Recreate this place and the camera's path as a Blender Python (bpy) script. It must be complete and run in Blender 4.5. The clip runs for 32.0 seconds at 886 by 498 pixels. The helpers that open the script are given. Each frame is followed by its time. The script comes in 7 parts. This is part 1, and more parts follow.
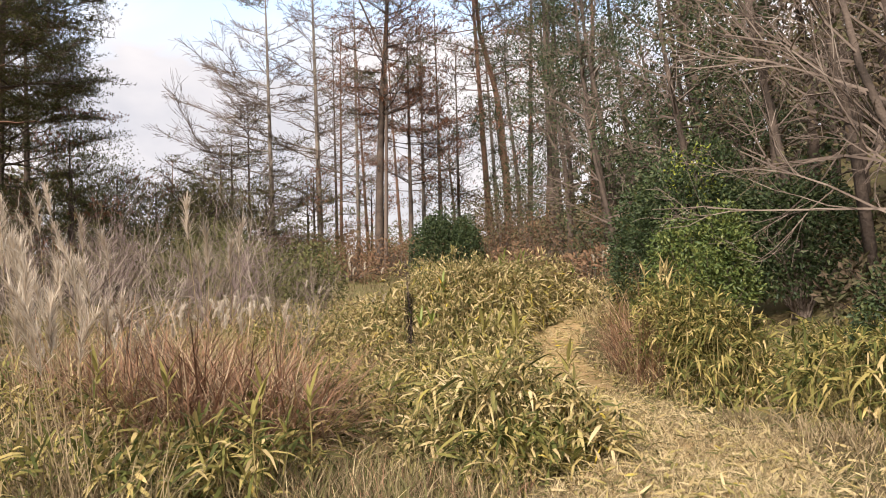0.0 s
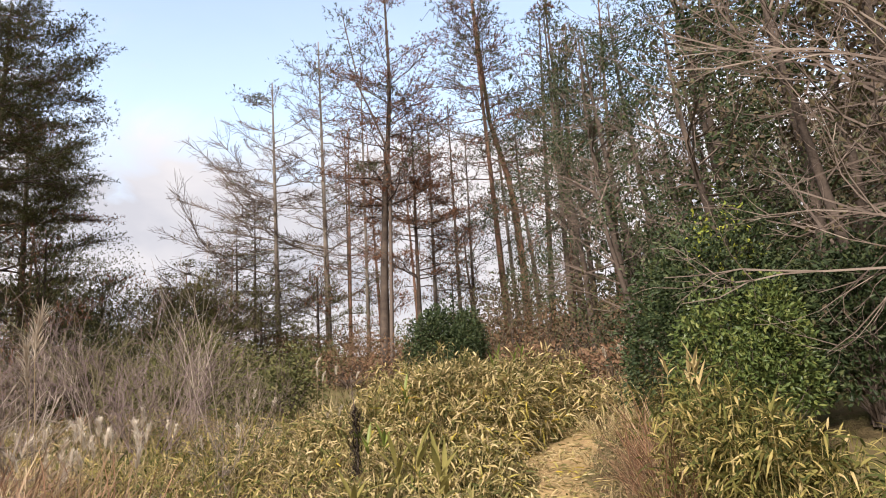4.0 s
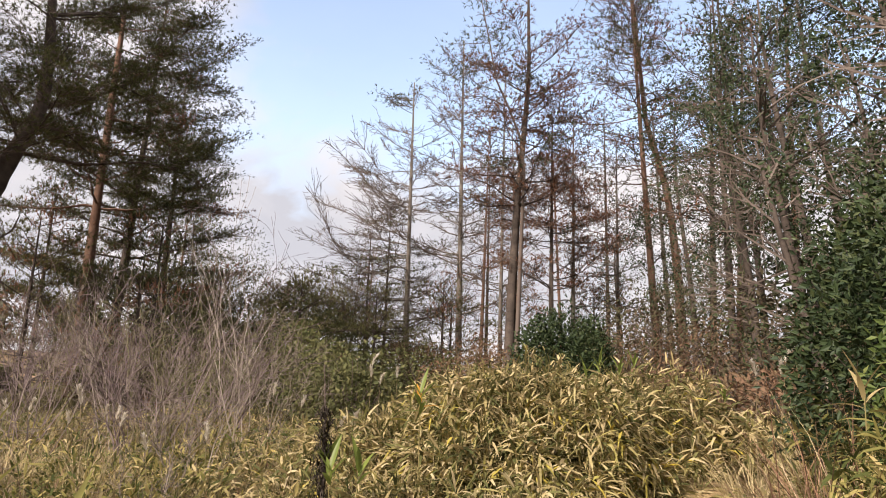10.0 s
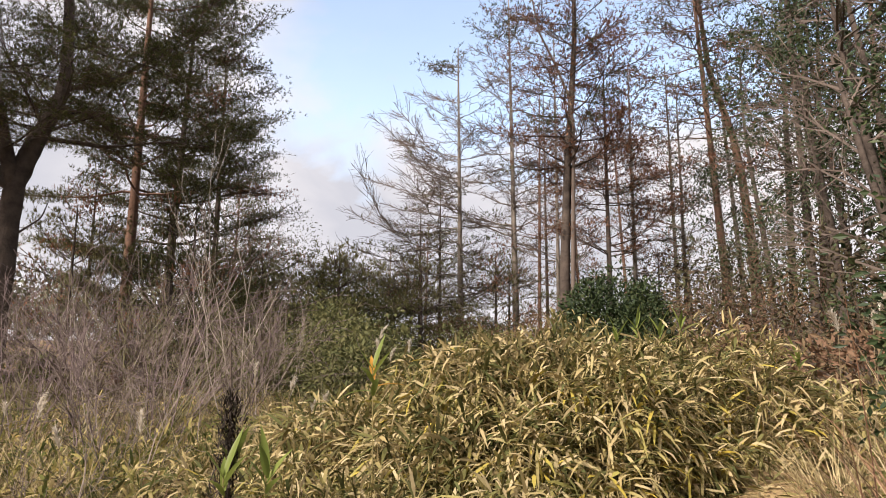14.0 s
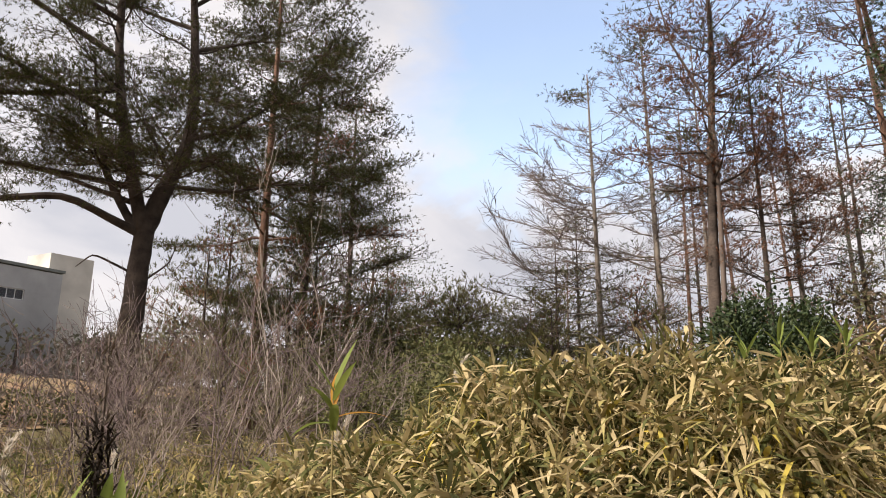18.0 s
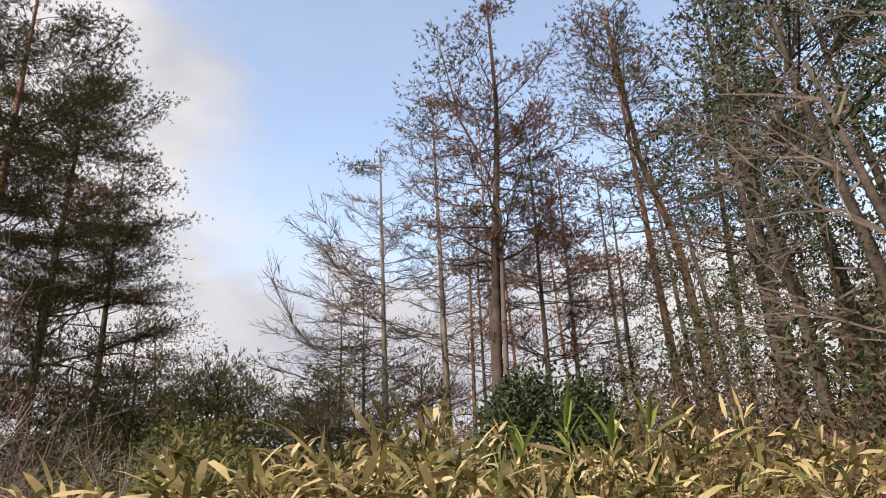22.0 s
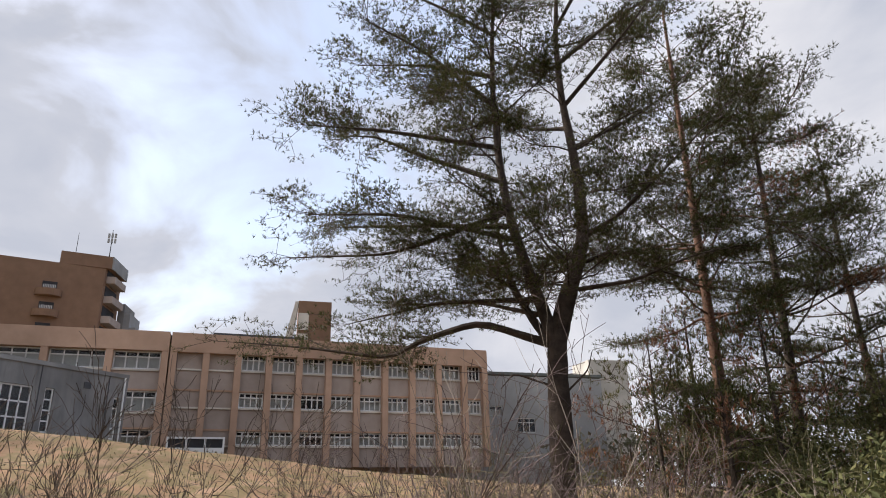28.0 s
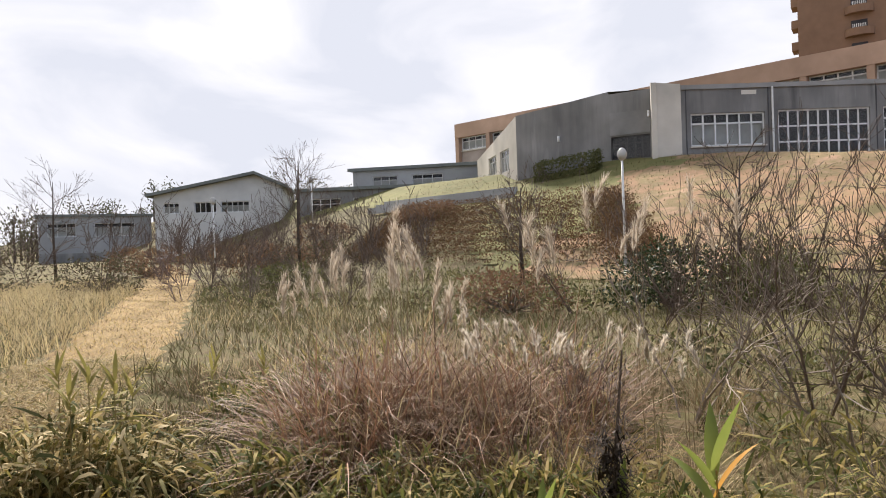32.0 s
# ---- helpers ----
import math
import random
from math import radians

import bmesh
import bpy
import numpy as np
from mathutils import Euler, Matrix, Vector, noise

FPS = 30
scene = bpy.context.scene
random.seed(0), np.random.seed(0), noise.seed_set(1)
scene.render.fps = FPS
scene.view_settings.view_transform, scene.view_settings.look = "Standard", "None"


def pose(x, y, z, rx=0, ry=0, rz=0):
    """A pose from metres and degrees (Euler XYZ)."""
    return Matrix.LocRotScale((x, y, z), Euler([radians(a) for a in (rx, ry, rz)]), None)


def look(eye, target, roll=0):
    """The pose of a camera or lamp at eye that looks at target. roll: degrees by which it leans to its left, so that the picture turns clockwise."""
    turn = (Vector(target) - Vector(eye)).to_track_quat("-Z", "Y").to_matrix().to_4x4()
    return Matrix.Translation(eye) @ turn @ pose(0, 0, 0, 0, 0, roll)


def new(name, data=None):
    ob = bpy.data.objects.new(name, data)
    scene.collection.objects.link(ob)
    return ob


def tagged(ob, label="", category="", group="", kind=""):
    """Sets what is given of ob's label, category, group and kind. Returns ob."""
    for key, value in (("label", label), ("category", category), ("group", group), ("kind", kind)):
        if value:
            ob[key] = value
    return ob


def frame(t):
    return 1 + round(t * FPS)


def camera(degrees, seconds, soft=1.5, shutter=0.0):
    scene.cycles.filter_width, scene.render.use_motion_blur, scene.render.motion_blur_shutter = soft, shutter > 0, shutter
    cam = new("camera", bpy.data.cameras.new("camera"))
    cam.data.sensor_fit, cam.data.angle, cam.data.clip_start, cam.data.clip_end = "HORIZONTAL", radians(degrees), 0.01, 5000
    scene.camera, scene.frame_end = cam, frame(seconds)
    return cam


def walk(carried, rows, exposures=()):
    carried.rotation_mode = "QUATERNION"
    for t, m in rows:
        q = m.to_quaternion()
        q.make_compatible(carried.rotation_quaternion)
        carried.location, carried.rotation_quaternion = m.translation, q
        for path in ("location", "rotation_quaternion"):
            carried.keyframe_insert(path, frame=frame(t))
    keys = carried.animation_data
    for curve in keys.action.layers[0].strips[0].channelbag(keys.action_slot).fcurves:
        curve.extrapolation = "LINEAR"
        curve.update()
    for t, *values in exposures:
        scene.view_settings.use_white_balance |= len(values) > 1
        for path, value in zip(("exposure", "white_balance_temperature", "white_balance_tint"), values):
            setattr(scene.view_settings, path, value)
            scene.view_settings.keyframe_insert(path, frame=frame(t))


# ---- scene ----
cam = camera(65.2, 32.0, 1.0)
PATH = [
    (0, (0.353, 0.493, 1.583), (0.315, 2.493, 1.612), -1.3),
    (0.5, (0.509, 0.81, 1.616), (0.489, 2.809, 1.623), -2.2),
    (1, (0.686, 1.096, 1.622), (0.681, 3.095, 1.647), -3.0),
    (1.5, (0.884, 1.373, 1.647), (0.889, 3.371, 1.729), -3.1),
    (2, (1.037, 1.657, 1.64), (1.044, 3.65, 1.806), -3.1),
    (2.5, (1.143, 1.976, 1.655), (1.135, 3.961, 1.902), -3.8),
    (4.5, (1.22, 3.298, 1.516), (0.994, 5.259, 1.838), -2.2),
    (5, (1.259, 3.59, 1.498), (0.869, 5.525, 1.819), -2.2),
    (5.5, (1.386, 3.776, 1.408), (0.916, 5.693, 1.726), -1.5),
    (6, (1.424, 3.957, 1.372), (0.958, 5.879, 1.667), -1.2),
    (6.5, (1.455, 4.205, 1.37), (0.986, 6.13, 1.641), -1.8),
    (7, (1.538, 4.462, 1.351), (1.025, 6.375, 1.63), -2.1),
    (7.5, (1.59, 4.763, 1.324), (1.063, 6.666, 1.645), -2.2),
    (8, (1.676, 5.042, 1.284), (1.173, 6.944, 1.647), -1.8),
    (8.5, (1.766, 5.37, 1.343), (1.28, 7.27, 1.734), -1.2),
    (9, (1.868, 5.679, 1.327), (1.359, 7.571, 1.726), 1.0),
    (9.5, (1.939, 5.904, 1.292), (1.42, 7.798, 1.67), 3.5),
    (10, (1.965, 6.228, 1.256), (1.394, 8.105, 1.647), 2.2),
    (10.5, (2.033, 6.482, 1.226), (1.318, 8.307, 1.624), 0.4),
    (11, (1.962, 6.711, 1.249), (1.137, 8.493, 1.629), -0.4),
    (11.5, (1.92, 6.95, 1.22), (1.053, 8.72, 1.56), -0.5),
    (12, (1.978, 7.169, 1.199), (1.107, 8.944, 1.501), -0.5),
    (12.5, (2.049, 7.351, 1.18), (1.168, 9.123, 1.468), -0.4),
    (13, (2.173, 7.54, 1.214), (1.279, 9.304, 1.512), -0.2),
    (13.5, (2.146, 7.747, 1.235), (1.31, 9.538, 1.542), 0.1),
    (15.5, (2.597, 8.276, 1.153), (1.963, 10.13, 1.556), 0.9),
    (16, (2.523, 8.516, 1.126), (1.753, 10.317, 1.528), 0.1),
    (16.5, (2.386, 8.774, 1.079), (1.478, 10.509, 1.491), -0.4),
    (17, (2.289, 9.071, 1.072), (1.265, 10.735, 1.499), -0.4),
    (17.5, (2.278, 9.34, 1.082), (1.183, 10.953, 1.528), 0.2),
    (18, (2.225, 9.616, 1.109), (1.105, 11.21, 1.566), 0.6),
    (18.5, (2.172, 9.831, 1.154), (1.015, 11.395, 1.615), 0.3),
    (19, (2.145, 10.072, 1.171), (0.906, 11.57, 1.639), 0.2),
    (19.5, (2.061, 10.237, 1.202), (0.764, 11.676, 1.697), 0.4),
    (20, (1.926, 10.407, 1.19), (0.754, 11.923, 1.763), -0.8),
    (20.5, (1.832, 10.608, 1.182), (0.846, 12.243, 1.778), -3.7),
    (21, (1.902, 10.862, 1.251), (1.027, 12.539, 1.898), -2.5),
    (21.5, (1.935, 11.098, 1.293), (1.237, 12.853, 1.95), -1.4),
    (22, (1.889, 11.381, 1.324), (1.316, 13.178, 1.99), -2.2),
    (22.5, (1.908, 11.64, 1.373), (1.288, 13.416, 2.052), -2.9),
    (23, (1.864, 11.893, 1.457), (1.084, 13.609, 2.127), -3.9),
    (23.5, (1.837, 12.162, 1.544), (0.898, 13.798, 2.208), -6.7),
    (24, (1.951, 12.466, 1.628), (0.978, 14.064, 2.336), -4.9),
    (24.5, (2.078, 12.805, 1.671), (1.105, 14.4, 2.383), -2.7),
    (25, (2.207, 13.083, 1.777), (1.074, 14.566, 2.495), -3.1),
    (25.5, (2.323, 13.271, 1.742), (0.964, 14.553, 2.457), -3.3),
    (27.5, (2.434, 13.614, 1.787), (0.675, 14.24, 2.502), -0.7),
    (28, (2.413, 13.654, 1.811), (0.568, 13.996, 2.501), -1.3),
    (28.5, (2.398, 13.619, 1.866), (0.507, 13.617, 2.517), -1.9),
    (29, (2.337, 13.637, 1.908), (0.465, 13.272, 2.512), -2.1),
    (29.5, (2.26, 13.634, 1.943), (0.455, 12.95, 2.469), -2.8),
    (30, (2.228, 13.523, 1.957), (0.52, 12.567, 2.368), -2.7),
    (30.5, (2.248, 13.313, 1.921), (0.647, 12.142, 2.178), -1.2),
    (31, (2.221, 13.251, 1.812), (0.741, 11.914, 1.956), -2.3),
    (31.5, (2.102, 13.141, 1.742), (0.719, 11.697, 1.777), -1.6),
    (32, (1.857, 12.849, 1.846), (0.611, 11.285, 1.83), -2.0),
]
walk(cam, [(t, look(eye, target, roll)) for t, eye, target, roll in PATH], [(0.0, 0.92, 6900.0, 14.0), (3.0, 0.86, 6800.0, 14.0), (7.0, 0.76, 6850.0, 15.0), (16.0, 0.76, 6750.0, 14.0), (20.0, 0.66, 6750.0, 13.0), (25.0, 0.58, 6600.0, 13.0), (29.0, 0.52, 6300.0, 12.0), (30.0, 0.56, 6300.0, 12.0), (31.0, 0.80, 6400.0, 12.0), (32.0, 1.0, 6550.0, 12.0)])

# ---- sky and sun ----
SUN_EL, SUN_AZ = radians(40), radians(205)
world = bpy.data.worlds.new("sky")
scene.world = world
world.use_nodes = True
wt = world.node_tree
wt.nodes.clear()
w_out = wt.nodes.new("ShaderNodeOutputWorld")
w_bg = wt.nodes.new("ShaderNodeBackground")
w_sky = wt.nodes.new("ShaderNodeTexSky")
w_sky.sky_type, w_sky.sun_disc = "NISHITA", False
w_sky.sun_elevation, w_sky.sun_rotation = SUN_EL, SUN_AZ
w_sky.air_density, w_sky.dust_density, w_sky.ozone_density = 1.0, 1.2, 1.5
w_co = wt.nodes.new("ShaderNodeTexCoord")


def w_node(kind, **values):
    n = wt.nodes.new(kind)
    for key, value in values.items():
        n.inputs[key.replace("_", " ")].default_value = value
    return n


# broken cloud: a clear blue gap high in the north, grey-white cover elsewhere
w_map = w_node("ShaderNodeMapping", Scale=(1.0, 1.0, 1.9))
w_no = w_node("ShaderNodeTexNoise", Scale=1.7, Detail=9.0, Roughness=0.55, Distortion=0.25)
w_no2 = w_node("ShaderNodeTexNoise", Scale=3.4, Detail=6.0, Roughness=0.5, Distortion=0.5)
w_dot = wt.nodes.new("ShaderNodeVectorMath")
w_dot.operation = "DOT_PRODUCT"
w_dot.inputs[1].default_value = (0.03, 0.80, 0.60)
w_mul = wt.nodes.new("ShaderNodeMath")
w_mul.operation = "MULTIPLY_ADD"
w_mul.inputs[1].default_value = 0.55
w_gap = w_node("ShaderNodeMapRange", From_Min=1.08, From_Max=1.15, To_Min=1.0, To_Max=0.0)
w_sep = wt.nodes.new("ShaderNodeSeparateXYZ")
w_bank = wt.nodes.new("ShaderNodeMath")
w_bank.operation = "MULTIPLY_ADD"
w_bank.inputs[1].default_value = -0.34
w_low = w_node("ShaderNodeMapRange", From_Min=0.10, From_Max=0.17, To_Min=1.0, To_Max=0.0)
w_dot2 = wt.nodes.new("ShaderNodeVectorMath")
w_dot2.operation = "DOT_PRODUCT"
w_dot2.inputs[1].default_value = (-0.813, -0.10, 0.574)
w_mul2 = wt.nodes.new("ShaderNodeMath")
w_mul2.operation = "MULTIPLY_ADD"
w_mul2.inputs[1].default_value = 0.6
w_gap2 = w_node("ShaderNodeMapRange", From_Min=1.22, From_Max=1.32, To_Min=1.0, To_Max=0.38)
w_min = wt.nodes.new("ShaderNodeMath")
w_min.operation = "MINIMUM"
w_max = wt.nodes.new("ShaderNodeMath")
w_max.operation, w_max.use_clamp = "MAXIMUM", True
w_fac = w_node("ShaderNodeMapRange", To_Min=0.12, To_Max=1.0)
w_tone = w_node("ShaderNodeMapRange", From_Min=0.37, From_Max=0.60)
w_cl = wt.nodes.new("ShaderNodeMix")
w_cl.data_type = "RGBA"
w_cl.inputs["A"].default_value, w_cl.inputs["B"].default_value = (4.1, 4.3, 4.8, 1), (5.7, 5.7, 5.9, 1)
w_blue = wt.nodes.new("ShaderNodeVectorMath")
w_blue.operation = "MULTIPLY"
w_blue.inputs[1].default_value = (2.9, 2.6, 2.3)
w_mix = wt.nodes.new("ShaderNodeMix")
w_mix.data_type = "RGBA"
for a, b in (
    (w_co.outputs["Generated"], w_map.inputs["Vector"]),
    (w_map.outputs["Vector"], w_no.inputs["Vector"]),
    (w_map.outputs["Vector"], w_no2.inputs["Vector"]),
    (w_co.outputs["Generated"], w_dot.inputs[0]),
    (w_co.outputs["Generated"], w_sep.inputs["Vector"]),
    (w_no.outputs["Fac"], w_mul.inputs[0]),
    (w_dot.outputs["Value"], w_mul.inputs[2]),
    (w_mul.outputs["Value"], w_gap.inputs["Value"]),
    (w_no2.outputs["Fac"], w_bank.inputs[0]),
    (w_sep.outputs["Z"], w_bank.inputs[2]),
    (w_bank.outputs["Value"], w_low.inputs["Value"]),
    (w_gap.outputs["Result"], w_max.inputs[0]),
    (w_low.outputs["Result"], w_max.inputs[1]),
    (w_co.outputs["Generated"], w_dot2.inputs[0]),
    (w_no2.outputs["Fac"], w_mul2.inputs[0]),
    (w_dot2.outputs["Value"], w_mul2.inputs[2]),
    (w_mul2.outputs["Value"], w_gap2.inputs["Value"]),
    (w_max.outputs["Value"], w_min.inputs[0]),
    (w_gap2.outputs["Result"], w_min.inputs[1]),
    (w_min.outputs["Value"], w_fac.inputs["Value"]),
    (w_no2.outputs["Fac"], w_tone.inputs["Value"]),
    (w_tone.outputs["Result"], w_cl.inputs["Factor"]),
    (w_fac.outputs["Result"], w_mix.inputs["Factor"]),
    (w_sky.outputs["Color"], w_blue.inputs[0]),
    (w_blue.outputs["Vector"], w_mix.inputs["A"]),
    (w_cl.outputs["Result"], w_mix.inputs["B"]),
    (w_mix.outputs["Result"], w_bg.inputs["Color"]),
    (w_bg.outputs["Background"], w_out.inputs["Surface"]),
):
    wt.links.new(a, b)
w_bg.inputs["Strength"].default_value = 0.096

sun = new("sun", bpy.data.lights.new("sun", "SUN"))
sun.data.energy, sun.data.angle, sun.data.color = 5.0, radians(9), (1.0, 0.94, 0.85)
sun_way = Vector((math.sin(SUN_AZ) * math.cos(SUN_EL), math.cos(SUN_AZ) * math.cos(SUN_EL), math.sin(SUN_EL)))
sun.matrix_world = look(sun_way * 50, (0, 0, 0))

# ---- materials ----
def mat(name, cols, rough=0.85, scale=4.0, island=False, bump=0.0, bump_scale=40.0, metal=0.0, spread=1.0, stops=None, trans=0.0, spec=0.12, big=0.0, streak=None):
    """Colours cols mixed by noise (or per loose piece), with relief. trans: light that shines through thin leaves."""
    m = bpy.data.materials.new(name)
    m.use_nodes = True
    nt = m.node_tree
    bs = nt.nodes["Principled BSDF"]
    bs.inputs["Roughness"].default_value, bs.inputs["Metallic"].default_value = rough, metal
    bs.inputs["Specular IOR Level"].default_value = spec
    ramp = nt.nodes.new("ShaderNodeValToRGB")
    els = ramp.color_ramp.elements
    stops = stops or [i / max(1, len(cols) - 1) for i in range(len(cols))]
    while len(els) < len(cols):
        els.new(0.5)
    while len(els) > max(1, len(cols)):
        els.remove(els[-1])
    for e, p, c in zip(els, stops, cols):
        e.position, e.color = p, (*c, 1)
    co = nt.nodes.new("ShaderNodeTexCoord")
    no = nt.nodes.new("ShaderNodeTexNoise")
    no.inputs["Scale"].default_value, no.inputs["Detail"].default_value, no.inputs["Roughness"].default_value = scale, 6, 0.6
    if streak:
        mp = nt.nodes.new("ShaderNodeMapping")
        mp.inputs["Scale"].default_value = streak
        nt.links.new(co.outputs["Object"], mp.inputs["Vector"])
        nt.links.new(mp.outputs["Vector"], no.inputs["Vector"])
    else:
        nt.links.new(co.outputs["Object"], no.inputs["Vector"])
    fac = no.outputs["Fac"]
    mr = nt.nodes.new("ShaderNodeMapRange")
    lo = 0.5 - 0.22 / spread
    mr.inputs["From Min"].default_value, mr.inputs["From Max"].default_value = lo, 1 - lo
    nt.links.new(fac, mr.inputs["Value"])
    fac = mr.outputs["Result"]
    if island:
        ge = nt.nodes.new("ShaderNodeNewGeometry")
        mx = nt.nodes.new("ShaderNodeMix")
        mx.inputs["Factor"].default_value = 0.72
        nt.links.new(fac, mx.inputs["A"])
        nt.links.new(ge.outputs["Random Per Island"], mx.inputs["B"])
        fac = mx.outputs["Result"]
    nt.links.new(fac, ramp.inputs["Fac"])
    col = ramp.outputs["Color"]
    if big:
        n2 = nt.nodes.new("ShaderNodeTexNoise")
        n2.inputs["Scale"].default_value, n2.inputs["Detail"].default_value = big, 3
        nt.links.new(co.outputs["Object"], n2.inputs["Vector"])
        r2 = nt.nodes.new("ShaderNodeMapRange")
        r2.inputs["From Min"].default_value, r2.inputs["From Max"].default_value = 0.3, 0.7
        r2.inputs["To Min"].default_value, r2.inputs["To Max"].default_value = 0.72, 1.2
        nt.links.new(n2.outputs["Fac"], r2.inputs["Value"])
        hs = nt.nodes.new("ShaderNodeHueSaturation")
        nt.links.new(r2.outputs["Result"], hs.inputs["Value"])
        nt.links.new(col, hs.inputs["Color"])
        col = hs.outputs["Color"]
    nt.links.new(col, bs.inputs["Base Color"])
    if bump:
        nb = nt.nodes.new("ShaderNodeTexNoise")
        nb.inputs["Scale"].default_value, nb.inputs["Detail"].default_value = bump_scale, 4
        nt.links.new(co.outputs["Object"], nb.inputs["Vector"])
        bp = nt.nodes.new("ShaderNodeBump")
        bp.inputs["Strength"].default_value, bp.inputs["Distance"].default_value = bump, 0.03
        nt.links.new(nb.outputs["Fac"], bp.inputs["Height"])
        nt.links.new(bp.outputs["Normal"], bs.inputs["Normal"])
    if trans:
        tr = nt.nodes.new("ShaderNodeBsdfTranslucent")
        ms = nt.nodes.new("ShaderNodeMixShader")
        ms.inputs["Fac"].default_value = trans
        nt.links.new(col, tr.inputs["Color"])
        nt.links.new(bs.outputs["BSDF"], ms.inputs[1])
        nt.links.new(tr.outputs["BSDF"], ms.inputs[2])
        nt.links.new(ms.outputs["Shader"], nt.nodes["Material Output"].inputs["Surface"])
    return m


M_GROUND = mat("dry_litter", [(0.06, 0.045, 0.026), (0.13, 0.098, 0.052), (0.105, 0.098, 0.04), (0.20, 0.155, 0.085)], 0.95, 2.2, bump=0.9, bump_scale=24, big=0.25)
M_PATH = mat("mown_straw", [(0.20, 0.135, 0.07), (0.36, 0.25, 0.13), (0.27, 0.20, 0.095), (0.45, 0.33, 0.18)], 0.95, 6.0, bump=1.0, bump_scale=50, big=0.9)
M_LAWN = mat("winter_lawn", [(0.14, 0.115, 0.055), (0.27, 0.165, 0.10), (0.18, 0.14, 0.07), (0.31, 0.20, 0.13)], 0.95, 0.45, bump=0.8, bump_scale=6, big=0.3, spread=1.5)
M_LAWN_GREEN = mat("greenish_lawn", [(0.10, 0.11, 0.04), (0.17, 0.155, 0.065), (0.13, 0.13, 0.05), (0.22, 0.17, 0.085)], 0.95, 0.5, bump=0.5, bump_scale=8, big=0.08)
M_SASA = mat("bamboo_leaf", [(0.09, 0.06, 0.034), (0.085, 0.093, 0.032), (0.185, 0.165, 0.06), (0.39, 0.30, 0.14), (0.53, 0.425, 0.25), (0.30, 0.26, 0.07), (0.66, 0.48, 0.08)], 0.72, 1.2, island=True, trans=0.3, spec=0.12, stops=[0.0, 0.2, 0.38, 0.53, 0.71, 0.85, 0.96])
M_SASA_GREEN = mat("green_bamboo_leaf", [(0.085, 0.058, 0.03), (0.065, 0.08, 0.025), (0.125, 0.13, 0.038), (0.25, 0.215, 0.07), (0.41, 0.325, 0.125), (0.52, 0.405, 0.22), (0.64, 0.46, 0.06)], 0.72, 1.0, island=True, trans=0.35, spec=0.12, stops=[0.0, 0.18, 0.4, 0.58, 0.74, 0.87, 0.97])
M_SHOOT = mat("fresh_bamboo_leaf", [(0.06, 0.105, 0.025), (0.12, 0.175, 0.04), (0.22, 0.25, 0.06), (0.45, 0.36, 0.06)], 0.42, 3.0, island=True, trans=0.4, spec=0.2, stops=[0.0, 0.35, 0.7, 0.95])
M_ORANGE_LEAF = mat("orange_bamboo_leaf", [(0.45, 0.20, 0.04), (0.60, 0.34, 0.06)], 0.45, 5.0, trans=0.35, spec=0.2)
M_ROUGH = mat("rough_weed", [(0.07, 0.055, 0.03), (0.13, 0.10, 0.055), (0.10, 0.10, 0.04), (0.22, 0.165, 0.095)], 0.9, 0.6, island=True, trans=0.15)
M_CULM = mat("bamboo_culm", [(0.16, 0.13, 0.05), (0.30, 0.24, 0.11)], 0.6, 3, island=True)
M_RED = mat("russet_grass", [(0.06, 0.035, 0.025), (0.22, 0.115, 0.07), (0.36, 0.21, 0.13), (0.12, 0.065, 0.042), (0.58, 0.45, 0.30)], 0.6, 1.5, island=True, trans=0.25, spec=0.2, stops=[0.12, 0.32, 0.5, 0.68, 0.88])
M_STRAW = mat("straw_grass", [(0.26, 0.20, 0.10), (0.46, 0.36, 0.20), (0.60, 0.49, 0.29), (0.30, 0.27, 0.11)], 0.75, 1.5, island=True, trans=0.3)
M_GOLD = mat("golden_grass", [(0.24, 0.17, 0.06), (0.40, 0.28, 0.10), (0.52, 0.40, 0.17), (0.28, 0.25, 0.08)], 0.75, 1.5, island=True, trans=0.3)
M_GREY_GRASS = mat("grey_weed", [(0.10, 0.075, 0.042), (0.21, 0.155, 0.09), (0.36, 0.28, 0.175), (0.15, 0.135, 0.06)], 0.85, 1.5, island=True, trans=0.2)
M_GREEN_GRASS = mat("green_grass", [(0.06, 0.065, 0.024), (0.105, 0.108, 0.036), (0.20, 0.17, 0.07)], 0.75, 1.5, island=True, trans=0.3)
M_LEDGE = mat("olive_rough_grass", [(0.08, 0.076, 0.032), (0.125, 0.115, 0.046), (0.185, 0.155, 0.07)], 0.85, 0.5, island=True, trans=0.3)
M_PLUME = mat("seed_plume", [(0.38, 0.31, 0.24), (0.53, 0.45, 0.36), (0.70, 0.63, 0.54)], 0.9, 6, island=True, trans=0.45)
M_FLUFF = mat("fluffy_seed", [(0.52, 0.45, 0.36), (0.66, 0.59, 0.50), (0.78, 0.73, 0.65)], 0.9, 6, island=True, trans=0.45)
M_CAMELLIA = mat("glossy_evergreen_leaf", [(0.016, 0.026, 0.012), (0.028, 0.044, 0.019), (0.046, 0.066, 0.026), (0.085, 0.092, 0.036)], 0.5, 1.2, island=True, trans=0.1, spec=0.2)
M_BROWN_LEAF = mat("withered_leaf", [(0.06, 0.045, 0.03), (0.11, 0.08, 0.055), (0.07, 0.075, 0.035), (0.15, 0.105, 0.07)], 0.8, 1.0, island=True, trans=0.15)
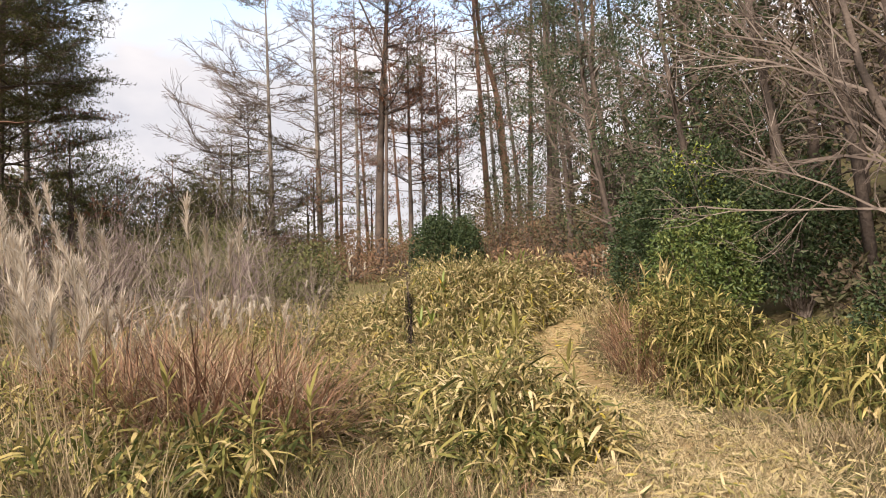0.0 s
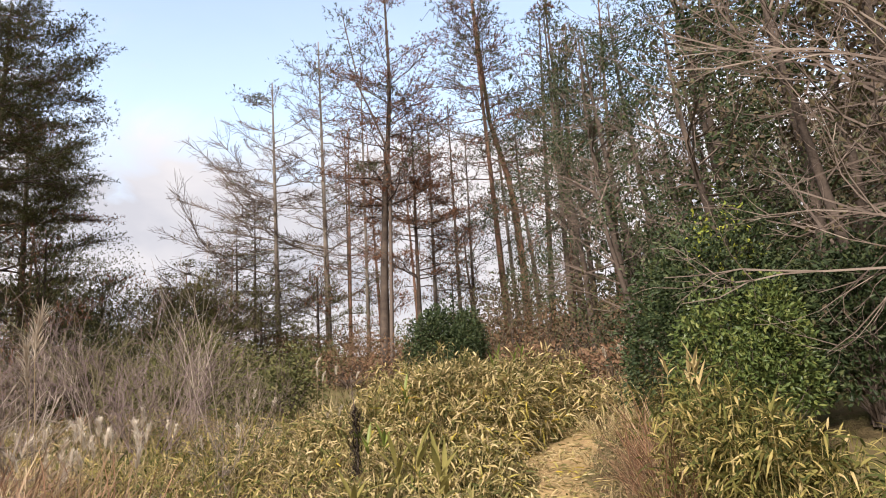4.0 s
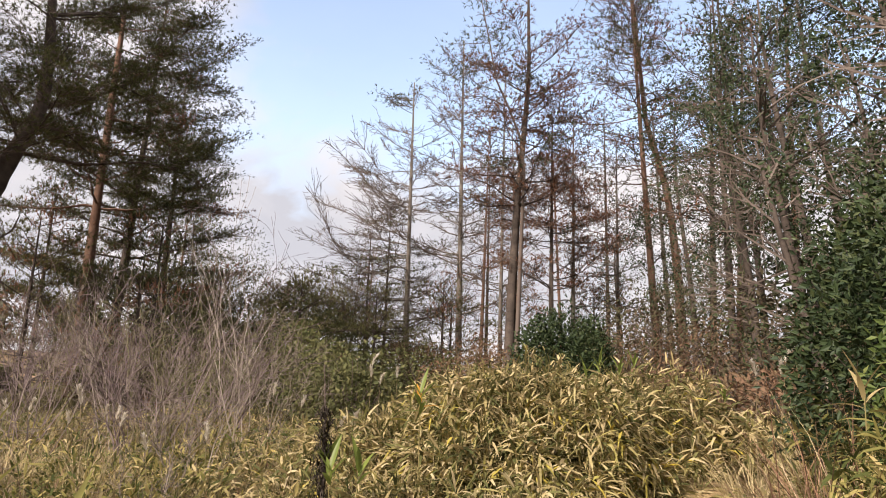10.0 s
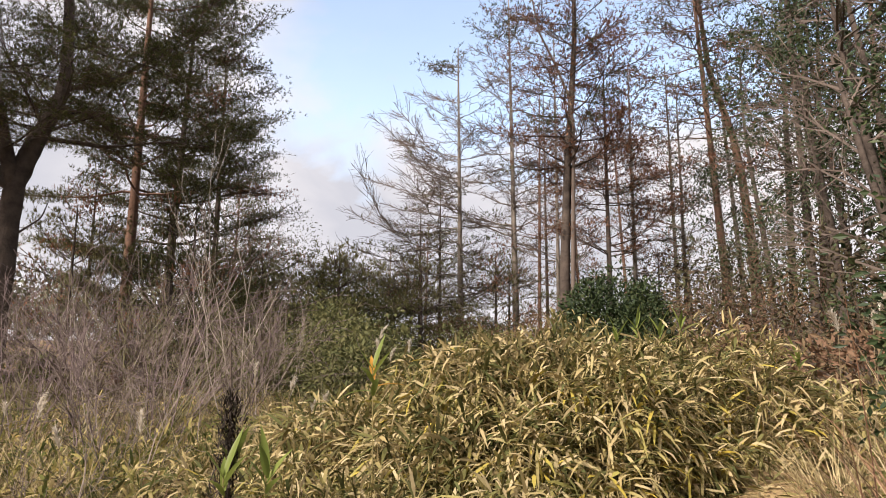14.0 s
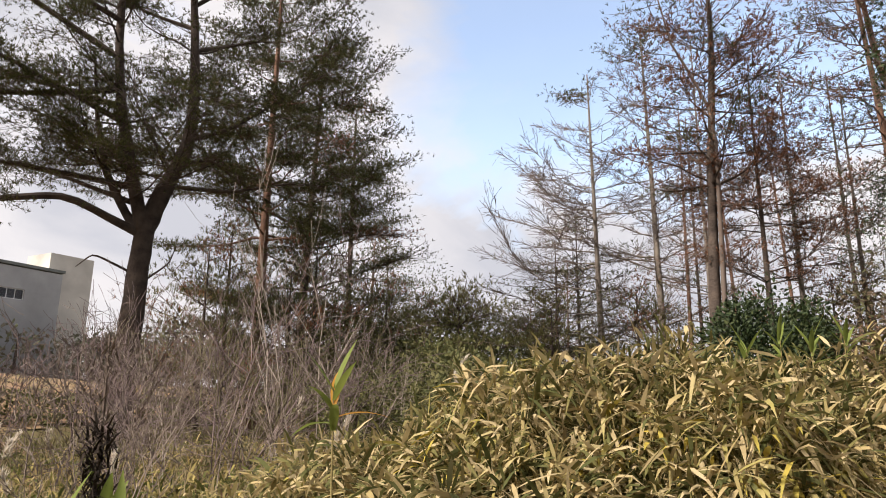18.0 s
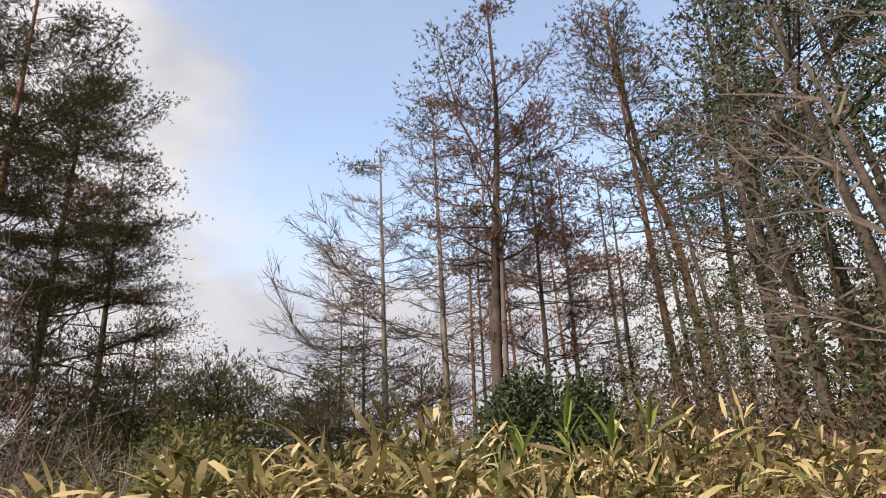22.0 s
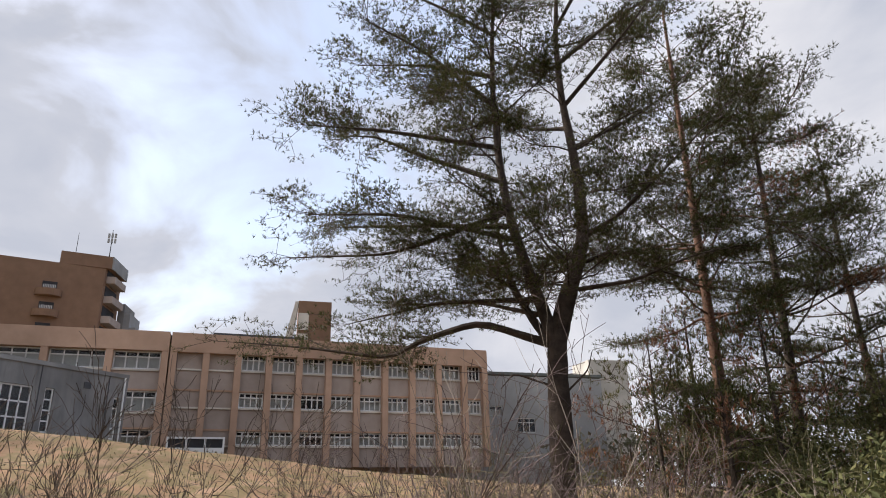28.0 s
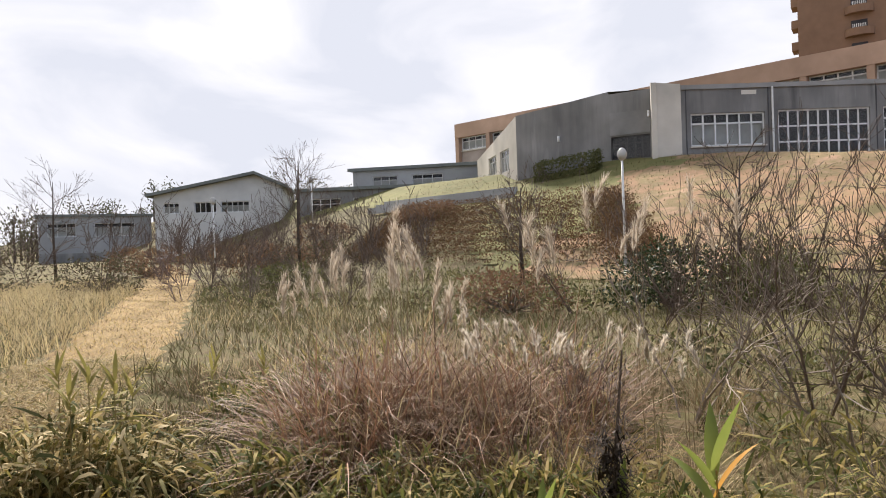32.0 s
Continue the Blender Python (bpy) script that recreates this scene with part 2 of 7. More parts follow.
M_YGREEN = mat("yellow_green_leaf", [(0.12, 0.16, 0.035), (0.22, 0.26, 0.05), (0.40, 0.38, 0.06)], 0.5, 2, island=True, trans=0.3)
M_FRESH = mat("fresh_evergreen_leaf", [(0.04, 0.065, 0.022), (0.075, 0.11, 0.032), (0.12, 0.15, 0.042), (0.20, 0.20, 0.06)], 0.42, 1.2, island=True, trans=0.2, spec=0.3)
M_HEDGE = mat("hedge_leaf", [(0.06, 0.068, 0.028), (0.11, 0.115, 0.045), (0.17, 0.155, 0.07)], 0.6, 1.5, island=True, trans=0.15)
M_OLIVE = mat("olive_shrub_leaf", [(0.05, 0.058, 0.026), (0.09, 0.098, 0.04), (0.14, 0.135, 0.055), (0.20, 0.18, 0.085)], 0.65, 1.2, island=True, trans=0.25)
M_RUSSET_BUSH = mat("brown_shrub_leaf", [(0.12, 0.07, 0.045), (0.21, 0.125, 0.08), (0.15, 0.12, 0.065)], 0.85, 1.5, island=True, trans=0.2)
M_AZALEA = mat("azalea_leaf", [(0.07, 0.038, 0.024), (0.125, 0.07, 0.042), (0.17, 0.105, 0.05), (0.08, 0.065, 0.032)], 0.85, 0.7, island=True, trans=0.15)
M_NEEDLE = mat("pine_needle", [(0.045, 0.055, 0.026), (0.08, 0.094, 0.038), (0.13, 0.132, 0.055), (0.21, 0.155, 0.085)], 0.6, 0.8, island=True, trans=0.2)
M_NEEDLE_YOUNG = mat("young_conifer_needle", [(0.07, 0.072, 0.032), (0.12, 0.12, 0.048), (0.17, 0.155, 0.068), (0.22, 0.165, 0.09)], 0.7, 0.8, island=True, trans=0.35)
M_NEEDLE_BROWN = mat("dead_pine_needle", [(0.17, 0.085, 0.055), (0.28, 0.145, 0.09), (0.21, 0.11, 0.065)], 0.8, 0.8, island=True, trans=0.15)
M_BARK = mat("pine_bark", [(0.036, 0.029, 0.025), (0.08, 0.062, 0.052), (0.12, 0.092, 0.074)], 0.95, 2.2, bump=1.0, bump_scale=14)
M_BARK_RED = mat("red_pine_bark", [(0.09, 0.052, 0.038), (0.18, 0.105, 0.075), (0.13, 0.082, 0.062)], 0.9, 1.6, bump=0.9, bump_scale=12)
M_BARK_GREY = mat("grey_bark", [(0.10, 0.082, 0.07), (0.18, 0.15, 0.125), (0.25, 0.215, 0.18)], 0.9, 2.0, bump=0.6, bump_scale=14)
M_TWIG = mat("bare_twig", [(0.09, 0.066, 0.055), (0.16, 0.125, 0.105), (0.27, 0.225, 0.19)], 0.85, 1.0, island=True)
M_TWIG_PALE = mat("pale_twig", [(0.17, 0.14, 0.115), (0.27, 0.225, 0.19), (0.36, 0.31, 0.265)], 0.8, 1.0, island=True)
M_TWIG_DARK = mat("dark_twig", [(0.075, 0.056, 0.046), (0.13, 0.10, 0.084), (0.20, 0.16, 0.135)], 0.9, 1.0, island=True)
M_TWIG_PURPLE = mat("purple_grey_twig", [(0.095, 0.066, 0.066), (0.155, 0.115, 0.112), (0.23, 0.18, 0.17)], 0.85, 1.0, island=True)
M_TWIG_OLIVE = mat("olive_twig", [(0.085, 0.078, 0.042), (0.14, 0.125, 0.07), (0.20, 0.175, 0.105)], 0.85, 1.0, island=True)
M_STALK = mat("blackened_stalk", [(0.022, 0.017, 0.014), (0.05, 0.038, 0.03)], 0.95, 2.0, island=True)
M_CONC = mat("stained_concrete", [(0.13, 0.128, 0.128), (0.24, 0.235, 0.228), (0.20, 0.197, 0.195), (0.30, 0.292, 0.28)], 0.9, 0.9, bump=0.25, bump_scale=30, big=0.35, streak=(1.0, 1.0, 0.12))
M_CONC_PALE = mat("pale_concrete", [(0.52, 0.49, 0.44), (0.64, 0.60, 0.54)], 0.9, 0.6, big=0.2)
M_CONC_MID = mat("grey_concrete", [(0.22, 0.218, 0.215), (0.31, 0.305, 0.298)], 0.9, 0.7, bump=0.15, bump_scale=30, big=0.2)
M_TAN = mat("tan_tile", [(0.40, 0.27, 0.195), (0.48, 0.325, 0.24)], 0.8, 0.8, bump=0.15, bump_scale=60, big=0.1)
M_PINK = mat("pinkish_tile", [(0.34, 0.285, 0.255), (0.42, 0.355, 0.32)], 0.8, 0.8, big=0.1)
M_BROWN_TILE = mat("brown_tile", [(0.20, 0.125, 0.085), (0.25, 0.155, 0.105)], 0.8, 0.8, big=0.05)
M_GREYWALL = mat("grey_render", [(0.27, 0.275, 0.28), (0.35, 0.355, 0.36)], 0.9, 0.5, big=0.1)
M_PALE_RENDER = mat("pale_render", [(0.42, 0.42, 0.41), (0.54, 0.535, 0.52)], 0.9, 0.5, big=0.12)
M_ROOF = mat("grey_roof", [(0.12, 0.13, 0.125), (0.19, 0.205, 0.195)], 0.95, 0.7)
M_WHITE = mat("white_paint", [(0.66, 0.66, 0.66), (0.78, 0.78, 0.78)], 0.5, 2)
M_METAL = mat("dark_metal", [(0.06, 0.06, 0.065), (0.10, 0.10, 0.105)], 0.5, 2, metal=0.4)
M_LAMP = mat("lamp_globe", [(0.34, 0.34, 0.33), (0.46, 0.46, 0.45)], 0.3, 2)
M_CURTAIN = mat("pale_blind", [(0.42, 0.41, 0.39), (0.56, 0.55, 0.52)], 0.9, 1.0)
# near-black that puts the gloom of rooms, openings and recesses into colour
M_DARK = mat("painted_gloom", [(0.035, 0.035, 0.04), (0.06, 0.06, 0.065)], 0.9, 1.0)
M_SOIL = mat("reddish_bare_soil", [(0.21, 0.125, 0.08), (0.29, 0.18, 0.12), (0.25, 0.17, 0.10)], 0.95, 0.8, bump=0.6, bump_scale=15, big=0.3)

M_FAR = mat("far_foliage", [(0.10, 0.10, 0.07), (0.17, 0.15, 0.11), (0.13, 0.14, 0.08), (0.22, 0.19, 0.15)], 0.9, 0.3, island=True)


def glass():
    m = bpy.data.materials.new("window_glass")
    m.use_nodes = True
    bs = m.node_tree.nodes["Principled BSDF"]
    bs.inputs["Base Color"].default_value = (0.75, 0.8, 0.82, 1)
    bs.inputs["Roughness"].default_value = 0.06
    bs.inputs["Transmission Weight"].default_value = 1.0
    bs.inputs["IOR"].default_value = 1.45
    return m


M_GLASS = glass()

# ---- mesh tools ----
RNG = np.random.default_rng(7)


class Mesh:
    """Gathers vertices and faces in blocks and links them as one mesh."""

    def __init__(self):
        self.v, self.f, self.n = [], [], 0

    def add(self, verts, faces):
        verts = np.asarray(verts, float).reshape(-1, 3)
        self.v.append(verts)
        for face in faces:
            self.f.append(np.asarray(face, int) + self.n)
        self.n += len(verts)
        return self

    def data(self, name, material, smooth=False):
        me = bpy.data.meshes.new(name)
        verts = np.concatenate(self.v) if self.v else np.zeros((0, 3))
        me.vertices.add(len(verts))
        me.vertices.foreach_set("co", verts.ravel())
        sizes = np.concatenate([np.full(len(b), b.shape[1]) for b in self.f]) if self.f else np.zeros(0, int)
        loops = np.concatenate([b.ravel() for b in self.f]) if self.f else np.zeros(0, int)
        me.loops.add(len(loops))
        me.loops.foreach_set("vertex_index", loops)
        me.polygons.add(len(sizes))
        starts = np.r_[0, np.cumsum(sizes)[:-1]] if len(sizes) else sizes
        me.polygons.foreach_set("loop_start", starts)
        me.polygons.foreach_set("use_smooth", np.full(len(sizes), smooth))
        me.materials.append(material)
        me.update(calc_edges=True)
        me.validate()
        return me


def part(name, mesh, material, parent, label="", kind="", smooth=False):
    ob = new(name, mesh if isinstance(mesh, bpy.types.Mesh) else mesh.data(name, material, smooth))
    ob.parent = parent
    return tagged(ob, label=label, kind=kind)


def thing(name, label, category, at=(0, 0, 0), group="", kind="", turn=0.0):
    ob = new(name)
    ob.matrix_world = pose(*at, 0, 0, turn)
    return tagged(ob, label, category, group, kind)


def unit(a):
    return a / np.maximum(np.linalg.norm(a, axis=-1, keepdims=True), 1e-9)


def frame_of(d):
    """Two directions across each of the directions d."""
    ref = np.where(np.abs(d[:, 2:3]) < 0.9, np.array([[0, 0, 1.0]]), np.array([[1.0, 0, 0]]))
    s = unit(np.cross(d, ref))
    return s, np.cross(s, d)


def cones(mesh, a, b, ra, rb, sides=4):
    """Tapered sticks from a to b, each a piece of its own."""
    a, b = np.asarray(a, float).reshape(-1, 3), np.asarray(b, float).reshape(-1, 3)
    n = len(a)
    if not n:
        return mesh
    ra, rb = np.broadcast_to(ra, n)[:, None], np.broadcast_to(rb, n)[:, None]
    s, u = frame_of(unit(b - a))
    rings = []
    for p, r in ((a, ra), (b, rb)):
        for k in range(sides):
            w = 2 * math.pi * k / sides
            rings.append(p + r * (math.cos(w) * s + math.sin(w) * u))
    v = np.stack(rings, 1)
    base = np.arange(n)[:, None] * 2 * sides
    faces = [np.stack([base[:, 0] + k, base[:, 0] + (k + 1) % sides, base[:, 0] + sides + (k + 1) % sides, base[:, 0] + sides + k], 1) for k in range(sides)]
    return mesh.add(v, [np.concatenate(faces)])


def tube(mesh, pts, radii, sides=8, cap=True, rough=0.0):
    """One bent, tapered tube through the points."""
    pts = np.asarray(pts, float)
    d = unit(np.gradient(pts, axis=0))
    s, u = frame_of(d)
    for i in range(1, len(pts)):
        p = s[i - 1] - d[i] * (s[i - 1] @ d[i])
        s[i] = p / max(np.linalg.norm(p), 1e-9)
        u[i] = np.cross(s[i], d[i])
    w = 2 * math.pi * np.arange(sides) / sides
    r = np.asarray(radii, float)[:, None] * (1 + rough * RNG.normal(size=(len(pts), sides)))
    v = pts[:, None] + r[..., None] * (np.cos(w)[None, :, None] * s[:, None] + np.sin(w)[None, :, None] * u[:, None])
    i, k = np.meshgrid(np.arange(len(pts) - 1), np.arange(sides), indexing="ij")
    i, k = i.ravel(), k.ravel()
    q = np.stack([i * sides + k, i * sides + (k + 1) % sides, (i + 1) * sides + (k + 1) % sides, (i + 1) * sides + k], 1)
    faces = [q]
    if cap:
        faces.append((np.arange(sides) + (len(pts) - 1) * sides)[None])
        faces.append(np.arange(sides)[::-1][None])
    return mesh.add(v, faces)


def leaves(mesh, p, d, length, width, droop=0.3, cup=0.15):
    """Lance-shaped leaves: from p along d, bending down towards the tip."""
    n = len(p)
    d = unit(d)
    length, width = np.broadcast_to(length, n)[:, None], np.broadcast_to(width, n)[:, None]
    s, u = frame_of(d)
    roll = RNG.normal(0, 0.5, n)[:, None]
    side = np.cos(roll) * s + np.sin(roll) * u
    up = np.cross(side, d)
    dr = np.broadcast_to(droop, n)[:, None] * length
    down = np.array([[0, 0, -1.0]])
    m1, m2 = p + d * length * 0.3 + down * dr * 0.1, p + d * length * 0.68 + down * dr * 0.45
    tip = p + d * length + down * dr
    lift = up * width * cup
    v = np.stack([p, m1 - side * width * 0.5 + lift, m1 + side * width * 0.5 + lift, m2 - side * width * 0.38 + lift, m2 + side * width * 0.38 + lift, tip], 1)
    b = np.arange(n)[:, None] * 6
    tri = np.concatenate([b + [0, 2, 1], b + [3, 4, 5]])
    return mesh.add(v, [tri, b + [1, 2, 4, 3]])


def oval_leaves(mesh, p, d, length, width):
    """Small broad leaves, folded along the middle."""
    n = len(p)
    d = unit(d)
    length, width = np.broadcast_to(length, n)[:, None], np.broadcast_to(width, n)[:, None]
    s, u = frame_of(d)
    roll = RNG.uniform(0, math.pi, n)[:, None]
    side = np.cos(roll) * s + np.sin(roll) * u
    up = np.cross(side, d)
    m = p + d * length * 0.5
    v = np.stack([p, m - side * width * 0.5 + up * width * 0.15, m + side * width * 0.5 + up * width * 0.15, p + d * length], 1)
    b = np.arange(n)[:, None] * 4
    return mesh.add(v, [np.concatenate([b + [0, 2, 3], b + [0, 3, 1]])])


def blades(mesh, p, d, length, width, bend=0.6, seg=4):
    """Grass blades: thin tapering strips that arch over."""
    n = len(p)
    d = unit(d)
    length, width = np.broadcast_to(length, n)[:, None], np.broadcast_to(width, n)[:, None]
    bend = np.broadcast_to(bend, n)[:, None]
    flat = d * [1, 1, 0]
    a = RNG.uniform(0, 2 * math.pi, n)[:, None]
    flat = unit(flat + 0.15 * np.concatenate([np.cos(a), np.sin(a), 0 * a], 1))
    side = np.cross(flat, [0, 0, 1.0])
    rows = []
    q = p.copy()
    way = d.copy()
    for k in range(seg + 1):
        t = k / seg
        w = width * (1 - t) ** 0.7 * 0.5
        if k < seg:
            rows += [q - side * w, q + side * w]
        else:
            rows.append(q)
        way = unit(way + (flat * 0.8 + np.array([[0, 0, -1.0]])) * bend * (0.35 + t) / seg)
        q = q + way * length / seg
    v = np.stack(rows, 1)
    m = 2 * seg + 1
    b = np.arange(n)[:, None] * m
    quads = [b + [2 * k, 2 * k + 1, 2 * k + 3, 2 * k + 2] for k in range(seg - 1)]
    return mesh.add(v, ([np.concatenate(quads)] if quads else []) + [b + [2 * seg - 2, 2 * seg - 1, 2 * seg]])


def tufts(mesh, p, d, count, length, width, spread=1.0):
    """Needle tufts: thin triangles fanning out of each point round its direction."""
    n = len(p) * count
    p, d = np.repeat(p, count, 0), np.repeat(unit(d), count, 0)
    w = unit(d + spread * RNG.normal(0, 0.62, (n, 3)))
    ln = length * RNG.uniform(0.65, 1.15, n)[:, None]
    s, _ = frame_of(w)
    v = np.stack([p - s * width / 2, p + s * width / 2, p + w * ln], 1)
    return mesh.add(v, [np.arange(n * 3).reshape(-1, 3)])


def box(mesh, lo, hi):
    (a, b, c), (d, e, f) = lo, hi
    v = [(a, b, c), (d, b, c), (d, e, c), (a, e, c), (a, b, f), (d, b, f), (d, e, f), (a, e, f)]
    return mesh.add(v, [np.array([(0, 3, 2, 1), (4, 5, 6, 7), (0, 1, 5, 4), (1, 2, 6, 5), (2, 3, 7, 6), (3, 0, 4, 7)])])


def rand_dirs(n, up=0.0):
    v = RNG.normal(size=(n, 3))
    v[:, 2] = v[:, 2] + up
    return unit(v)


def smooth(a, b, x):
    t = np.clip((np.asarray(x, float) - a) / (b - a), 0, 1)
    return t * t * (3 - 2 * t)


def height(x, y):
    """The lie of the land: a dip along the path, a bank at its end, the lawn's rise in the west and a wooded hill in the east."""
    x, y = np.asarray(x, float), np.asarray(y, float)
    far_north = smooth(-16, 36, y)
    west = 0.2 * smooth(-4, -18, x) + np.clip((-x - 18) / 15.5, 0, 1.05) * 5.95 * (1 - 0.72 * far_north)
    south = 0.02 * np.clip(1 - y, 0, 12) + 0.015 * np.clip(-11 - y, 0, 45)
    north = 0.055 * np.clip(y - 15, 0, 90) * (0.35 + 0.65 * smooth(-14, -4, x))
    east = 0.33 * np.clip(x - 5.2, 0, 40) * smooth(-25, 12, y)
    bumps = 0.05 * np.sin(x * 0.9 + 1.3) * np.sin(y * 0.7) + 0.03 * np.sin(x * 2.3 + y * 1.9)
    dip = np.interp(y, [-3, 0.5, 3.6, 6, 8, 9.5, 10.7, 12, 13.3, 16, 20], [0, 0.08, 0.02, -0.12, -0.28, -0.30, -0.22, 0.06, 0.30, 0.25, 0]) * (1 - smooth(2.5, 7, np.abs(x - 1.8)))
    return west + south + north + east + dip + bumps * smooth(60, 20, np.hypot(x, y))


def site(x, y):
    """The woods' own plan laid onto the path's axes: what lies beyond y = 16 is turned by 2.6 degrees and moved along."""
    w = float(smooth(13, 18, y))
    dx, dy = (x - 1.415) * 0.985, (y - 3.468) * 0.985
    c, s = math.cos(radians(2.6)), math.sin(radians(2.6))
    return x + w * (1.868 + dx * c - dy * s - x), y + w * (5.679 + dx * s + dy * c - y)


def on_ground(x, y, sink=0.0):
    return (x, y, float(height(x, y)) - sink)

# ---- land ----
def sheet(name, xs, ys, lift, material, keep=None):
    gx, gy = np.meshgrid(xs, ys, indexing="ij")
    z = height(gx, gy) + lift
    v = np.stack([gx, gy, z], -1).reshape(-1, 3)
    i, j = np.meshgrid(np.arange(len(xs) - 1), np.arange(len(ys) - 1), indexing="ij")
    i, j = i.ravel(), j.ravel()
    if keep is not None:
        ok = keep((xs[i] + xs[i + 1]) / 2, (ys[j] + ys[j + 1]) / 2)
        i, j = i[ok], j[ok]
    n = len(ys)
    m = Mesh().add(v, [np.stack([i * n + j, (i + 1) * n + j, (i + 1) * n + j + 1, i * n + j + 1], 1)])
    return new(name, m.data(name, material, True))


def spaced(lo, hi, fine_lo, fine_hi, fine, growth=1.25):
    out = list(np.arange(fine_lo, fine_hi + fine / 2, fine))
    step = fine
    while out[-1] < hi:
        step *= growth
        out.append(out[-1] + step)
    step = fine
    while out[0] > lo:
        step *= growth
        out.insert(0, out[0] - step)
    return np.array(out)


GX, GY = spaced(-2500, 2500, -50, 22, 0.75), spaced(-2500, 2500, -35, 62, 0.75)
tagged(sheet("ground", GX, GY, 0.0, M_GROUND), "rough ground of dry grass, litter and weeds", "ground", kind="structure")


def path_mid(y):
    """The x of the trodden path's middle."""
    return np.interp(y, [-40, -19, -8.2, -4.6, -1.4, 1.1, 2.5, 4.1, 5, 5.6, 7, 9, 10.4, 12.2, 13.1, 13.7, 20], [-13.5, -7.9, -3.9, -2.6, -1.45, -0.3, 0.35, 1.2, 1.75, 2.1, 2.5, 2.5, 2.1, 1.95, 2.25, 2.45, 3.6])


def path_half(y):
    return np.interp(y, [-40, -6.5, -1.5, 3, 5.5, 7, 9, 10, 14, 20], [1.3, 1.2, 1.15, 1.05, 1.1, 0.75, 0.45, 0.4, 0.35, 0.3])


def walked(y):
    """The x of the line walked, which keeps to the path's western edge."""
    return np.interp(y, [0.5, 2, 3.6, 5, 6.2, 7.5, 8.4, 9.3, 10.4, 11.4, 12.2, 13.1, 13.7], [0.35, 1.14, 1.3, 1.68, 1.97, 2.15, 2.52, 2.28, 1.93, 1.9, 1.85, 2.2, 2.42])


def clear_walk(p, x, y, gap=0.45):
    """Which local points of a thing at (x, y) keep off the line walked."""
    wx, wy = p[:, 0] + x, p[:, 1] + y
    off = np.abs(wx - walked(wy)) > gap
    return off | (wy > 14.2) | (wy < 0) | (p[:, 2] + float(height(x, y)) < height(wx, wy) + 0.4)


u = np.linspace(0, 1, 15)
py = np.arange(-40, 20, 0.15)
ragged = 0.10 * np.sin(py * 3.1) + 0.07 * np.sin(py * 7.7 + 1)
gx = path_mid(py)[:, None] + (2 * u[None] - 1) * (path_half(py) + ragged)[:, None]
gy = np.repeat(py[:, None], len(u), 1)
pv = np.stack([gx, gy, height(gx, gy) + 0.03 - 0.045 * (np.abs(2 * u - 1)[None] > 0.97)], -1).reshape(-1, 3)
pi, pj = [a.ravel() for a in np.meshgrid(np.arange(len(py) - 1), np.arange(len(u) - 1), indexing="ij")]
pn = len(u)
pm = Mesh().add(pv, [np.stack([pi * pn + pj, pi * pn + pj + 1, (pi + 1) * pn + pj + 1, (pi + 1) * pn + pj], 1)])
tagged(new("path", pm.data("path", M_PATH, True)), "trodden path of short straw-coloured mown grass", "path", kind="structure")


def lawn_area(x, y):
    edge = -18.5 - 0.06 * np.abs(y - 2) - 1.2 * np.sin(y * 0.3) - 7 * smooth(-12, -20, y)
    return (x < edge) & (x > -99) & (y > -70) & (y < 45)


def green_side(x, y):
    return y < -11.5 + 1.6 * np.sin(x * 0.7) + 1.1 * np.sin(x * 1.9 + 1) + 0.3 * (x + 34)


tagged(sheet("lawn", np.arange(-100, -16, 0.6), np.arange(-70, 46, 0.6), 0.045, M_LAWN, lambda x, y: lawn_area(x, y) & ~green_side(x, y)), "sloping lawn of tan winter turf", "lawn", kind="structure")
tagged(sheet("lawn", np.arange(-100, -16, 0.6), np.arange(-70, 46, 0.6), 0.045, M_LAWN_GREEN, lambda x, y: lawn_area(x, y) & green_side(x, y)), "greener part of the sloping lawn", "lawn", kind="structure")



def soil_area(x, y):
    return ((x + 15.8) / 3.9) ** 2 + ((y - 13.2) / 4.2) ** 2 + 0.18 * np.sin(x * 2.1) + 0.18 * np.sin(y * 1.7 + 1) < 1


tagged(sheet("bare_soil", np.arange(-21, -11, 0.3), np.arange(8, 19, 0.3), 0.03, M_SOIL, soil_area), "reddish bare soil at the lawn's foot", "soil", kind="structure")

# ---- plants: one function a kind ----
def dome_points(n, rx, ry, rz, lump=0.15, depth=0.35):
    """Points in the outer shell of a lumpy dome that stands on z = 0, and the ways out of it."""
    d = rand_dirs(n)
    d[:, 2] = np.abs(d[:, 2])
    q = d * 3.1
    bump = 1 + lump * (np.sin(q[:, 0] * 2.1 + 1) * np.sin(q[:, 1] * 1.7 + 2) + 0.6 * np.sin(q[:, 0] * 4.7) * np.sin(q[:, 1] * 5.3 + q[:, 2] * 3))
    r = bump * (1 - depth * RNG.random(n) ** 1.6)
    z = np.abs(d[:, 2:3])
    p = d * r[:, None] * np.array([rx, ry, rz]) * (1 + 0.22 * np.sin(np.pi * np.clip(z, 0, 1)))
    return p, unit(d / np.array([rx, ry, rz]))


def seat(p, x, y, follow=True):
    """Moves local points onto the land round (x, y)."""
    if follow:
        p[:, 2] += height(p[:, 0] + x, p[:, 1] + y) - float(height(x, y))
    return p


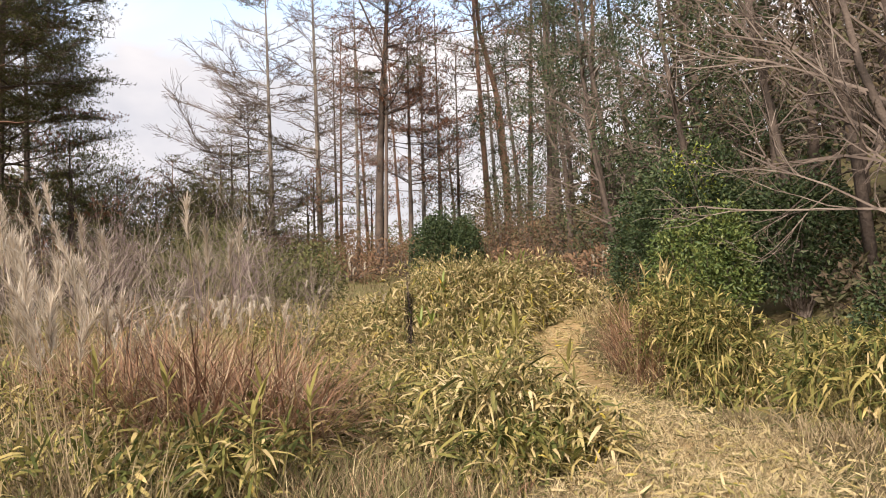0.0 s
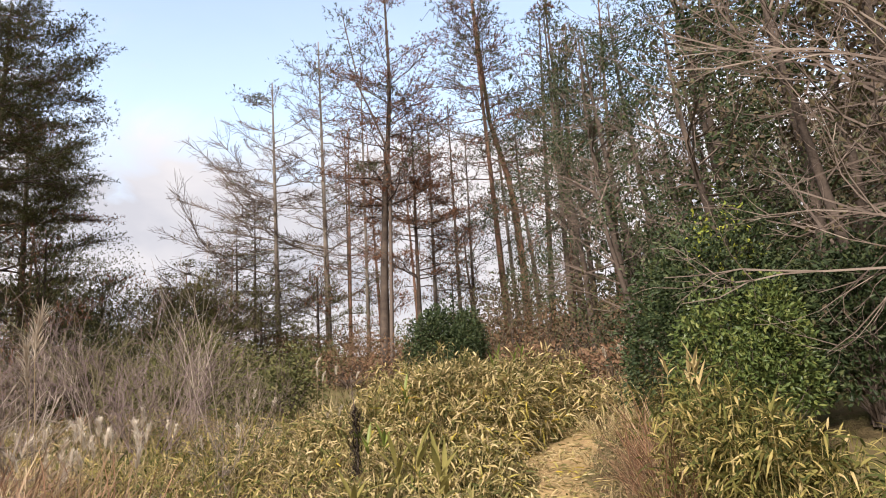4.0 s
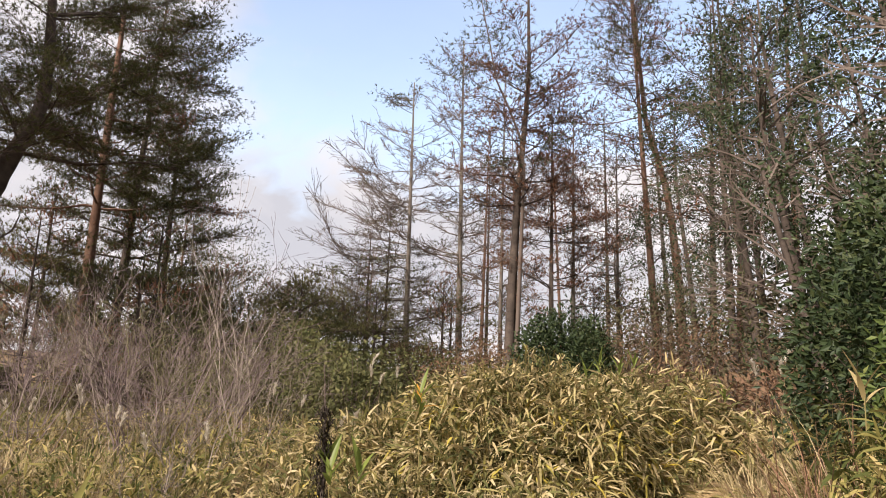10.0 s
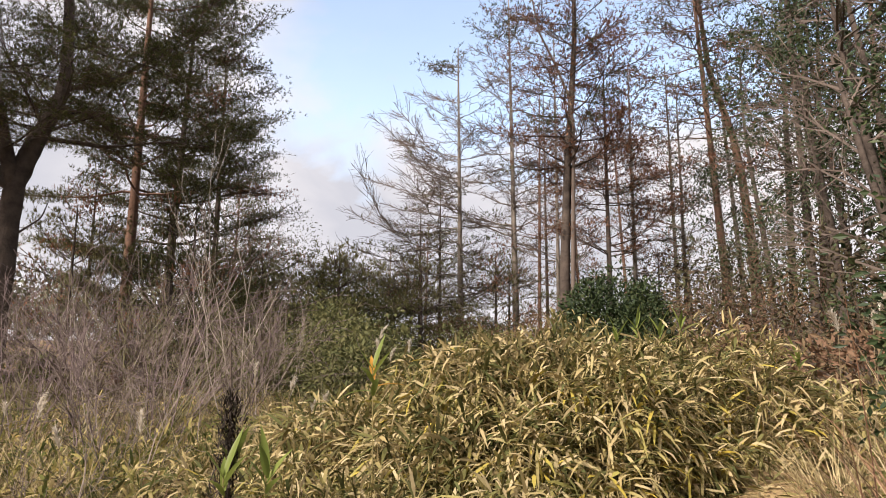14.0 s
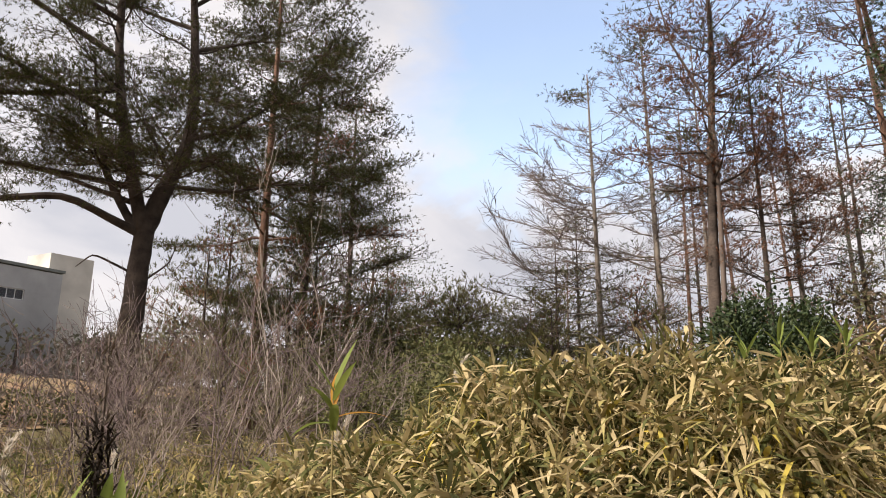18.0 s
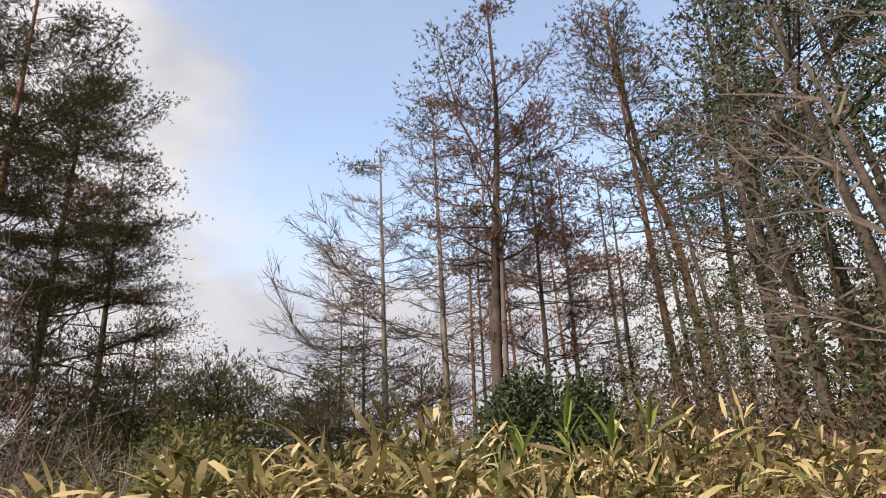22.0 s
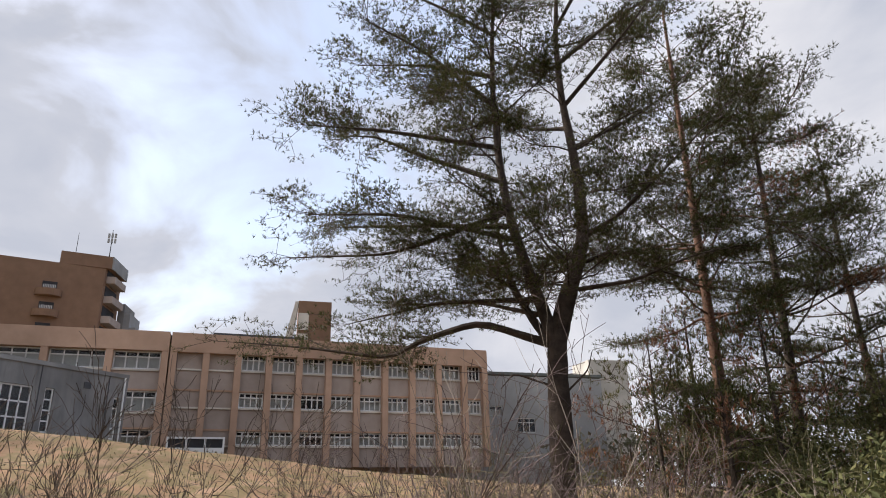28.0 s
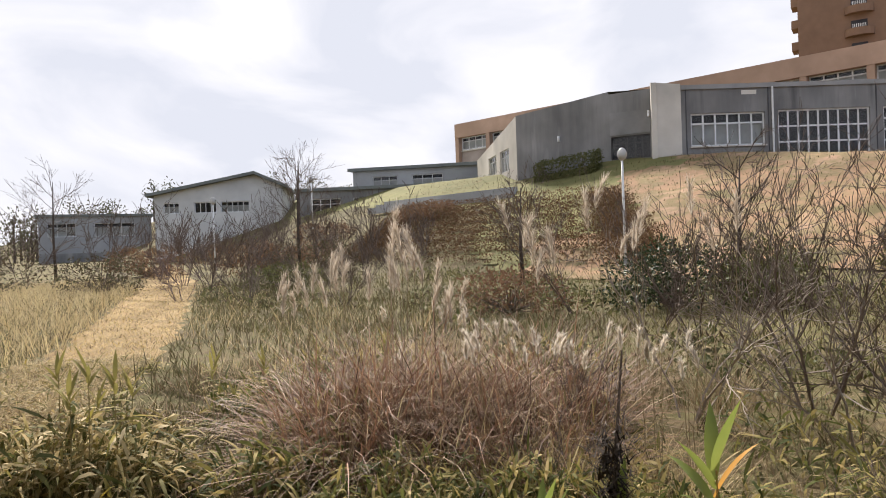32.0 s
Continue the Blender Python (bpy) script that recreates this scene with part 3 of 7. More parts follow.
def bamboo_clump(x, y, rx, ry, rz, n, material, label, leaf=(0.17, 0.026), parent_name="dwarf_bamboo", turn=0.0):
    at = on_ground(x, y)
    ob = thing(parent_name, label, "dwarf bamboo", at, "dwarf bamboo thicket", turn=turn)
    p, out = dome_points(n, rx, ry, rz, 0.16, 0.45)
    groups = max(1, n // 5)
    hub = p[RNG.integers(0, n, groups)]
    pick = RNG.integers(0, groups, n)
    q = hub[pick] + RNG.normal(0, 0.03, (n, 3))
    hout = unit(hub / np.array([rx, ry, rz]))[pick]
    d = unit(hout * 0.55 + RNG.normal(0, 0.62, (n, 3)) + [0, 0, 0.12])
    q[:, 2] = np.maximum(q[:, 2], 0.03)
    q = seat(q, x, y)
    ok = clear_walk(q, x, y)
    q, d, n = q[ok], d[ok], int(ok.sum())
    ln = leaf[0] * RNG.uniform(0.6, 1.35, n)
    m = leaves(Mesh(), q, d, ln, leaf[1] * RNG.uniform(0.7, 1.2, n), RNG.uniform(0.1, 0.75, n))
    part("foliage", m, material, ob, kind="stuff")
    c = min(groups, 260)
    foot = hub[:c] * [0.75, 0.75, 0] + RNG.normal(0, 0.05, (c, 3)) * [1, 1, 0]
    m = cones(Mesh(), seat(foot, x, y), seat(hub[:c].copy(), x, y), 0.004, 0.0025, 3)
    part("culm_work", m, M_CULM, ob, kind="stuff")
    return ob


def bamboo_plant(x, y, z_top, lens, label, turn=0.0, width=0.035, material=None, odd=()):
    """One near shoot with a whorl of leaves, each a part."""
    at = on_ground(x, y)
    h = z_top - at[2]
    ob = thing("bamboo_shoot", label, "dwarf bamboo", at, turn=turn)
    m = tube(Mesh(), [(0, 0, 0), (0.01, 0, h * 0.5), (0.0, 0.01, h)], [0.006, 0.005, 0.003], 6)
    part("culm", m, M_CULM, ob)
    for k, ln in enumerate(lens):
        a = 2.4 * k
        up = (2.4, 1.7, 1.5, 1.9, 1.2, 0.4, 0.2)[k % 7]
        p = np.array([[0, 0, h - 0.025 * k]])
        m = Mesh()
        rows = 7
        d = np.array([math.cos(a), math.sin(a), up])
        d /= np.linalg.norm(d)
        side = np.cross(d, [0, 0, 1.0])
        side /= np.linalg.norm(side)
        up_v = np.cross(side, d)
        vs = []
        for j in range(rows + 1):
            t = j / rows
            w = width * math.sin(math.pi * min(1, (t * 0.93 + 0.07)) ** 0.75) * 0.5 if j < rows else 0.0005
            c = p[0] + d * ln * t + np.array([0, 0, -1]) * ln * (0.12 + 0.05 * k) * t * t
            vs += [c - side * w + up_v * w * 0.3, c, c + side * w + up_v * w * 0.3]
        f = [[3 * j + i, 3 * j + i + 1, 3 * j + i + 4, 3 * j + i + 3] for j in range(rows) for i in (0, 1)]
        m.add(vs, [np.array(f)])
        part("leaf", m, M_ORANGE_LEAF if k in odd else material or M_SHOOT, ob, "orange-yellow leaf" if k in odd else "", smooth=True)
    return ob


def grass_tuft(x, y, radius, h, n, material, label, category="grass", name="grass_tuft", width=0.008, bend=0.7, lean=0.55, group="tall dry grass", tilt=(0, 0), mess=0.3):
    at = on_ground(x, y)
    ob = thing(name, label, category, at, group)
    r = radius * np.sqrt(RNG.random(n))
    a = RNG.uniform(0, 2 * math.pi, n)
    p = np.stack([r * np.cos(a), r * np.sin(a), 0 * a - 0.03], 1)
    d = unit(np.stack([lean * np.cos(a) * (0.25 + r / radius) + tilt[0], lean * np.sin(a) * (0.25 + r / radius) + tilt[1], 0 * a + 1], 1) + RNG.normal(0, mess, (n, 3)))
    p, ln = seat(p, x, y), h * RNG.uniform(0.45, 1.15, n)
    ok = clear_walk(p + d * ln[:, None], x, y, 0.5) & clear_walk(p + d * ln[:, None] * 0.6, x, y, 0.4)
    p, d, ln, n = p[ok], d[ok], ln[ok], int(ok.sum())
    m = blades(Mesh(), p, d, ln, width * RNG.uniform(0.6, 1.3, n), bend * RNG.uniform(0.4, 1.5, n))
    part("blade_tuft", m, material, ob, kind="stuff")
    return ob


def plume_mesh(way, top, ln, fluffy=1.0):
    n = 120
    way = unit(way)
    t = np.sort(RNG.random(n))
    side = RNG.normal(0, 0.09, 2)
    axis = top - way * ln * 0.15 + np.outer(t * ln, way) + np.outer(t * t * ln, [side[0] * 2, side[1] * 2, -0.12])
    d = unit(way + RNG.normal(0, 0.20 * fluffy ** 2, (n, 3)) + [side[0] * 2, side[1] * 2, 0])
    return blades(Mesh(), axis, d, ln * RNG.uniform(0.25, 0.5, n) * fluffy ** 0.5, 0.0055 * fluffy ** 2, 0.35, 2)


def evergreen_bush(x, y, rx, ry, rz, n, label, material=None, leaf=(0.075, 0.036), z_low=0.0, lobes=6, name="evergreen_bush", group="evergreen bushes", sink=0.0):
    at = on_ground(x, y, sink)
    ob = thing(name, label, "bush", at, group)
    material = material or M_CAMELLIA
    pts, outs = [], []
    share = n // (lobes + 2)
    p, o = dome_points(share * 2, rx * 0.88, ry * 0.88, rz * 0.95, 0.12, 0.3)
    pts.append(p), outs.append(o)
    for k in range(lobes):
        a, e = 2 * math.pi * k / lobes + RNG.uniform(-0.4, 0.4), RNG.uniform(0.1, 1.0)
        c = np.array([math.cos(a) * math.cos(e) * rx * 0.62, math.sin(a) * math.cos(e) * ry * 0.62, (0.30 + 0.45 * math.sin(e)) * rz])
        s = RNG.uniform(0.36, 0.5)
        d = rand_dirs(share)
        pp = c + d * np.array([rx, ry, rz]) * s * (1 - 0.4 * RNG.random((share, 1)) ** 1.5)
        pts.append(pp), outs.append(d)
    p, o = np.concatenate(pts), np.concatenate(outs)
    ok = p[:, 2] > z_low
    p, o = p[ok], o[ok]
    k = len(p)
    m = oval_leaves(Mesh(), seat(p, x, y, False), unit(o * 0.7 + RNG.normal(0, 0.6, (k, 3)) + [0, 0, -0.1]), leaf[0] * RNG.uniform(0.6, 1.25, k), leaf[1] * RNG.uniform(0.7, 1.2, k))
    part("crown", m, material, ob, kind="stuff")
    c = 70
    tips = p[RNG.integers(0, k, c)] * 0.9
    knee = tips * [0.4, 0.4, 0.45]
    m = cones(Mesh(), np.zeros((c, 3)) + RNG.normal(0, 0.08, (c, 3)) * [1, 1, 0], knee, 0.018, 0.011, 4)
    cones(m, knee, tips, 0.011, 0.003, 4)
    part("branch_work", m, M_TWIG_DARK, ob, kind="stuff")
    return ob


def sticks(start, way, length, radius, depth, spread, rate, segs=3, wobble=0.12, lift=0.05, tips=None):
    """Branching twigs, level by level: lists of stick ends and radii. tips gathers the last ends."""
    out = []
    p, d, ln, r = np.atleast_2d(np.array(start, float)), unit(np.atleast_2d(np.array(way, float))), np.atleast_1d(np.array(length, float)), np.atleast_1d(np.array(radius, float))
    for level in range(depth):
        n = len(p)
        nodes = [p]
        ways = [d]
        q, w = p, d
        for k in range(segs):
            w = unit(w + RNG.normal(0, wobble, (n, 3)) + [0, 0, lift])
            e = q + w * ln[:, None] / segs
            out.append((q, e, r * (1 - 0.6 * k / segs), r * (1 - 0.6 * (k + 1) / segs)))
            q = e
            nodes.append(q), ways.append(w)
        if tips is not None and level == depth - 1:
            tips.append((q, w))
        if level == depth - 1:
            break
        kids_p, kids_d, kids_l, kids_r = [], [], [], []
        for _ in range(rate[level]):
            t = RNG.uniform(0.25, 1.0, n) * segs
            i = np.minimum(t.astype(int), segs - 1)
            f = (t - i)[:, None]
            stack, wst = np.stack(nodes), np.stack(ways)
            pos = stack[i, np.arange(n)] * (1 - f) + stack[i + 1, np.arange(n)] * f
            kd = unit(wst[i + 1, np.arange(n)] + RNG.normal(0, spread, (n, 3)))
            kids_p.append(pos), kids_d.append(kd)
            kids_l.append(ln * RNG.uniform(0.35, 0.7, n)), kids_r.append(r * 0.5)
        p, d, ln, r = np.concatenate(kids_p), np.concatenate(kids_d), np.concatenate(kids_l), np.concatenate(kids_r)
    return out


def stick_mesh(out, sides=3, least=0.0):
    m = Mesh()
    for a, b, ra, rb in out:
        cones(m, a, b, np.maximum(ra, least), np.maximum(rb, least), sides)
    return m


def bare_shrub(x, y, h, stems, label, material=None, spread=0.5, fan=0.45, name="bare_shrub", group="leafless shrubs", least=0.002, r0=0.012, rate=(4, 4, 3), depth=3, lift=0.08, tilt=(0, 0)):
    at = on_ground(x, y)
    ob = thing(name, label, "shrub", at, group)
    for k in range(stems):
        a = RNG.uniform(0, 2 * math.pi)
        way = [fan * math.cos(a) + tilt[0], fan * math.sin(a) + tilt[1], 1]
        foot = [0.12 * math.cos(a), 0.12 * math.sin(a), -0.05]
        out = sticks(foot, way, h * RNG.uniform(0.6, 1.0), r0 * RNG.uniform(0.6, 1.1), depth, spread, rate, 4, 0.15, lift)
        part("stem", stick_mesh(out, 3, least), material or M_TWIG, ob)
    return ob


def pine(x, y, h, r, label, crown=(0.3, 1.0), reach=3.5, limbs=26, lean=(0, 0), needles=7, foliage=1.0, bark=None, brown=0.0, needle=0.21, nwidth=0.028, droop=0.0, pads=8, bend=0.0, sink=0.15, name="pine_tree", group="pine trees", trunk_pts=None, start_len=0.5, side=None, sides=9, twig=0.008, per_pad=8, pad=(0.34, 0.11), bare=0, spots=(), skew=None, leaf_mat=None, whorls=0, extra=()):
    """A pine: bent trunk, limbs in loose whorls, and flat pads of needle tufts towards their ends. foliage: the share of
    the pads that still have needles; bare: how many leafless side twigs a limb has; spots: heights of green survivors."""
    at = on_ground(x, y, sink)
    ob = thing(name, label, "tree", at, group)
    k = np.linspace(0, 1, 14)
    ph = RNG.uniform(0, 6)
    axis = np.stack([lean[0] * k + bend * np.sin(k * 5 + ph) * k, lean[1] * k + bend * np.cos(k * 4 + ph) * k, h * k], 1)
    if trunk_pts is not None:
        tp = np.array(trunk_pts, float)
        axis = np.stack([np.interp(k, tp[:, 2] / tp[-1, 2], tp[:, c]) for c in range(3)], 1)
    rad = r * (1 - 0.84 * k ** 0.9)
    rad[0] *= 1.2
    part("trunk", tube(Mesh(), axis, rad, sides, rough=0.035), bark or M_BARK, ob, smooth=True)
    tm, nm, bm_ = Mesh(), Mesh(), Mesh()
    ts = np.sort(RNG.uniform(crown[0], min(crown[1], 0.985), limbs))
    if whorls:
        levels = np.linspace(crown[0], crown[1] * 0.98, whorls) + RNG.normal(0, 0.008, whorls)
        ts = np.sort(np.resize(levels, limbs) + RNG.normal(0, 0.003, limbs))
    ts = np.concatenate([ts, [e[0] for e in extra]])
    for i, t in enumerate(ts):
        a = i * 2.399 + RNG.normal(0, 0.35)
        if side is not None and RNG.random() < side[1]:
            a = side[0] + RNG.normal(0, 0.6)
        rel = max(0.0, t - crown[0]) / max(crown[1] - crown[0], 1e-3)
        ln = reach * (start_len + (1 - start_len) * math.sin(math.pi * min(1, 0.25 + rel * 0.55))) * (1 - rel ** 2.2 * 0.82) * RNG.uniform(0.6, 1.12)
        if skew:
            ln *= 1 + skew[1] * math.cos(a - skew[0])
        up = RNG.uniform(0.0, 0.3 if not whorls else 0.08) + (0.6 if not whorls else 0.35) * rel ** 2 - droop
        if i >= len(ts) - len(extra):
            _, a, ln, up = extra[i - len(ts) + len(extra)]
        base = np.array([np.interp(t, k, axis[:, c]) for c in range(3)])
        w = unit(np.array([math.cos(a), math.sin(a), up]))
        pts = [base]
        for s in range(8):
            w = unit(w + RNG.normal(0, 0.13, 3) + [0, 0, 0.03 + 0.04 * droop * s])
            pts.append(pts[-1] + w * ln / 8)
        pts = np.array(pts)
        lr = max(twig * 1.6, min(0.32 * np.interp(t, k, rad), 0.014 * ln + 0.014))
        part("limb", tube(Mesh(), pts, np.maximum(lr * (1 - 0.85 * np.linspace(0, 1, 9)), twig), 4, cap=False), bark or M_BARK, ob)

        def along(cnt, lo):
            u = RNG.uniform(lo, 1.0, cnt) * 8
            j = np.minimum(u.astype(int), 7)
            f = (u - j)[:, None]
            pos = pts[j] * (1 - f) + pts[j + 1] * f
            wd = unit(pts[j + 1] - pts[j])
            sg = np.where(RNG.random(cnt) < 0.5, 1, -1)[:, None]
            return pos, unit(wd * 0.8 + unit(np.cross(wd, [0, 0, 1.0])) * sg * RNG.uniform(0.3, 1.0, (cnt, 1)) + [0, 0, 0.05] + RNG.normal(0, 0.12, (cnt, 3))), u / 8

        if bare:
            pos, td, u = along(max(4, int(bare * ln / 3)), 0.15)
            out = sticks(pos, td, ln * RNG.uniform(0.12, 0.28, len(pos)) * (1.2 - 0.5 * u), np.full(len(pos), twig), 2, 0.45, (3,), 2, 0.15, 0.03)
            for aa, bb, ra, rb in out:
                cones(tm, aa, bb, np.maximum(ra, twig * 0.75), np.maximum(rb, twig * 0.55), 3)
        live = foliage if not any(abs(t - sp) < 0.035 for sp in spots) else 0.9
        pos, td, u = along(max(2, int(pads * ln / 3)), 0.35)
        pos, td = np.concatenate([pos, pts[-1:]]), np.concatenate([td, unit(pts[-1:] - pts[-2:-1])])
        keep = RNG.random(len(pos)) < live
        pos, td = pos[keep], td[keep]
        if not len(pos):
            continue
        tl = RNG.uniform(0.3, 0.9, len(pos))[:, None] * min(1.0, ln / 3)
        hub = pos + td * tl
        cones(tm, pos, hub, twig * 1.2, twig * 0.8, 3)
        c = np.repeat(hub, per_pad, 0) + RNG.normal(0, 1, (len(hub) * per_pad, 3)) * [pad[0], pad[0], pad[1]]
        hb = np.repeat(hub, per_pad, 0)
        cones(tm, hb[::6], c[::6], twig * 0.7, twig * 0.45, 3)
        tufts(bm_ if RNG.random() < brown else nm, c, unit(c - hb) + np.repeat(td, per_pad, 0) * 0.6 + [0, 0, 0.35], needles, needle, nwidth)
    part("twig_work", tm, M_TWIG_DARK, ob, kind="stuff")
    if nm.n:
        part("crown", nm, leaf_mat or M_NEEDLE, ob, "dark green needle clusters", kind="stuff")
    if bm_.n:
        part("dead_crown", bm_, M_NEEDLE_BROWN, ob, "withered brown needles", kind="stuff")
    return ob


def leafy_tree(x, y, h, r, label, reach=2.6, n=5000, material=None, crown=(0.25, 1.0), lean=(0, 0), leaf=(0.11, 0.055), limbs=16, bark=None, name="broadleaf_tree", group="hillside trees"):
    at = on_ground(x, y, 0.15)
    ob = thing(name, label, "tree", at, group)
    k = np.linspace(0, 1, 9)
    axis = np.stack([lean[0] * k + 0.15 * np.sin(k * 6), lean[1] * k + 0.15 * np.cos(k * 5), h * k], 1)
    rad = r * (1 - 0.85 * k)
    part("trunk", tube(Mesh(), axis, rad, 8, rough=0.03), bark or M_BARK, ob, smooth=True)
    lm, cm = Mesh(), Mesh()
    for i in range(limbs):
        t = RNG.uniform(*crown) * 0.95
        a = i * 2.399
        base = np.array([np.interp(t, k, axis[:, c]) for c in range(3)])
        ln = reach * RNG.uniform(0.5, 1.0) * (1.1 - 0.6 * t)
        tips = []
        out = sticks(base, [math.cos(a), math.sin(a), RNG.uniform(0.1, 0.8)], ln, 0.03, 3, 0.55, (4, 2), 2, 0.18, 0.04, tips)
        for aa, bb, ra, rb in out:
            cones(lm, aa, bb, np.maximum(ra, 0.004), np.maximum(rb, 0.003), 3)
        tp, tw = tips[0]
        m = max(1, n // limbs)
        c = tp[RNG.integers(0, len(tp), m)] + RNG.normal(0, 0.16, (m, 3))
        oval_leaves(cm, c, rand_dirs(m, -0.2), leaf[0] * RNG.uniform(0.6, 1.2, m), leaf[1] * RNG.uniform(0.7, 1.2, m))
    part("branch_work", lm, M_TWIG_DARK, ob, kind="stuff")
    part("crown", cm, material or M_CAMELLIA, ob, kind="stuff")
    return ob

# ---- dwarf bamboo, grass and bushes along the path ----
SASA_Y = "rounded thicket of straw-coloured and olive dwarf bamboo beside the path"
SASA_G = "low clump of green and yellow dwarf bamboo"
bamboo_clump(0.72, 14.1, 1.3, 1.25, 1.1, 22000, M_SASA, SASA_Y, (0.21, 0.025))
bamboo_clump(-0.5, 13.3, 0.95, 0.8, 0.66, 5000, M_SASA, "sloping shoulder of the dwarf bamboo thicket", (0.22, 0.027))
bamboo_clump(0.5, 12.8, 0.95, 0.65, 0.6, 5200, M_SASA, "front edge of the dwarf bamboo thicket", (0.22, 0.027))
bamboo_clump(3.2, 14.9, 0.55, 0.7, 0.75, 2200, M_SASA, "outer edge of the dwarf bamboo thicket by the path", (0.22, 0.027))
bamboo_clump(1.9, 15.4, 0.95, 0.9, 1.25, 5200, M_SASA, "back of the dwarf bamboo thicket where the path ends", (0.22, 0.027))
for x, y, rx, ry, rz, n, m in (
    (0.85, 7.0, 0.72, 0.62, 0.80, 2300, M_SASA), (1.3, 6.5, 0.4, 0.45, 0.55, 900, M_SASA), (0.25, 6.55, 0.5, 0.45, 0.36, 800, M_SASA), (0.75, 6.1, 0.5, 0.4, 0.38, 700, M_SASA_GREEN),
    (0.95, 11.6, 0.5, 0.5, 0.5, 1300, M_SASA), (0.1, 11.9, 0.6, 0.55, 0.42, 1300, M_SASA), (0.3, 16.2, 1.3, 1.0, 1.35, 4500, M_SASA), (-0.9, 12.2, 0.6, 0.5, 0.35, 900, M_SASA),
    (3.7, 9.5, 0.6, 0.7, 1.15, 3600, M_SASA_GREEN), (4.75, 7.7, 0.95, 0.9, 1.0, 2600, M_SASA_GREEN), (3.55, 10.4, 0.6, 0.9, 1.35, 5200, M_SASA_GREEN), (5.3, 9.3, 0.8, 0.8, 1.0, 1500, M_SASA_GREEN), (5.2, 6.4, 0.9, 0.9, 0.85, 1700, M_SASA_GREEN), (5.9, 5.0, 0.9, 0.9, 0.8, 1200, M_SASA_GREEN),
    (-1.3, 5.5, 0.6, 0.5, 0.42, 600, M_SASA_GREEN), (-2.1, 5.4, 0.7, 0.6, 0.45, 700, M_SASA_GREEN), (-3.0, 6.6, 0.8, 0.7, 0.5, 800, M_SASA_GREEN), (-4.1, 7.3, 0.9, 0.8, 0.55, 800, M_SASA_GREEN), (-2.9, 4.9, 0.8, 0.6, 0.4, 600, M_SASA_GREEN), (-1.3, 6.9, 0.6, 0.5, 0.5, 650, M_SASA_GREEN),
    (-1.0, 8.6, 0.6, 0.5, 0.5, 900, M_SASA_GREEN), (-1.6, 9.5, 0.7, 0.6, 0.45, 900, M_SASA_GREEN), (-0.5, 7.6, 0.5, 0.5, 0.45, 700, M_SASA_GREEN), (-0.75, 9.3, 0.8, 0.7, 0.4, 1000, M_SASA_GREEN), (0.4, 8.8, 0.7, 0.7, 0.3, 900, M_SASA_GREEN), (0.7, 10.0, 0.7, 0.7, 0.34, 1200, M_SASA), (-1.9, 10.3, 0.9, 0.8, 0.36, 1100, M_SASA_GREEN),
    (-0.2, 10.6, 0.8, 0.6, 0.38, 1200, M_SASA), (1.0, 10.8, 0.5, 0.5, 0.36, 900, M_SASA), (-2.6, 11.9, 1.1, 0.9, 0.36, 1200, M_SASA_GREEN), (-1.6, 12.6, 0.7, 0.7, 0.38, 1000, M_SASA), (-3.8, 13.2, 1.1, 0.9, 0.34, 1100, M_SASA_GREEN),
    (3.7, 12.6, 0.55, 0.8, 1.05, 1700, M_SASA_GREEN), (3.7, 11.2, 0.5, 0.8, 0.95, 1600, M_SASA_GREEN),
):
    bamboo_clump(x, y, rx, ry, rz, n, m, SASA_G if m is M_SASA_GREEN else "low spreading clump of yellowing dwarf bamboo", (0.235, 0.031) if y < 8 else (0.20, 0.025))

RED = "arching clump of russet dry plume grass"
for x, y, r, h, n in ((-1.8, 7.6, 0.7, 1.7, 700), (-2.5, 7.3, 0.7, 1.5, 620), (-1.3, 7.2, 0.5, 1.6, 620), (-3.0, 8.1, 0.7, 1.6, 700), (-2.3, 8.7, 0.6, 1.1, 420), (-3.6, 7.6, 0.6, 1.4, 600), (-1.6, 6.7, 0.5, 1.45, 560), (-2.2, 6.7, 0.6, 1.65, 520)):
    grass_tuft(x, y, r, h, n, M_RED, RED, "grass", "plume_grass", 0.016, 1.25, 0.45, mess=0.5, group="russet plume grass")
for x, y, r, h, n in ((-2.1, 7.9, 0.9, 1.35, 300), (-1.5, 7.0, 0.6, 1.2, 260), (-3.1, 7.1, 0.8, 1.25, 280), (-2.6, 8.6, 0.7, 1.0, 260)):
    grass_tuft(x, y, r, h, n, M_STRAW, "straw-coloured blades among the russet grass", "grass", "grass_tuft", 0.011, 1.3, 0.6, mess=0.55, group="russet plume grass")
for x, y, r, h, n, m in ((-3.4, 4.4, 0.5, 0.7, 300, M_GOLD), (-4.2, 3.6, 0.5, 0.65, 260, M_GOLD), (-3.0, 5.2, 0.4, 0.6, 220, M_GOLD), (-2.2, 9.4, 0.4, 0.7, 220, M_GOLD), (-2.8, 9.0, 0.4, 0.75, 220, M_GOLD), (-4.8, 4.2, 0.6, 0.7, 260, M_STRAW)):
    grass_tuft(x, y, r, h, n, m, "golden-yellow withered grass beside the path", "grass", "grass_tuft", 0.010, 1.0, 0.55, mess=0.45, group="golden grass")
TALL = "tall pale plume grass with feathery seed heads"
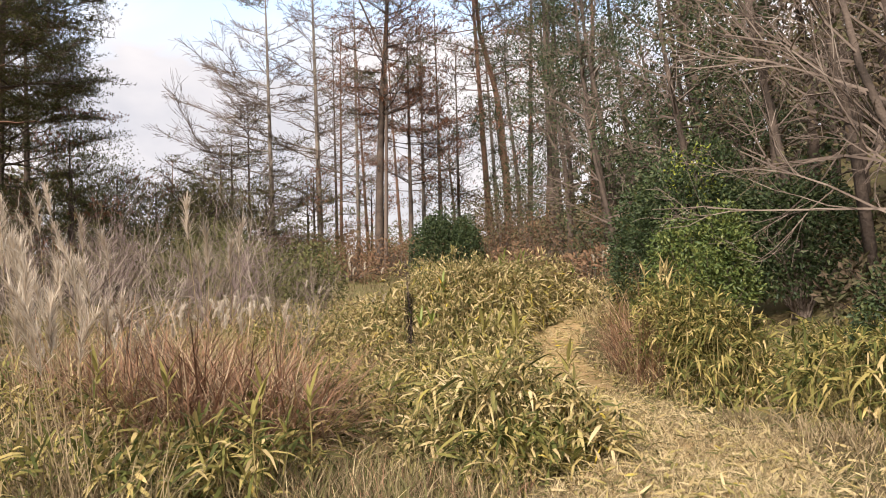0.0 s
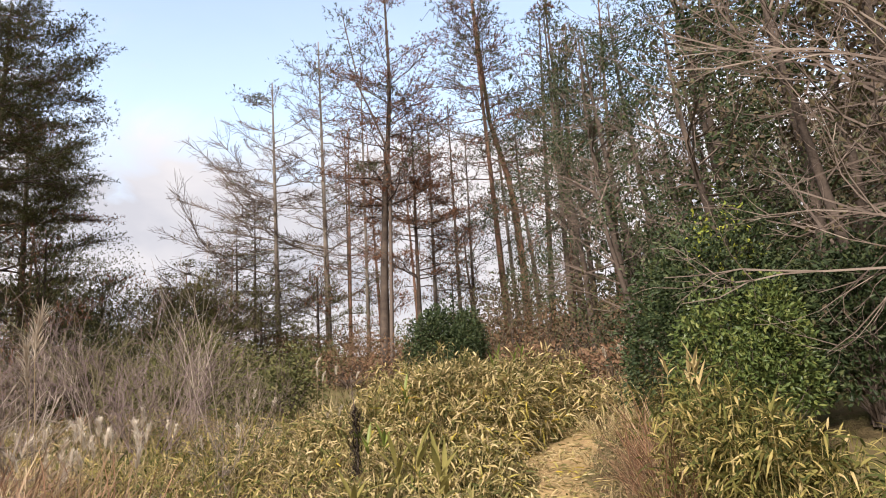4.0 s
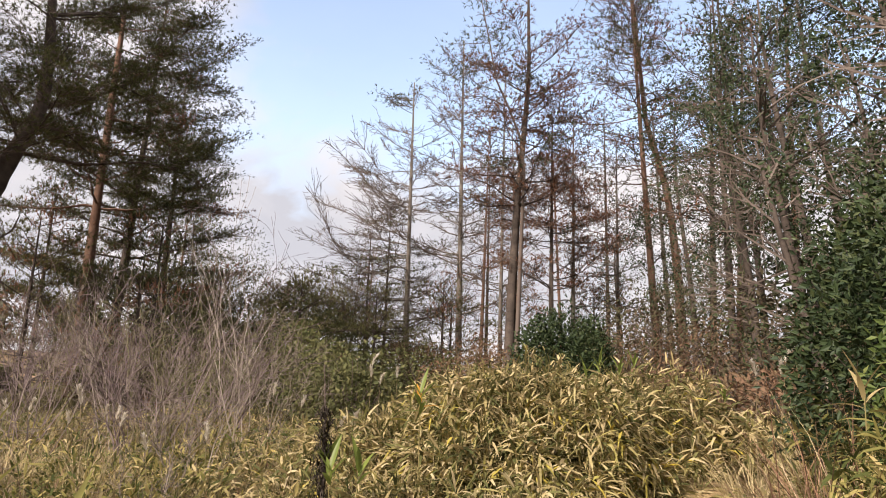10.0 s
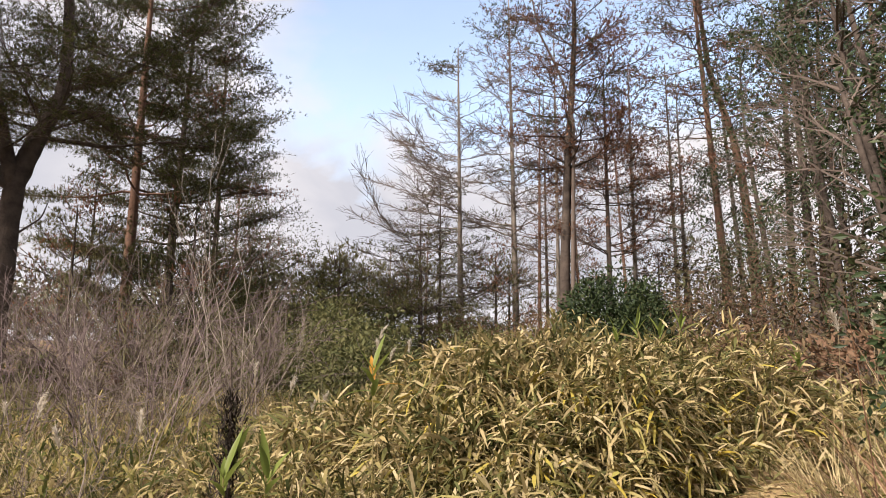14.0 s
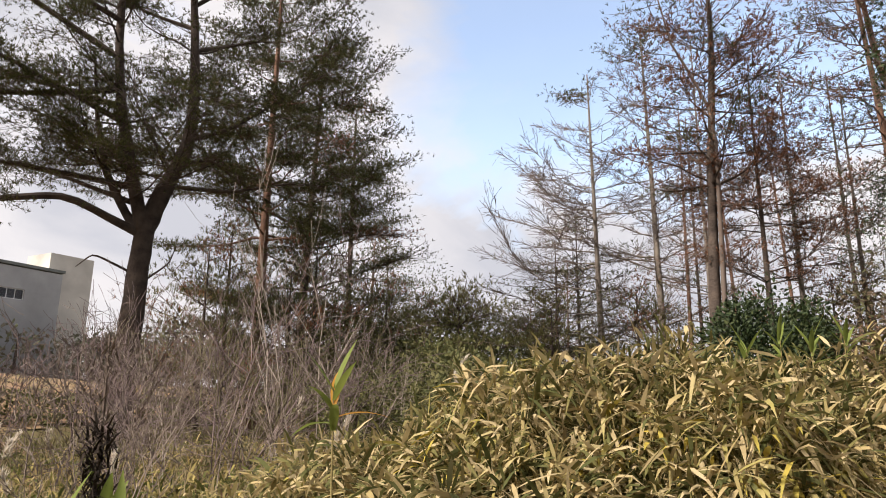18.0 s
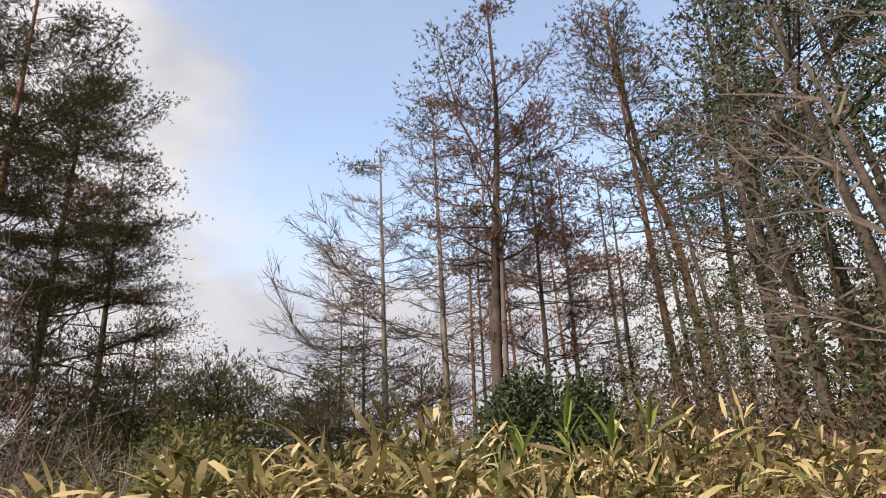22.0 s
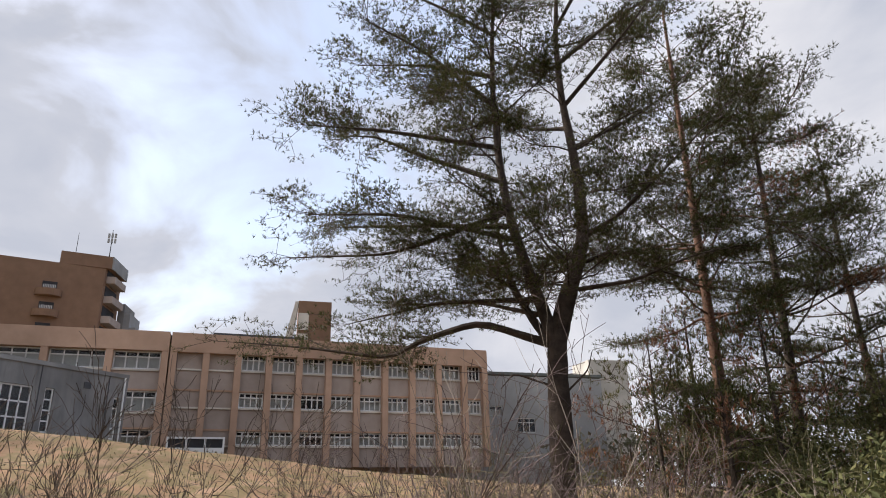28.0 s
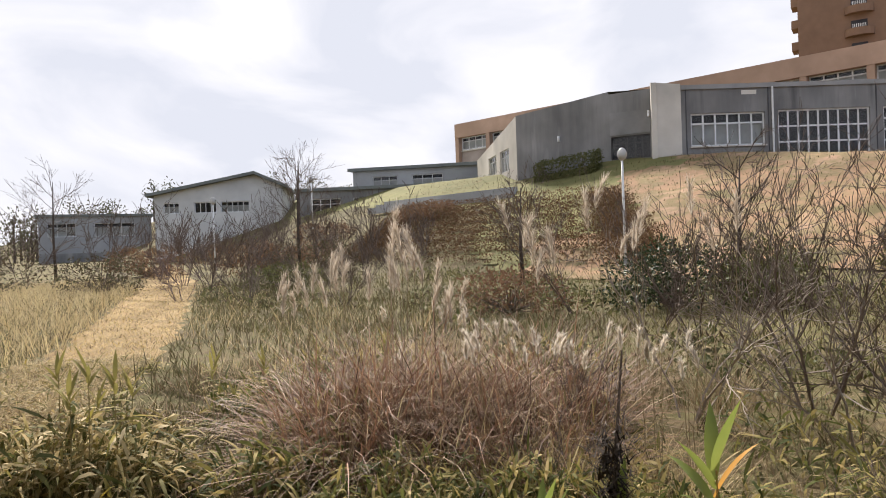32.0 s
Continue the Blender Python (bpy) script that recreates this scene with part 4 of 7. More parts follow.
def plume_stand(x, y, heads, spread, n, h, material, label, group, ln, lean=(0.0, 0.0), fluffy=1.0, head_mat=None):
    """A stand of grass whose seed heads top out at the given heights above the datum."""
    at = on_ground(x, y)
    ob = thing("plume_grass", label, "grass", at, group)
    r, a = spread * np.sqrt(RNG.random(n)), RNG.uniform(0, 2 * math.pi, n)
    p = np.stack([r * np.cos(a), r * np.sin(a), 0 * a - 0.03], 1)
    d = unit(np.stack([0.4 * np.cos(a), 0.4 * np.sin(a), 0 * a + 1], 1) + RNG.normal(0, 0.22, (n, 3)))
    part("blade_tuft", blades(Mesh(), seat(p, x, y), d, h * RNG.uniform(0.5, 1.15, n), 0.010 * RNG.uniform(0.6, 1.3, n), 0.8 * RNG.uniform(0.4, 1.5, n)), material, ob, kind="stuff")
    for z in heads:
        aa, rr = RNG.uniform(0, 2 * math.pi), spread * math.sqrt(RNG.random())
        foot = np.array([rr * 0.6 * math.cos(aa), rr * 0.6 * math.sin(aa), -0.02])
        top = np.array([rr * math.cos(aa) + lean[0] + RNG.normal(0, 0.05), rr * math.sin(aa) + lean[1] + RNG.normal(0, 0.05), z - at[2] - ln * 0.8])
        mid = (foot + top) / 2 + RNG.normal(0, 0.02, 3)
        st = part("stem", tube(Mesh(), [foot, mid, top], [0.0035, 0.003, 0.002], 5), M_GREY_GRASS, ob)
        part("plume", plume_mesh(top - foot, top, ln * RNG.uniform(0.85, 1.2), fluffy), head_mat or M_PLUME, st, "pale feathery seed plume")
    return ob


for x, y, heads in ((-2.98, 5.86, (2.0, 1.85, 1.7, 1.6)), (-2.5, 5.6, (1.76, 1.66, 1.5)), (-2.6, 5.0, (1.83, 1.7, 1.55, 1.4)), (-2.3, 4.85, (1.7, 1.55, 1.4)), (-2.0, 4.7, (1.57, 1.4, 1.3)), (-1.7, 4.6, (1.5, 1.3)), (-2.9, 7.0, (1.45, 1.3, 1.2)), (-2.9, 6.4, (1.6, 1.4, 1.3)), (-3.3, 5.4, (1.7, 1.5)), (-1.9, 7.5, (2.0, 1.8)), (-2.15, 7.25, (2.15, 1.9, 1.7)), (-3.4, 7.9, (2.1, 1.9, 1.7)), (-4.2, 8.2, (2.5, 2.3, 2.1, 1.9)), (-3.9, 7.2, (2.3, 2.1, 1.9)), (-4.8, 9.0, (2.4, 2.2, 2.0)), (-5.2, 7.8, (2.2, 2.0))):
    plume_stand(x, y, heads, 0.28, 110, 1.1 if y > 7 else 0.8, M_GREY_GRASS, TALL, "tall plume grass", 0.36, (-0.12, -0.1), 1.2)
FLUFF = "straw-coloured grass with short fluffy seed heads"
for x, y, heads in ((-2.24, 9.03, (1.18, 1.1, 1.05, 0.95)), (-2.5, 9.33, (1.16, 1.08, 1.0, 0.9)), (-2.68, 9.57, (1.12, 1.06, 0.98)), (-2.84, 9.8, (1.1, 1.02, 0.96, 0.88)), (-1.95, 8.74, (1.12, 1.04, 0.95)), (-2.3, 8.55, (1.15, 1.05, 0.98, 0.9)), (-2.7, 8.3, (1.1, 1.0, 0.95)), (-2.9, 7.7, (1.15, 1.05, 0.95)), (-2.95, 7.3, (1.15, 1.0, 0.9)), (-1.1, 13.3, (0.96, 0.9)), (-2.3, 12.05, (0.8, 0.72)), (-2.07, 16.15, (1.68, 1.5, 1.4)), (-1.6, 16.4, (1.5, 1.4)), (-3.2, 11.86, (1.1, 0.95, 0.9)), (-3.9, 12.6, (0.95, 0.85)), (-4.8, 12.4, (0.95, 0.9, 0.8)), (-5.6, 12.6, (0.9, 0.8)), (-2.8, 14.6, (1.2, 1.05)), (-4.0, 6.0, (1.0, 0.9, 0.85)), (-3.6, 4.6, (0.95, 0.9)), (2.9, 13.6, (1.75, 1.6)), (3.3, 14.2, (1.8, 1.65, 1.5))):
    plume_stand(x, y, heads, 0.3, 130, 0.6, M_STRAW, FLUFF, "fluffy seed grass", 0.14, (0.05, -0.05), 1.3, M_FLUFF)
SIDE = "straw and russet grass arching over the path"
for x, y, r, h, n, m, tl in ((2.95, 10.1, 0.26, 1.5, 440, M_RED, (-0.36, -0.12)), (2.9, 10.7, 0.26, 1.75, 480, M_RED, (-0.34, -0.1)), (2.95, 11.3, 0.3, 1.8, 460, M_RED, (-0.34, 0.0)), (3.0, 10.4, 0.25, 1.25, 260, M_STRAW, (-0.4, -0.2)), (3.15, 12.0, 0.3, 1.3, 320, M_RED, (-0.3, 0.0)), (3.35, 11.5, 0.35, 1.4, 220, M_STRAW, (-0.3, -0.2)), (3.5, 13.3, 0.4, 1.3, 320, M_STRAW, (-0.3, 0.1)), (3.2, 7.4, 0.3, 0.6, 240, M_GREY_GRASS, (-0.3, -0.2)), (3.5, 6.4, 0.4, 0.55, 260, M_GREY_GRASS, (-0.2, -0.2)), (3.2, 9.3, 0.25, 0.8, 200, M_STRAW, (-0.3, -0.2))):
    grass_tuft(x, y, r, h, n, m, SIDE, "grass", "arching_grass", 0.010, 1.4, 0.35, mess=0.45, tilt=tl, group="grass at the path's edge")

# near shoots of dwarf bamboo
SHOOT = "upright shoot of dwarf bamboo above the thicket"
bamboo_plant(0.12, 11.82, 1.2, [0.27, 0.27, 0.26, 0.25, 0.24, 0.27, 0.26, 0.24], "tall fresh shoot of dwarf bamboo with two orange leaves", 75, 0.042, odd=(3, 5))
for x, y, z, a in ((-0.36, 11.12, 0.72, 200), (-0.2, 10.85, 0.66, 80), (-0.05, 11.0, 0.66, 150)):
    bamboo_plant(x, y, z, [0.3, 0.28, 0.27, 0.25, 0.22], "short green shoot of dwarf bamboo", a, 0.045)
for x, y, z, a in ((1.25, 14.4, 1.5, 200), (1.6, 14.6, 1.55, 10), (1.35, 15.0, 1.62, 300), (1.75, 15.1, 1.62, 150), (2.75, 14.9, 1.3, 220)):
    bamboo_plant(x, y, z, [0.26, 0.25, 0.25, 0.24, 0.22, 0.22], SHOOT, a, 0.032)
for x, y, z, a in ((0.75, 7.2, 0.98, 30), (0.9, 6.9, 0.95, 120), (0.6, 7.35, 0.92, 250), (0.5, 6.3, 0.6, 200), (1.3, 6.55, 0.68, 280), (0.4, 7.0, 0.8, 10), (0.9, 7.3, 0.85, 90), (-0.75, 5.6, 0.6, 60), (-1.2, 5.9, 0.62, 260), (3.15, 10.9, 1.35, 190), (3.3, 10.3, 1.35, 160), (3.35, 9.5, 1.2, 170), (3.5, 9.0, 1.0, 20), (-1.0, 5.0, 0.6, 50), (-1.9, 5.8, 0.7, 0), (-2.6, 6.1, 0.75, 140)):
    bamboo_plant(x, y, z, [0.28, 0.28, 0.26, 0.25, 0.24, 0.24], "shoot of dwarf bamboo with yellow-edged leaves beside the path", a, 0.034, M_SASA if z > 1.2 else M_SASA_GREEN)

for x, y, z, a in ((3.2, 9.9, 1.2, 30), (3.25, 10.2, 1.4, 140), (3.3, 10.6, 1.3, 260)):
    bamboo_plant(x, y, z, [0.3, 0.28, 0.28, 0.26, 0.26, 0.25, 0.24], "shoot of dwarf bamboo with yellow leaves at the path's edge", a, 0.034, M_SASA)

# the dark dead stalk
at = on_ground(-0.38, 11.08)
stalk = thing("dead_weed", "dark withered weed stalk with a shaggy seed head", "weed", at)
part("stem", tube(Mesh(), [(0, 0, -0.03), (0.02, 0, 0.6), (-0.01, 0.02, 1.1), (-0.05, 0.03, 1.46)], [0.016, 0.013, 0.008, 0.004], 6), M_TWIG_DARK, stalk)
q = np.stack([RNG.normal(0, 0.032, 800), RNG.normal(0, 0.032, 800), RNG.uniform(0.3, 1.12, 800)], 1)
part("seed_head", blades(Mesh(), q, unit(RNG.normal(0, 0.6, (800, 3)) + [0, 0, 0.6]), 0.09, 0.010, 0.8, 2), M_STALK, stalk, "shaggy blackish seed head", kind="stuff")
q = np.stack([RNG.normal(-0.02, 0.03, 160), RNG.normal(0.02, 0.03, 160), RNG.uniform(1.05, 1.44, 160)], 1)
part("upper_head", blades(Mesh(), q, unit(RNG.normal(0, 0.7, (160, 3)) + [0, 0, 0.5]), 0.07, 0.005, 0.8, 2), M_TWIG, stalk, "sparse grey upper twigs", kind="stuff")

# bushes
evergreen_bush(4.5, 12.95, 1.45, 1.4, 3.1, 30000, "large rounded glossy evergreen bush by the path", leaf=(0.085, 0.038), z_low=0.55, lobes=10)
evergreen_bush(5.5, 7.9, 0.95, 0.95, 1.6, 5500, "glossy evergreen bush with yellow-green tips", z_low=0.5)
evergreen_bush(6.2, 12.4, 1.1, 1.1, 2.4, 8000, "tall glossy evergreen bush at the foot of the hill", leaf=(0.10, 0.045), z_low=0.4)
evergreen_bush(0.1, 22.0, 1.15, 1.15, 2.75, 16000, "rounded dark evergreen bush behind the bamboo", z_low=0.0, leaf=(0.10, 0.05))
evergreen_bush(4.4, 12.4, 0.6, 0.5, 3.4, 1300, "young evergreen with yellow-green leaves", M_YGREEN, lobes=5, z_low=2.4)
evergreen_bush(4.25, 11.6, 0.9, 0.75, 2.3, 10000, "fresh green evergreen bush before the larger one", M_FRESH, leaf=(0.085, 0.036), z_low=0.8, lobes=8)
GREENS, RUST = "rounded green shrub among the bare thicket", "russet withered shrub before the pines"
for x, y, rx, rz, n, m, lb in (
    (-5.0, 27.5, 1.5, 1.8, 3200, M_HEDGE, GREENS), 
    (-3.4, 26.5, 1.5, 1.5, 3000, M_RUSSET_BUSH, RUST), (-6.4, 31.0, 1.9, 2.1, 3600, M_RUSSET_BUSH, RUST), (-3.8, 31.5, 1.8, 2.0, 3400, M_RUSSET_BUSH, RUST), (-1.4, 29.0, 1.8, 1.8, 3400, M_RUSSET_BUSH, RUST), (-7.5, 34.5, 2.0, 2.2, 3400, M_RUSSET_BUSH, RUST),
    (2.4, 20.5, 1.5, 1.5, 3200, M_RUSSET_BUSH, "brown withered shrub at the hill's foot"), (1.8, 26.0, 1.9, 2.4, 3800, M_RUSSET_BUSH, "brown withered shrub at the hill's foot"), (3.4, 31.0, 2.2, 3.4, 4200, M_RUSSET_BUSH, "brown withered shrub at the hill's foot"), (2.6, 24.5, 2.0, 3.6, 5000, M_BROWN_LEAF, "brown withered shrub at the hill's foot"), (4.6, 29.0, 2.4, 4.6, 5600, M_BROWN_LEAF, "brown withered shrub at the hill's foot"), (4.8, 20.0, 1.8, 3.2, 4600, M_BROWN_LEAF, "brown withered shrub at the hill's foot"), (1.4, 30.5, 1.8, 2.8, 4000, M_BROWN_LEAF, "brown withered shrub at the hill's foot"), (4.2, 17.2, 1.3, 1.6, 3000, M_RUSSET_BUSH, "brown withered shrub at the hill's foot"), (3.6, 24.0, 1.5, 2.4, 3200, M_RUSSET_BUSH, "brown withered shrub at the hill's foot"),
    (-8.2, 37.0, 2.0, 2.6, 3600, M_HEDGE, "green shrub under the pines"), (-13.5, 29.0, 1.8, 3.2, 4000, M_HEDGE, "green shrub under the pines"), (-2.0, 34.5, 1.8, 2.2, 3200, M_HEDGE, "green shrub under the pines"), (0.9, 33.5, 1.6, 2.4, 3000, M_HEDGE, "green shrub under the pines"),
    (-11.5, 23.0, 1.5, 2.0, 3500, M_HEDGE, "low green shrub under the big pine"), (-16.5, 33.0, 2.4, 4.0, 4500, M_HEDGE, "dense green young conifer under the pines"), (-14.8, 26.0, 1.6, 3.2, 4000, M_HEDGE, "dense green young conifer under the pines"), (-19.0, 28.0, 2.0, 3.6, 4000, M_HEDGE, "dense green young conifer under the pines"),
    (6.5, 9.5, 1.4, 1.4, 3600, M_BROWN_LEAF, "brown undergrowth on the hillside"), (7.5, 14.0, 1.8, 2.2, 3600, M_BROWN_LEAF, "brown undergrowth on the hillside"), (6.0, 18.0, 1.7, 2.4, 3600, M_CAMELLIA, "dark evergreen undergrowth on the hillside"), (8.5, 21.5, 2.0, 2.8, 3600, M_CAMELLIA, "dark evergreen undergrowth on the hillside"), (6.4, 23.0, 1.7, 2.6, 3400, M_RUSSET_BUSH, "brown undergrowth on the hillside"), (7.0, 28.0, 2.0, 3.0, 3400, M_CAMELLIA, "dark evergreen undergrowth on the hillside"), (9.5, 33.0, 2.4, 3.4, 3400, M_CAMELLIA, "dark evergreen undergrowth on the hillside"), (6.0, 36.5, 2.2, 3.2, 3200, M_CAMELLIA, "dark evergreen undergrowth on the hillside"), (6.8, 5.5, 1.6, 2.2, 3400, M_RUSSET_BUSH, "brown undergrowth on the hillside"), (9.2, 8.5, 2.2, 3.0, 3400, M_RUSSET_BUSH, "brown undergrowth on the hillside"), (9.0, 4.0, 2.0, 2.4, 3000, M_CAMELLIA, "dark evergreen undergrowth on the hillside"), (11.0, 13.0, 2.4, 3.2, 3400, M_RUSSET_BUSH, "brown undergrowth on the hillside"), (12.0, 22.0, 2.6, 3.6, 3400, M_CAMELLIA, "dark evergreen undergrowth on the hillside"),
    (-12.6, 3.4, 1.6, 1.5, 5200, M_CAMELLIA, "dark spreading evergreen shrub by the lawn's foot"), (-13.6, 5.2, 1.3, 1.2, 3600, M_HEDGE, "dark spreading evergreen shrub by the lawn's foot"), (-17.2, 3.4, 1.5, 1.6, 3400, M_HEDGE, "olive shrub at the lawn's foot"),
    (-9.8, -11.5, 1.6, 1.0, 3000, M_OLIVE, "low green scrub beside the far path"), (-4.5, -16.5, 1.8, 1.6, 3000, M_BROWN_LEAF, "brown scrub beside the far path"), (-1.0, -19.0, 2.4, 2.0, 3400, M_BROWN_LEAF, "brown scrub beyond the dry field"), (4.0, -20.0, 2.6, 2.2, 3400, M_HEDGE, "green scrub beyond the dry field"), (-12.5, -14.0, 2.2, 1.8, 3000, M_BROWN_LEAF, "brown scrub beside the far path"), (-10.0, 0.5, 1.5, 1.1, 2400, M_RUSSET_BUSH, "brown scrub by the lawn's foot"),
):
    evergreen_bush(*site(x, y), rx, rx, rz, int(n * 0.5), lb, m, (0.14, 0.06), lobes=5, name="shrub", group="shrubs")

OLIVE = "olive-green young broadleaf shrub before the pines"
for x, y, z, r, n in ((-9.6, 26.8, 4.1, 1.7, 5200), (-10.4, 31.0, 3.9, 1.8, 4200), (-14.0, 28.3, 4.7, 2.0, 4600), (-6.7, 23.9, 2.0, 1.3, 3000), (-7.6, 20.6, 1.8, 1.3, 3200), (-6.05, 21.8, 2.4, 1.3, 3400), (-3.5, 18.7, 2.0, 0.95, 2400), (-12.5, 33.3, 5.0, 2.2, 4600), (-19.0, 37.0, 8.6, 3.0, 6000), (-8.2, 24.2, 3.0, 1.4, 3600), (-11.2, 24.2, 3.4, 1.6, 3800), (-4.9, 20.2, 1.7, 1.0, 2200)):
    evergreen_bush(x, y, r, r, z - float(height(x, y)), n, OLIVE, M_OLIVE, (0.12, 0.055), lobes=9, name="shrub", group="shrubs")

# leafless shrubs
THICKET = "leafless thicket of fine grey-purple twigs"
for x, y, z, k, m in (
    (-4.8, 14.9, 2.6, 8, M_TWIG_PURPLE), (-5.9, 16.1, 2.8, 8, M_TWIG_OLIVE), (-7.2, 14.9, 2.8, 8, M_TWIG_PURPLE), (-5.2, 17.0, 2.7, 7, M_TWIG_PURPLE), (-7.0, 17.4, 2.9, 7, M_TWIG_PURPLE), (-8.4, 16.2, 2.9, 4, M_TWIG_OLIVE),
    (-4.0, 13.4, 1.8, 4, M_TWIG_PURPLE), (-5.8, 13.6, 2.2, 4, M_TWIG), (-6.4, 19.2, 2.6, 4, M_TWIG), (-4.2, 18.6, 2.2, 4, M_TWIG_OLIVE), (-8.6, 18.8, 2.9, 4, M_TWIG_OLIVE), (-10.4, 17.4, 3.0, 5, M_TWIG_PURPLE), (-9.4, 14.6, 2.6, 4, M_TWIG_PURPLE), (-7.0, 21.6, 2.8, 4, M_TWIG_OLIVE), (-9.4, 22.0, 3.2, 4, M_TWIG_OLIVE), (-5.4, 22.4, 2.4, 4, M_TWIG_OLIVE),
):
    bare_shrub(x, y, (0.88 if x > -8 and y < 18 else 0.72) * (z - float(height(x, y))), k, THICKET, m, 0.55, 0.55, least=0.003, r0=0.013, rate=(5, 4, 2), depth=4, lift=0.04)
for x, y, h, k, m, lt in (
    (-11.2, 17.0, 2.4, 5, M_TWIG, 0.004), (-11.0, 14.6, 2.2, 5, M_TWIG_DARK, 0.004), (-10.4, 20.4, 2.4, 5, M_TWIG_DARK, 0.005), (-12.6, 19.8, 2.4, 6, M_TWIG, 0.005), (-13.2, 16.0, 2.2, 6, M_TWIG_PURPLE, 0.005),
    (-4.3, 8.9, 1.9, 4, M_TWIG_PALE, 0.003), (-5.2, 9.8, 1.9, 4, M_TWIG, 0.003), (-4.6, 10.4, 1.6, 3, M_TWIG_PALE, 0.003),
    (-8.8, 6.4, 2.4, 6, M_TWIG_DARK, 0.0045), (-9.3, 7.6, 2.4, 6, M_TWIG_DARK, 0.0045), (-10.8, 10.9, 3.2, 6, M_TWIG_DARK, 0.0055), (-9.6, 9.4, 2.7, 5, M_TWIG_DARK, 0.005), (-13.4, 9.6, 2.6, 5, M_TWIG, 0.006), (-12.6, 7.0, 2.4, 5, M_TWIG, 0.0055), (-11.0, 1.8, 2.4, 5, M_TWIG_DARK, 0.005), (-4.8, 11.2, 1.5, 3, M_TWIG_DARK, 0.0025), (-9.6, 5.0, 2.0, 5, M_TWIG_DARK, 0.0045), (-7.0, 9.9, 1.0, 3, M_TWIG, 0.003), (-15.1, 13.7, 2.4, 5, M_TWIG_PURPLE, 0.005), (-12.5, -7.5, 2.0, 5, M_TWIG_DARK, 0.006), (-10.1, -10.1, 2.2, 5, M_TWIG_DARK, 0.005), (-6.4, -7.0, 1.4, 5, M_TWIG, 0.005), (-8.4, -4.6, 1.4, 5, M_TWIG, 0.005), (-5.6, -10.5, 1.4, 5, M_TWIG_PURPLE, 0.005), (-8.6, -13.0, 2.2, 5, M_TWIG_DARK, 0.006),
):
    bare_shrub(x, y, h, k, "leafless shrub of thin grey stems arching outwards", m, 0.42, 0.62, r0=0.019, least=lt, rate=(5, 4, 2), depth=4, lift=0.07)
for x, y, z in ((-3.5, 15.2, 3.3), (-4.55, 16.6, 3.5), (-6.4, 20.0, 3.0), (-5.6, 14.9, 2.8)):
    bare_shrub(x, y, 0.8 * (z - float(height(x, y))), 2, "pale slender leafless saplings", M_TWIG_PALE, 0.35, 0.22, least=0.0026, r0=0.012, rate=(4, 3, 2), lift=0.12)
TWIGGY = "fine bare twigs of a leafless shrub in the tall weeds"
for x, y, z in ((-2.6, 13.5, 1.8), (-3.6, 13.2, 2.1), (-2.4, 12.2, 1.6)):
    bare_shrub(x, y, 0.75 * (z - float(height(x, y))), 4, TWIGGY, M_TWIG, 0.45, 0.5, least=0.0022, r0=0.009, rate=(5, 4, 2), depth=4, lift=0.08)

for x, y, h, k, tl in ((-2.2, 9.5, 0.8, 4, (0.25, -0.5)), (-2.3, 11.5, 0.8, 4, (0.0, -0.3)), (-3.9, 10.9, 1.0, 4, (0, 0)), (-3.3, 8.3, 0.9, 4, (0.2, -0.3))):
    bare_shrub(x, y, h, k, "leafless grey-brown shrub with fine spreading twigs", M_TWIG, 0.55, 0.55, r0=0.010, least=0.0018, rate=(5, 4, 2), depth=4, tilt=tl, lift=0.05)

# the bare tree that leans over the path's edge
at = on_ground(5.3, 7.3)
bare = thing("bare_tree", "leafless tree with pale wiry twigs leaning over the path", "tree", at)
part("trunk", tube(Mesh(), [(0, 0, -0.1), (-0.15, 0.1, 1.2), (-0.45, 0.1, 2.4), (-0.8, 0.3, 3.6), (-1.0, 0.5, 5.0)], [0.075, 0.062, 0.05, 0.038, 0.02], 8, rough=0.04), M_BARK, bare, smooth=True)
for base, way, ln in (((-0.3, 0.1, 1.9), (-1, -0.1, 0.3), 2.0), ((-0.45, 0.1, 2.4), (-1, 0.1, 0.5), 2.1), ((-0.6, 0.2, 2.9), (-0.9, -0.5, 0.5), 2.2), ((-0.7, 0.25, 3.3), (-1, 0.4, 0.5), 2.2), ((-0.9, 0.4, 4.2), (-0.5, -0.6, 0.9), 1.8), ((-0.5, 0.15, 2.6), (0.4, 0.8, 0.8), 2.0), ((-0.35, 0.1, 2.1), (-0.9, 0.7, 0.1), 2.0), ((-0.8, 0.3, 3.7), (-0.9, -0.2, 0.6), 2.0)):
    part("limb", stick_mesh(sticks(base, way, ln, 0.015, 4, 0.45, (4, 4, 3), 4, 0.18, 0.03), 3, 0.0016), M_TWIG, bare)

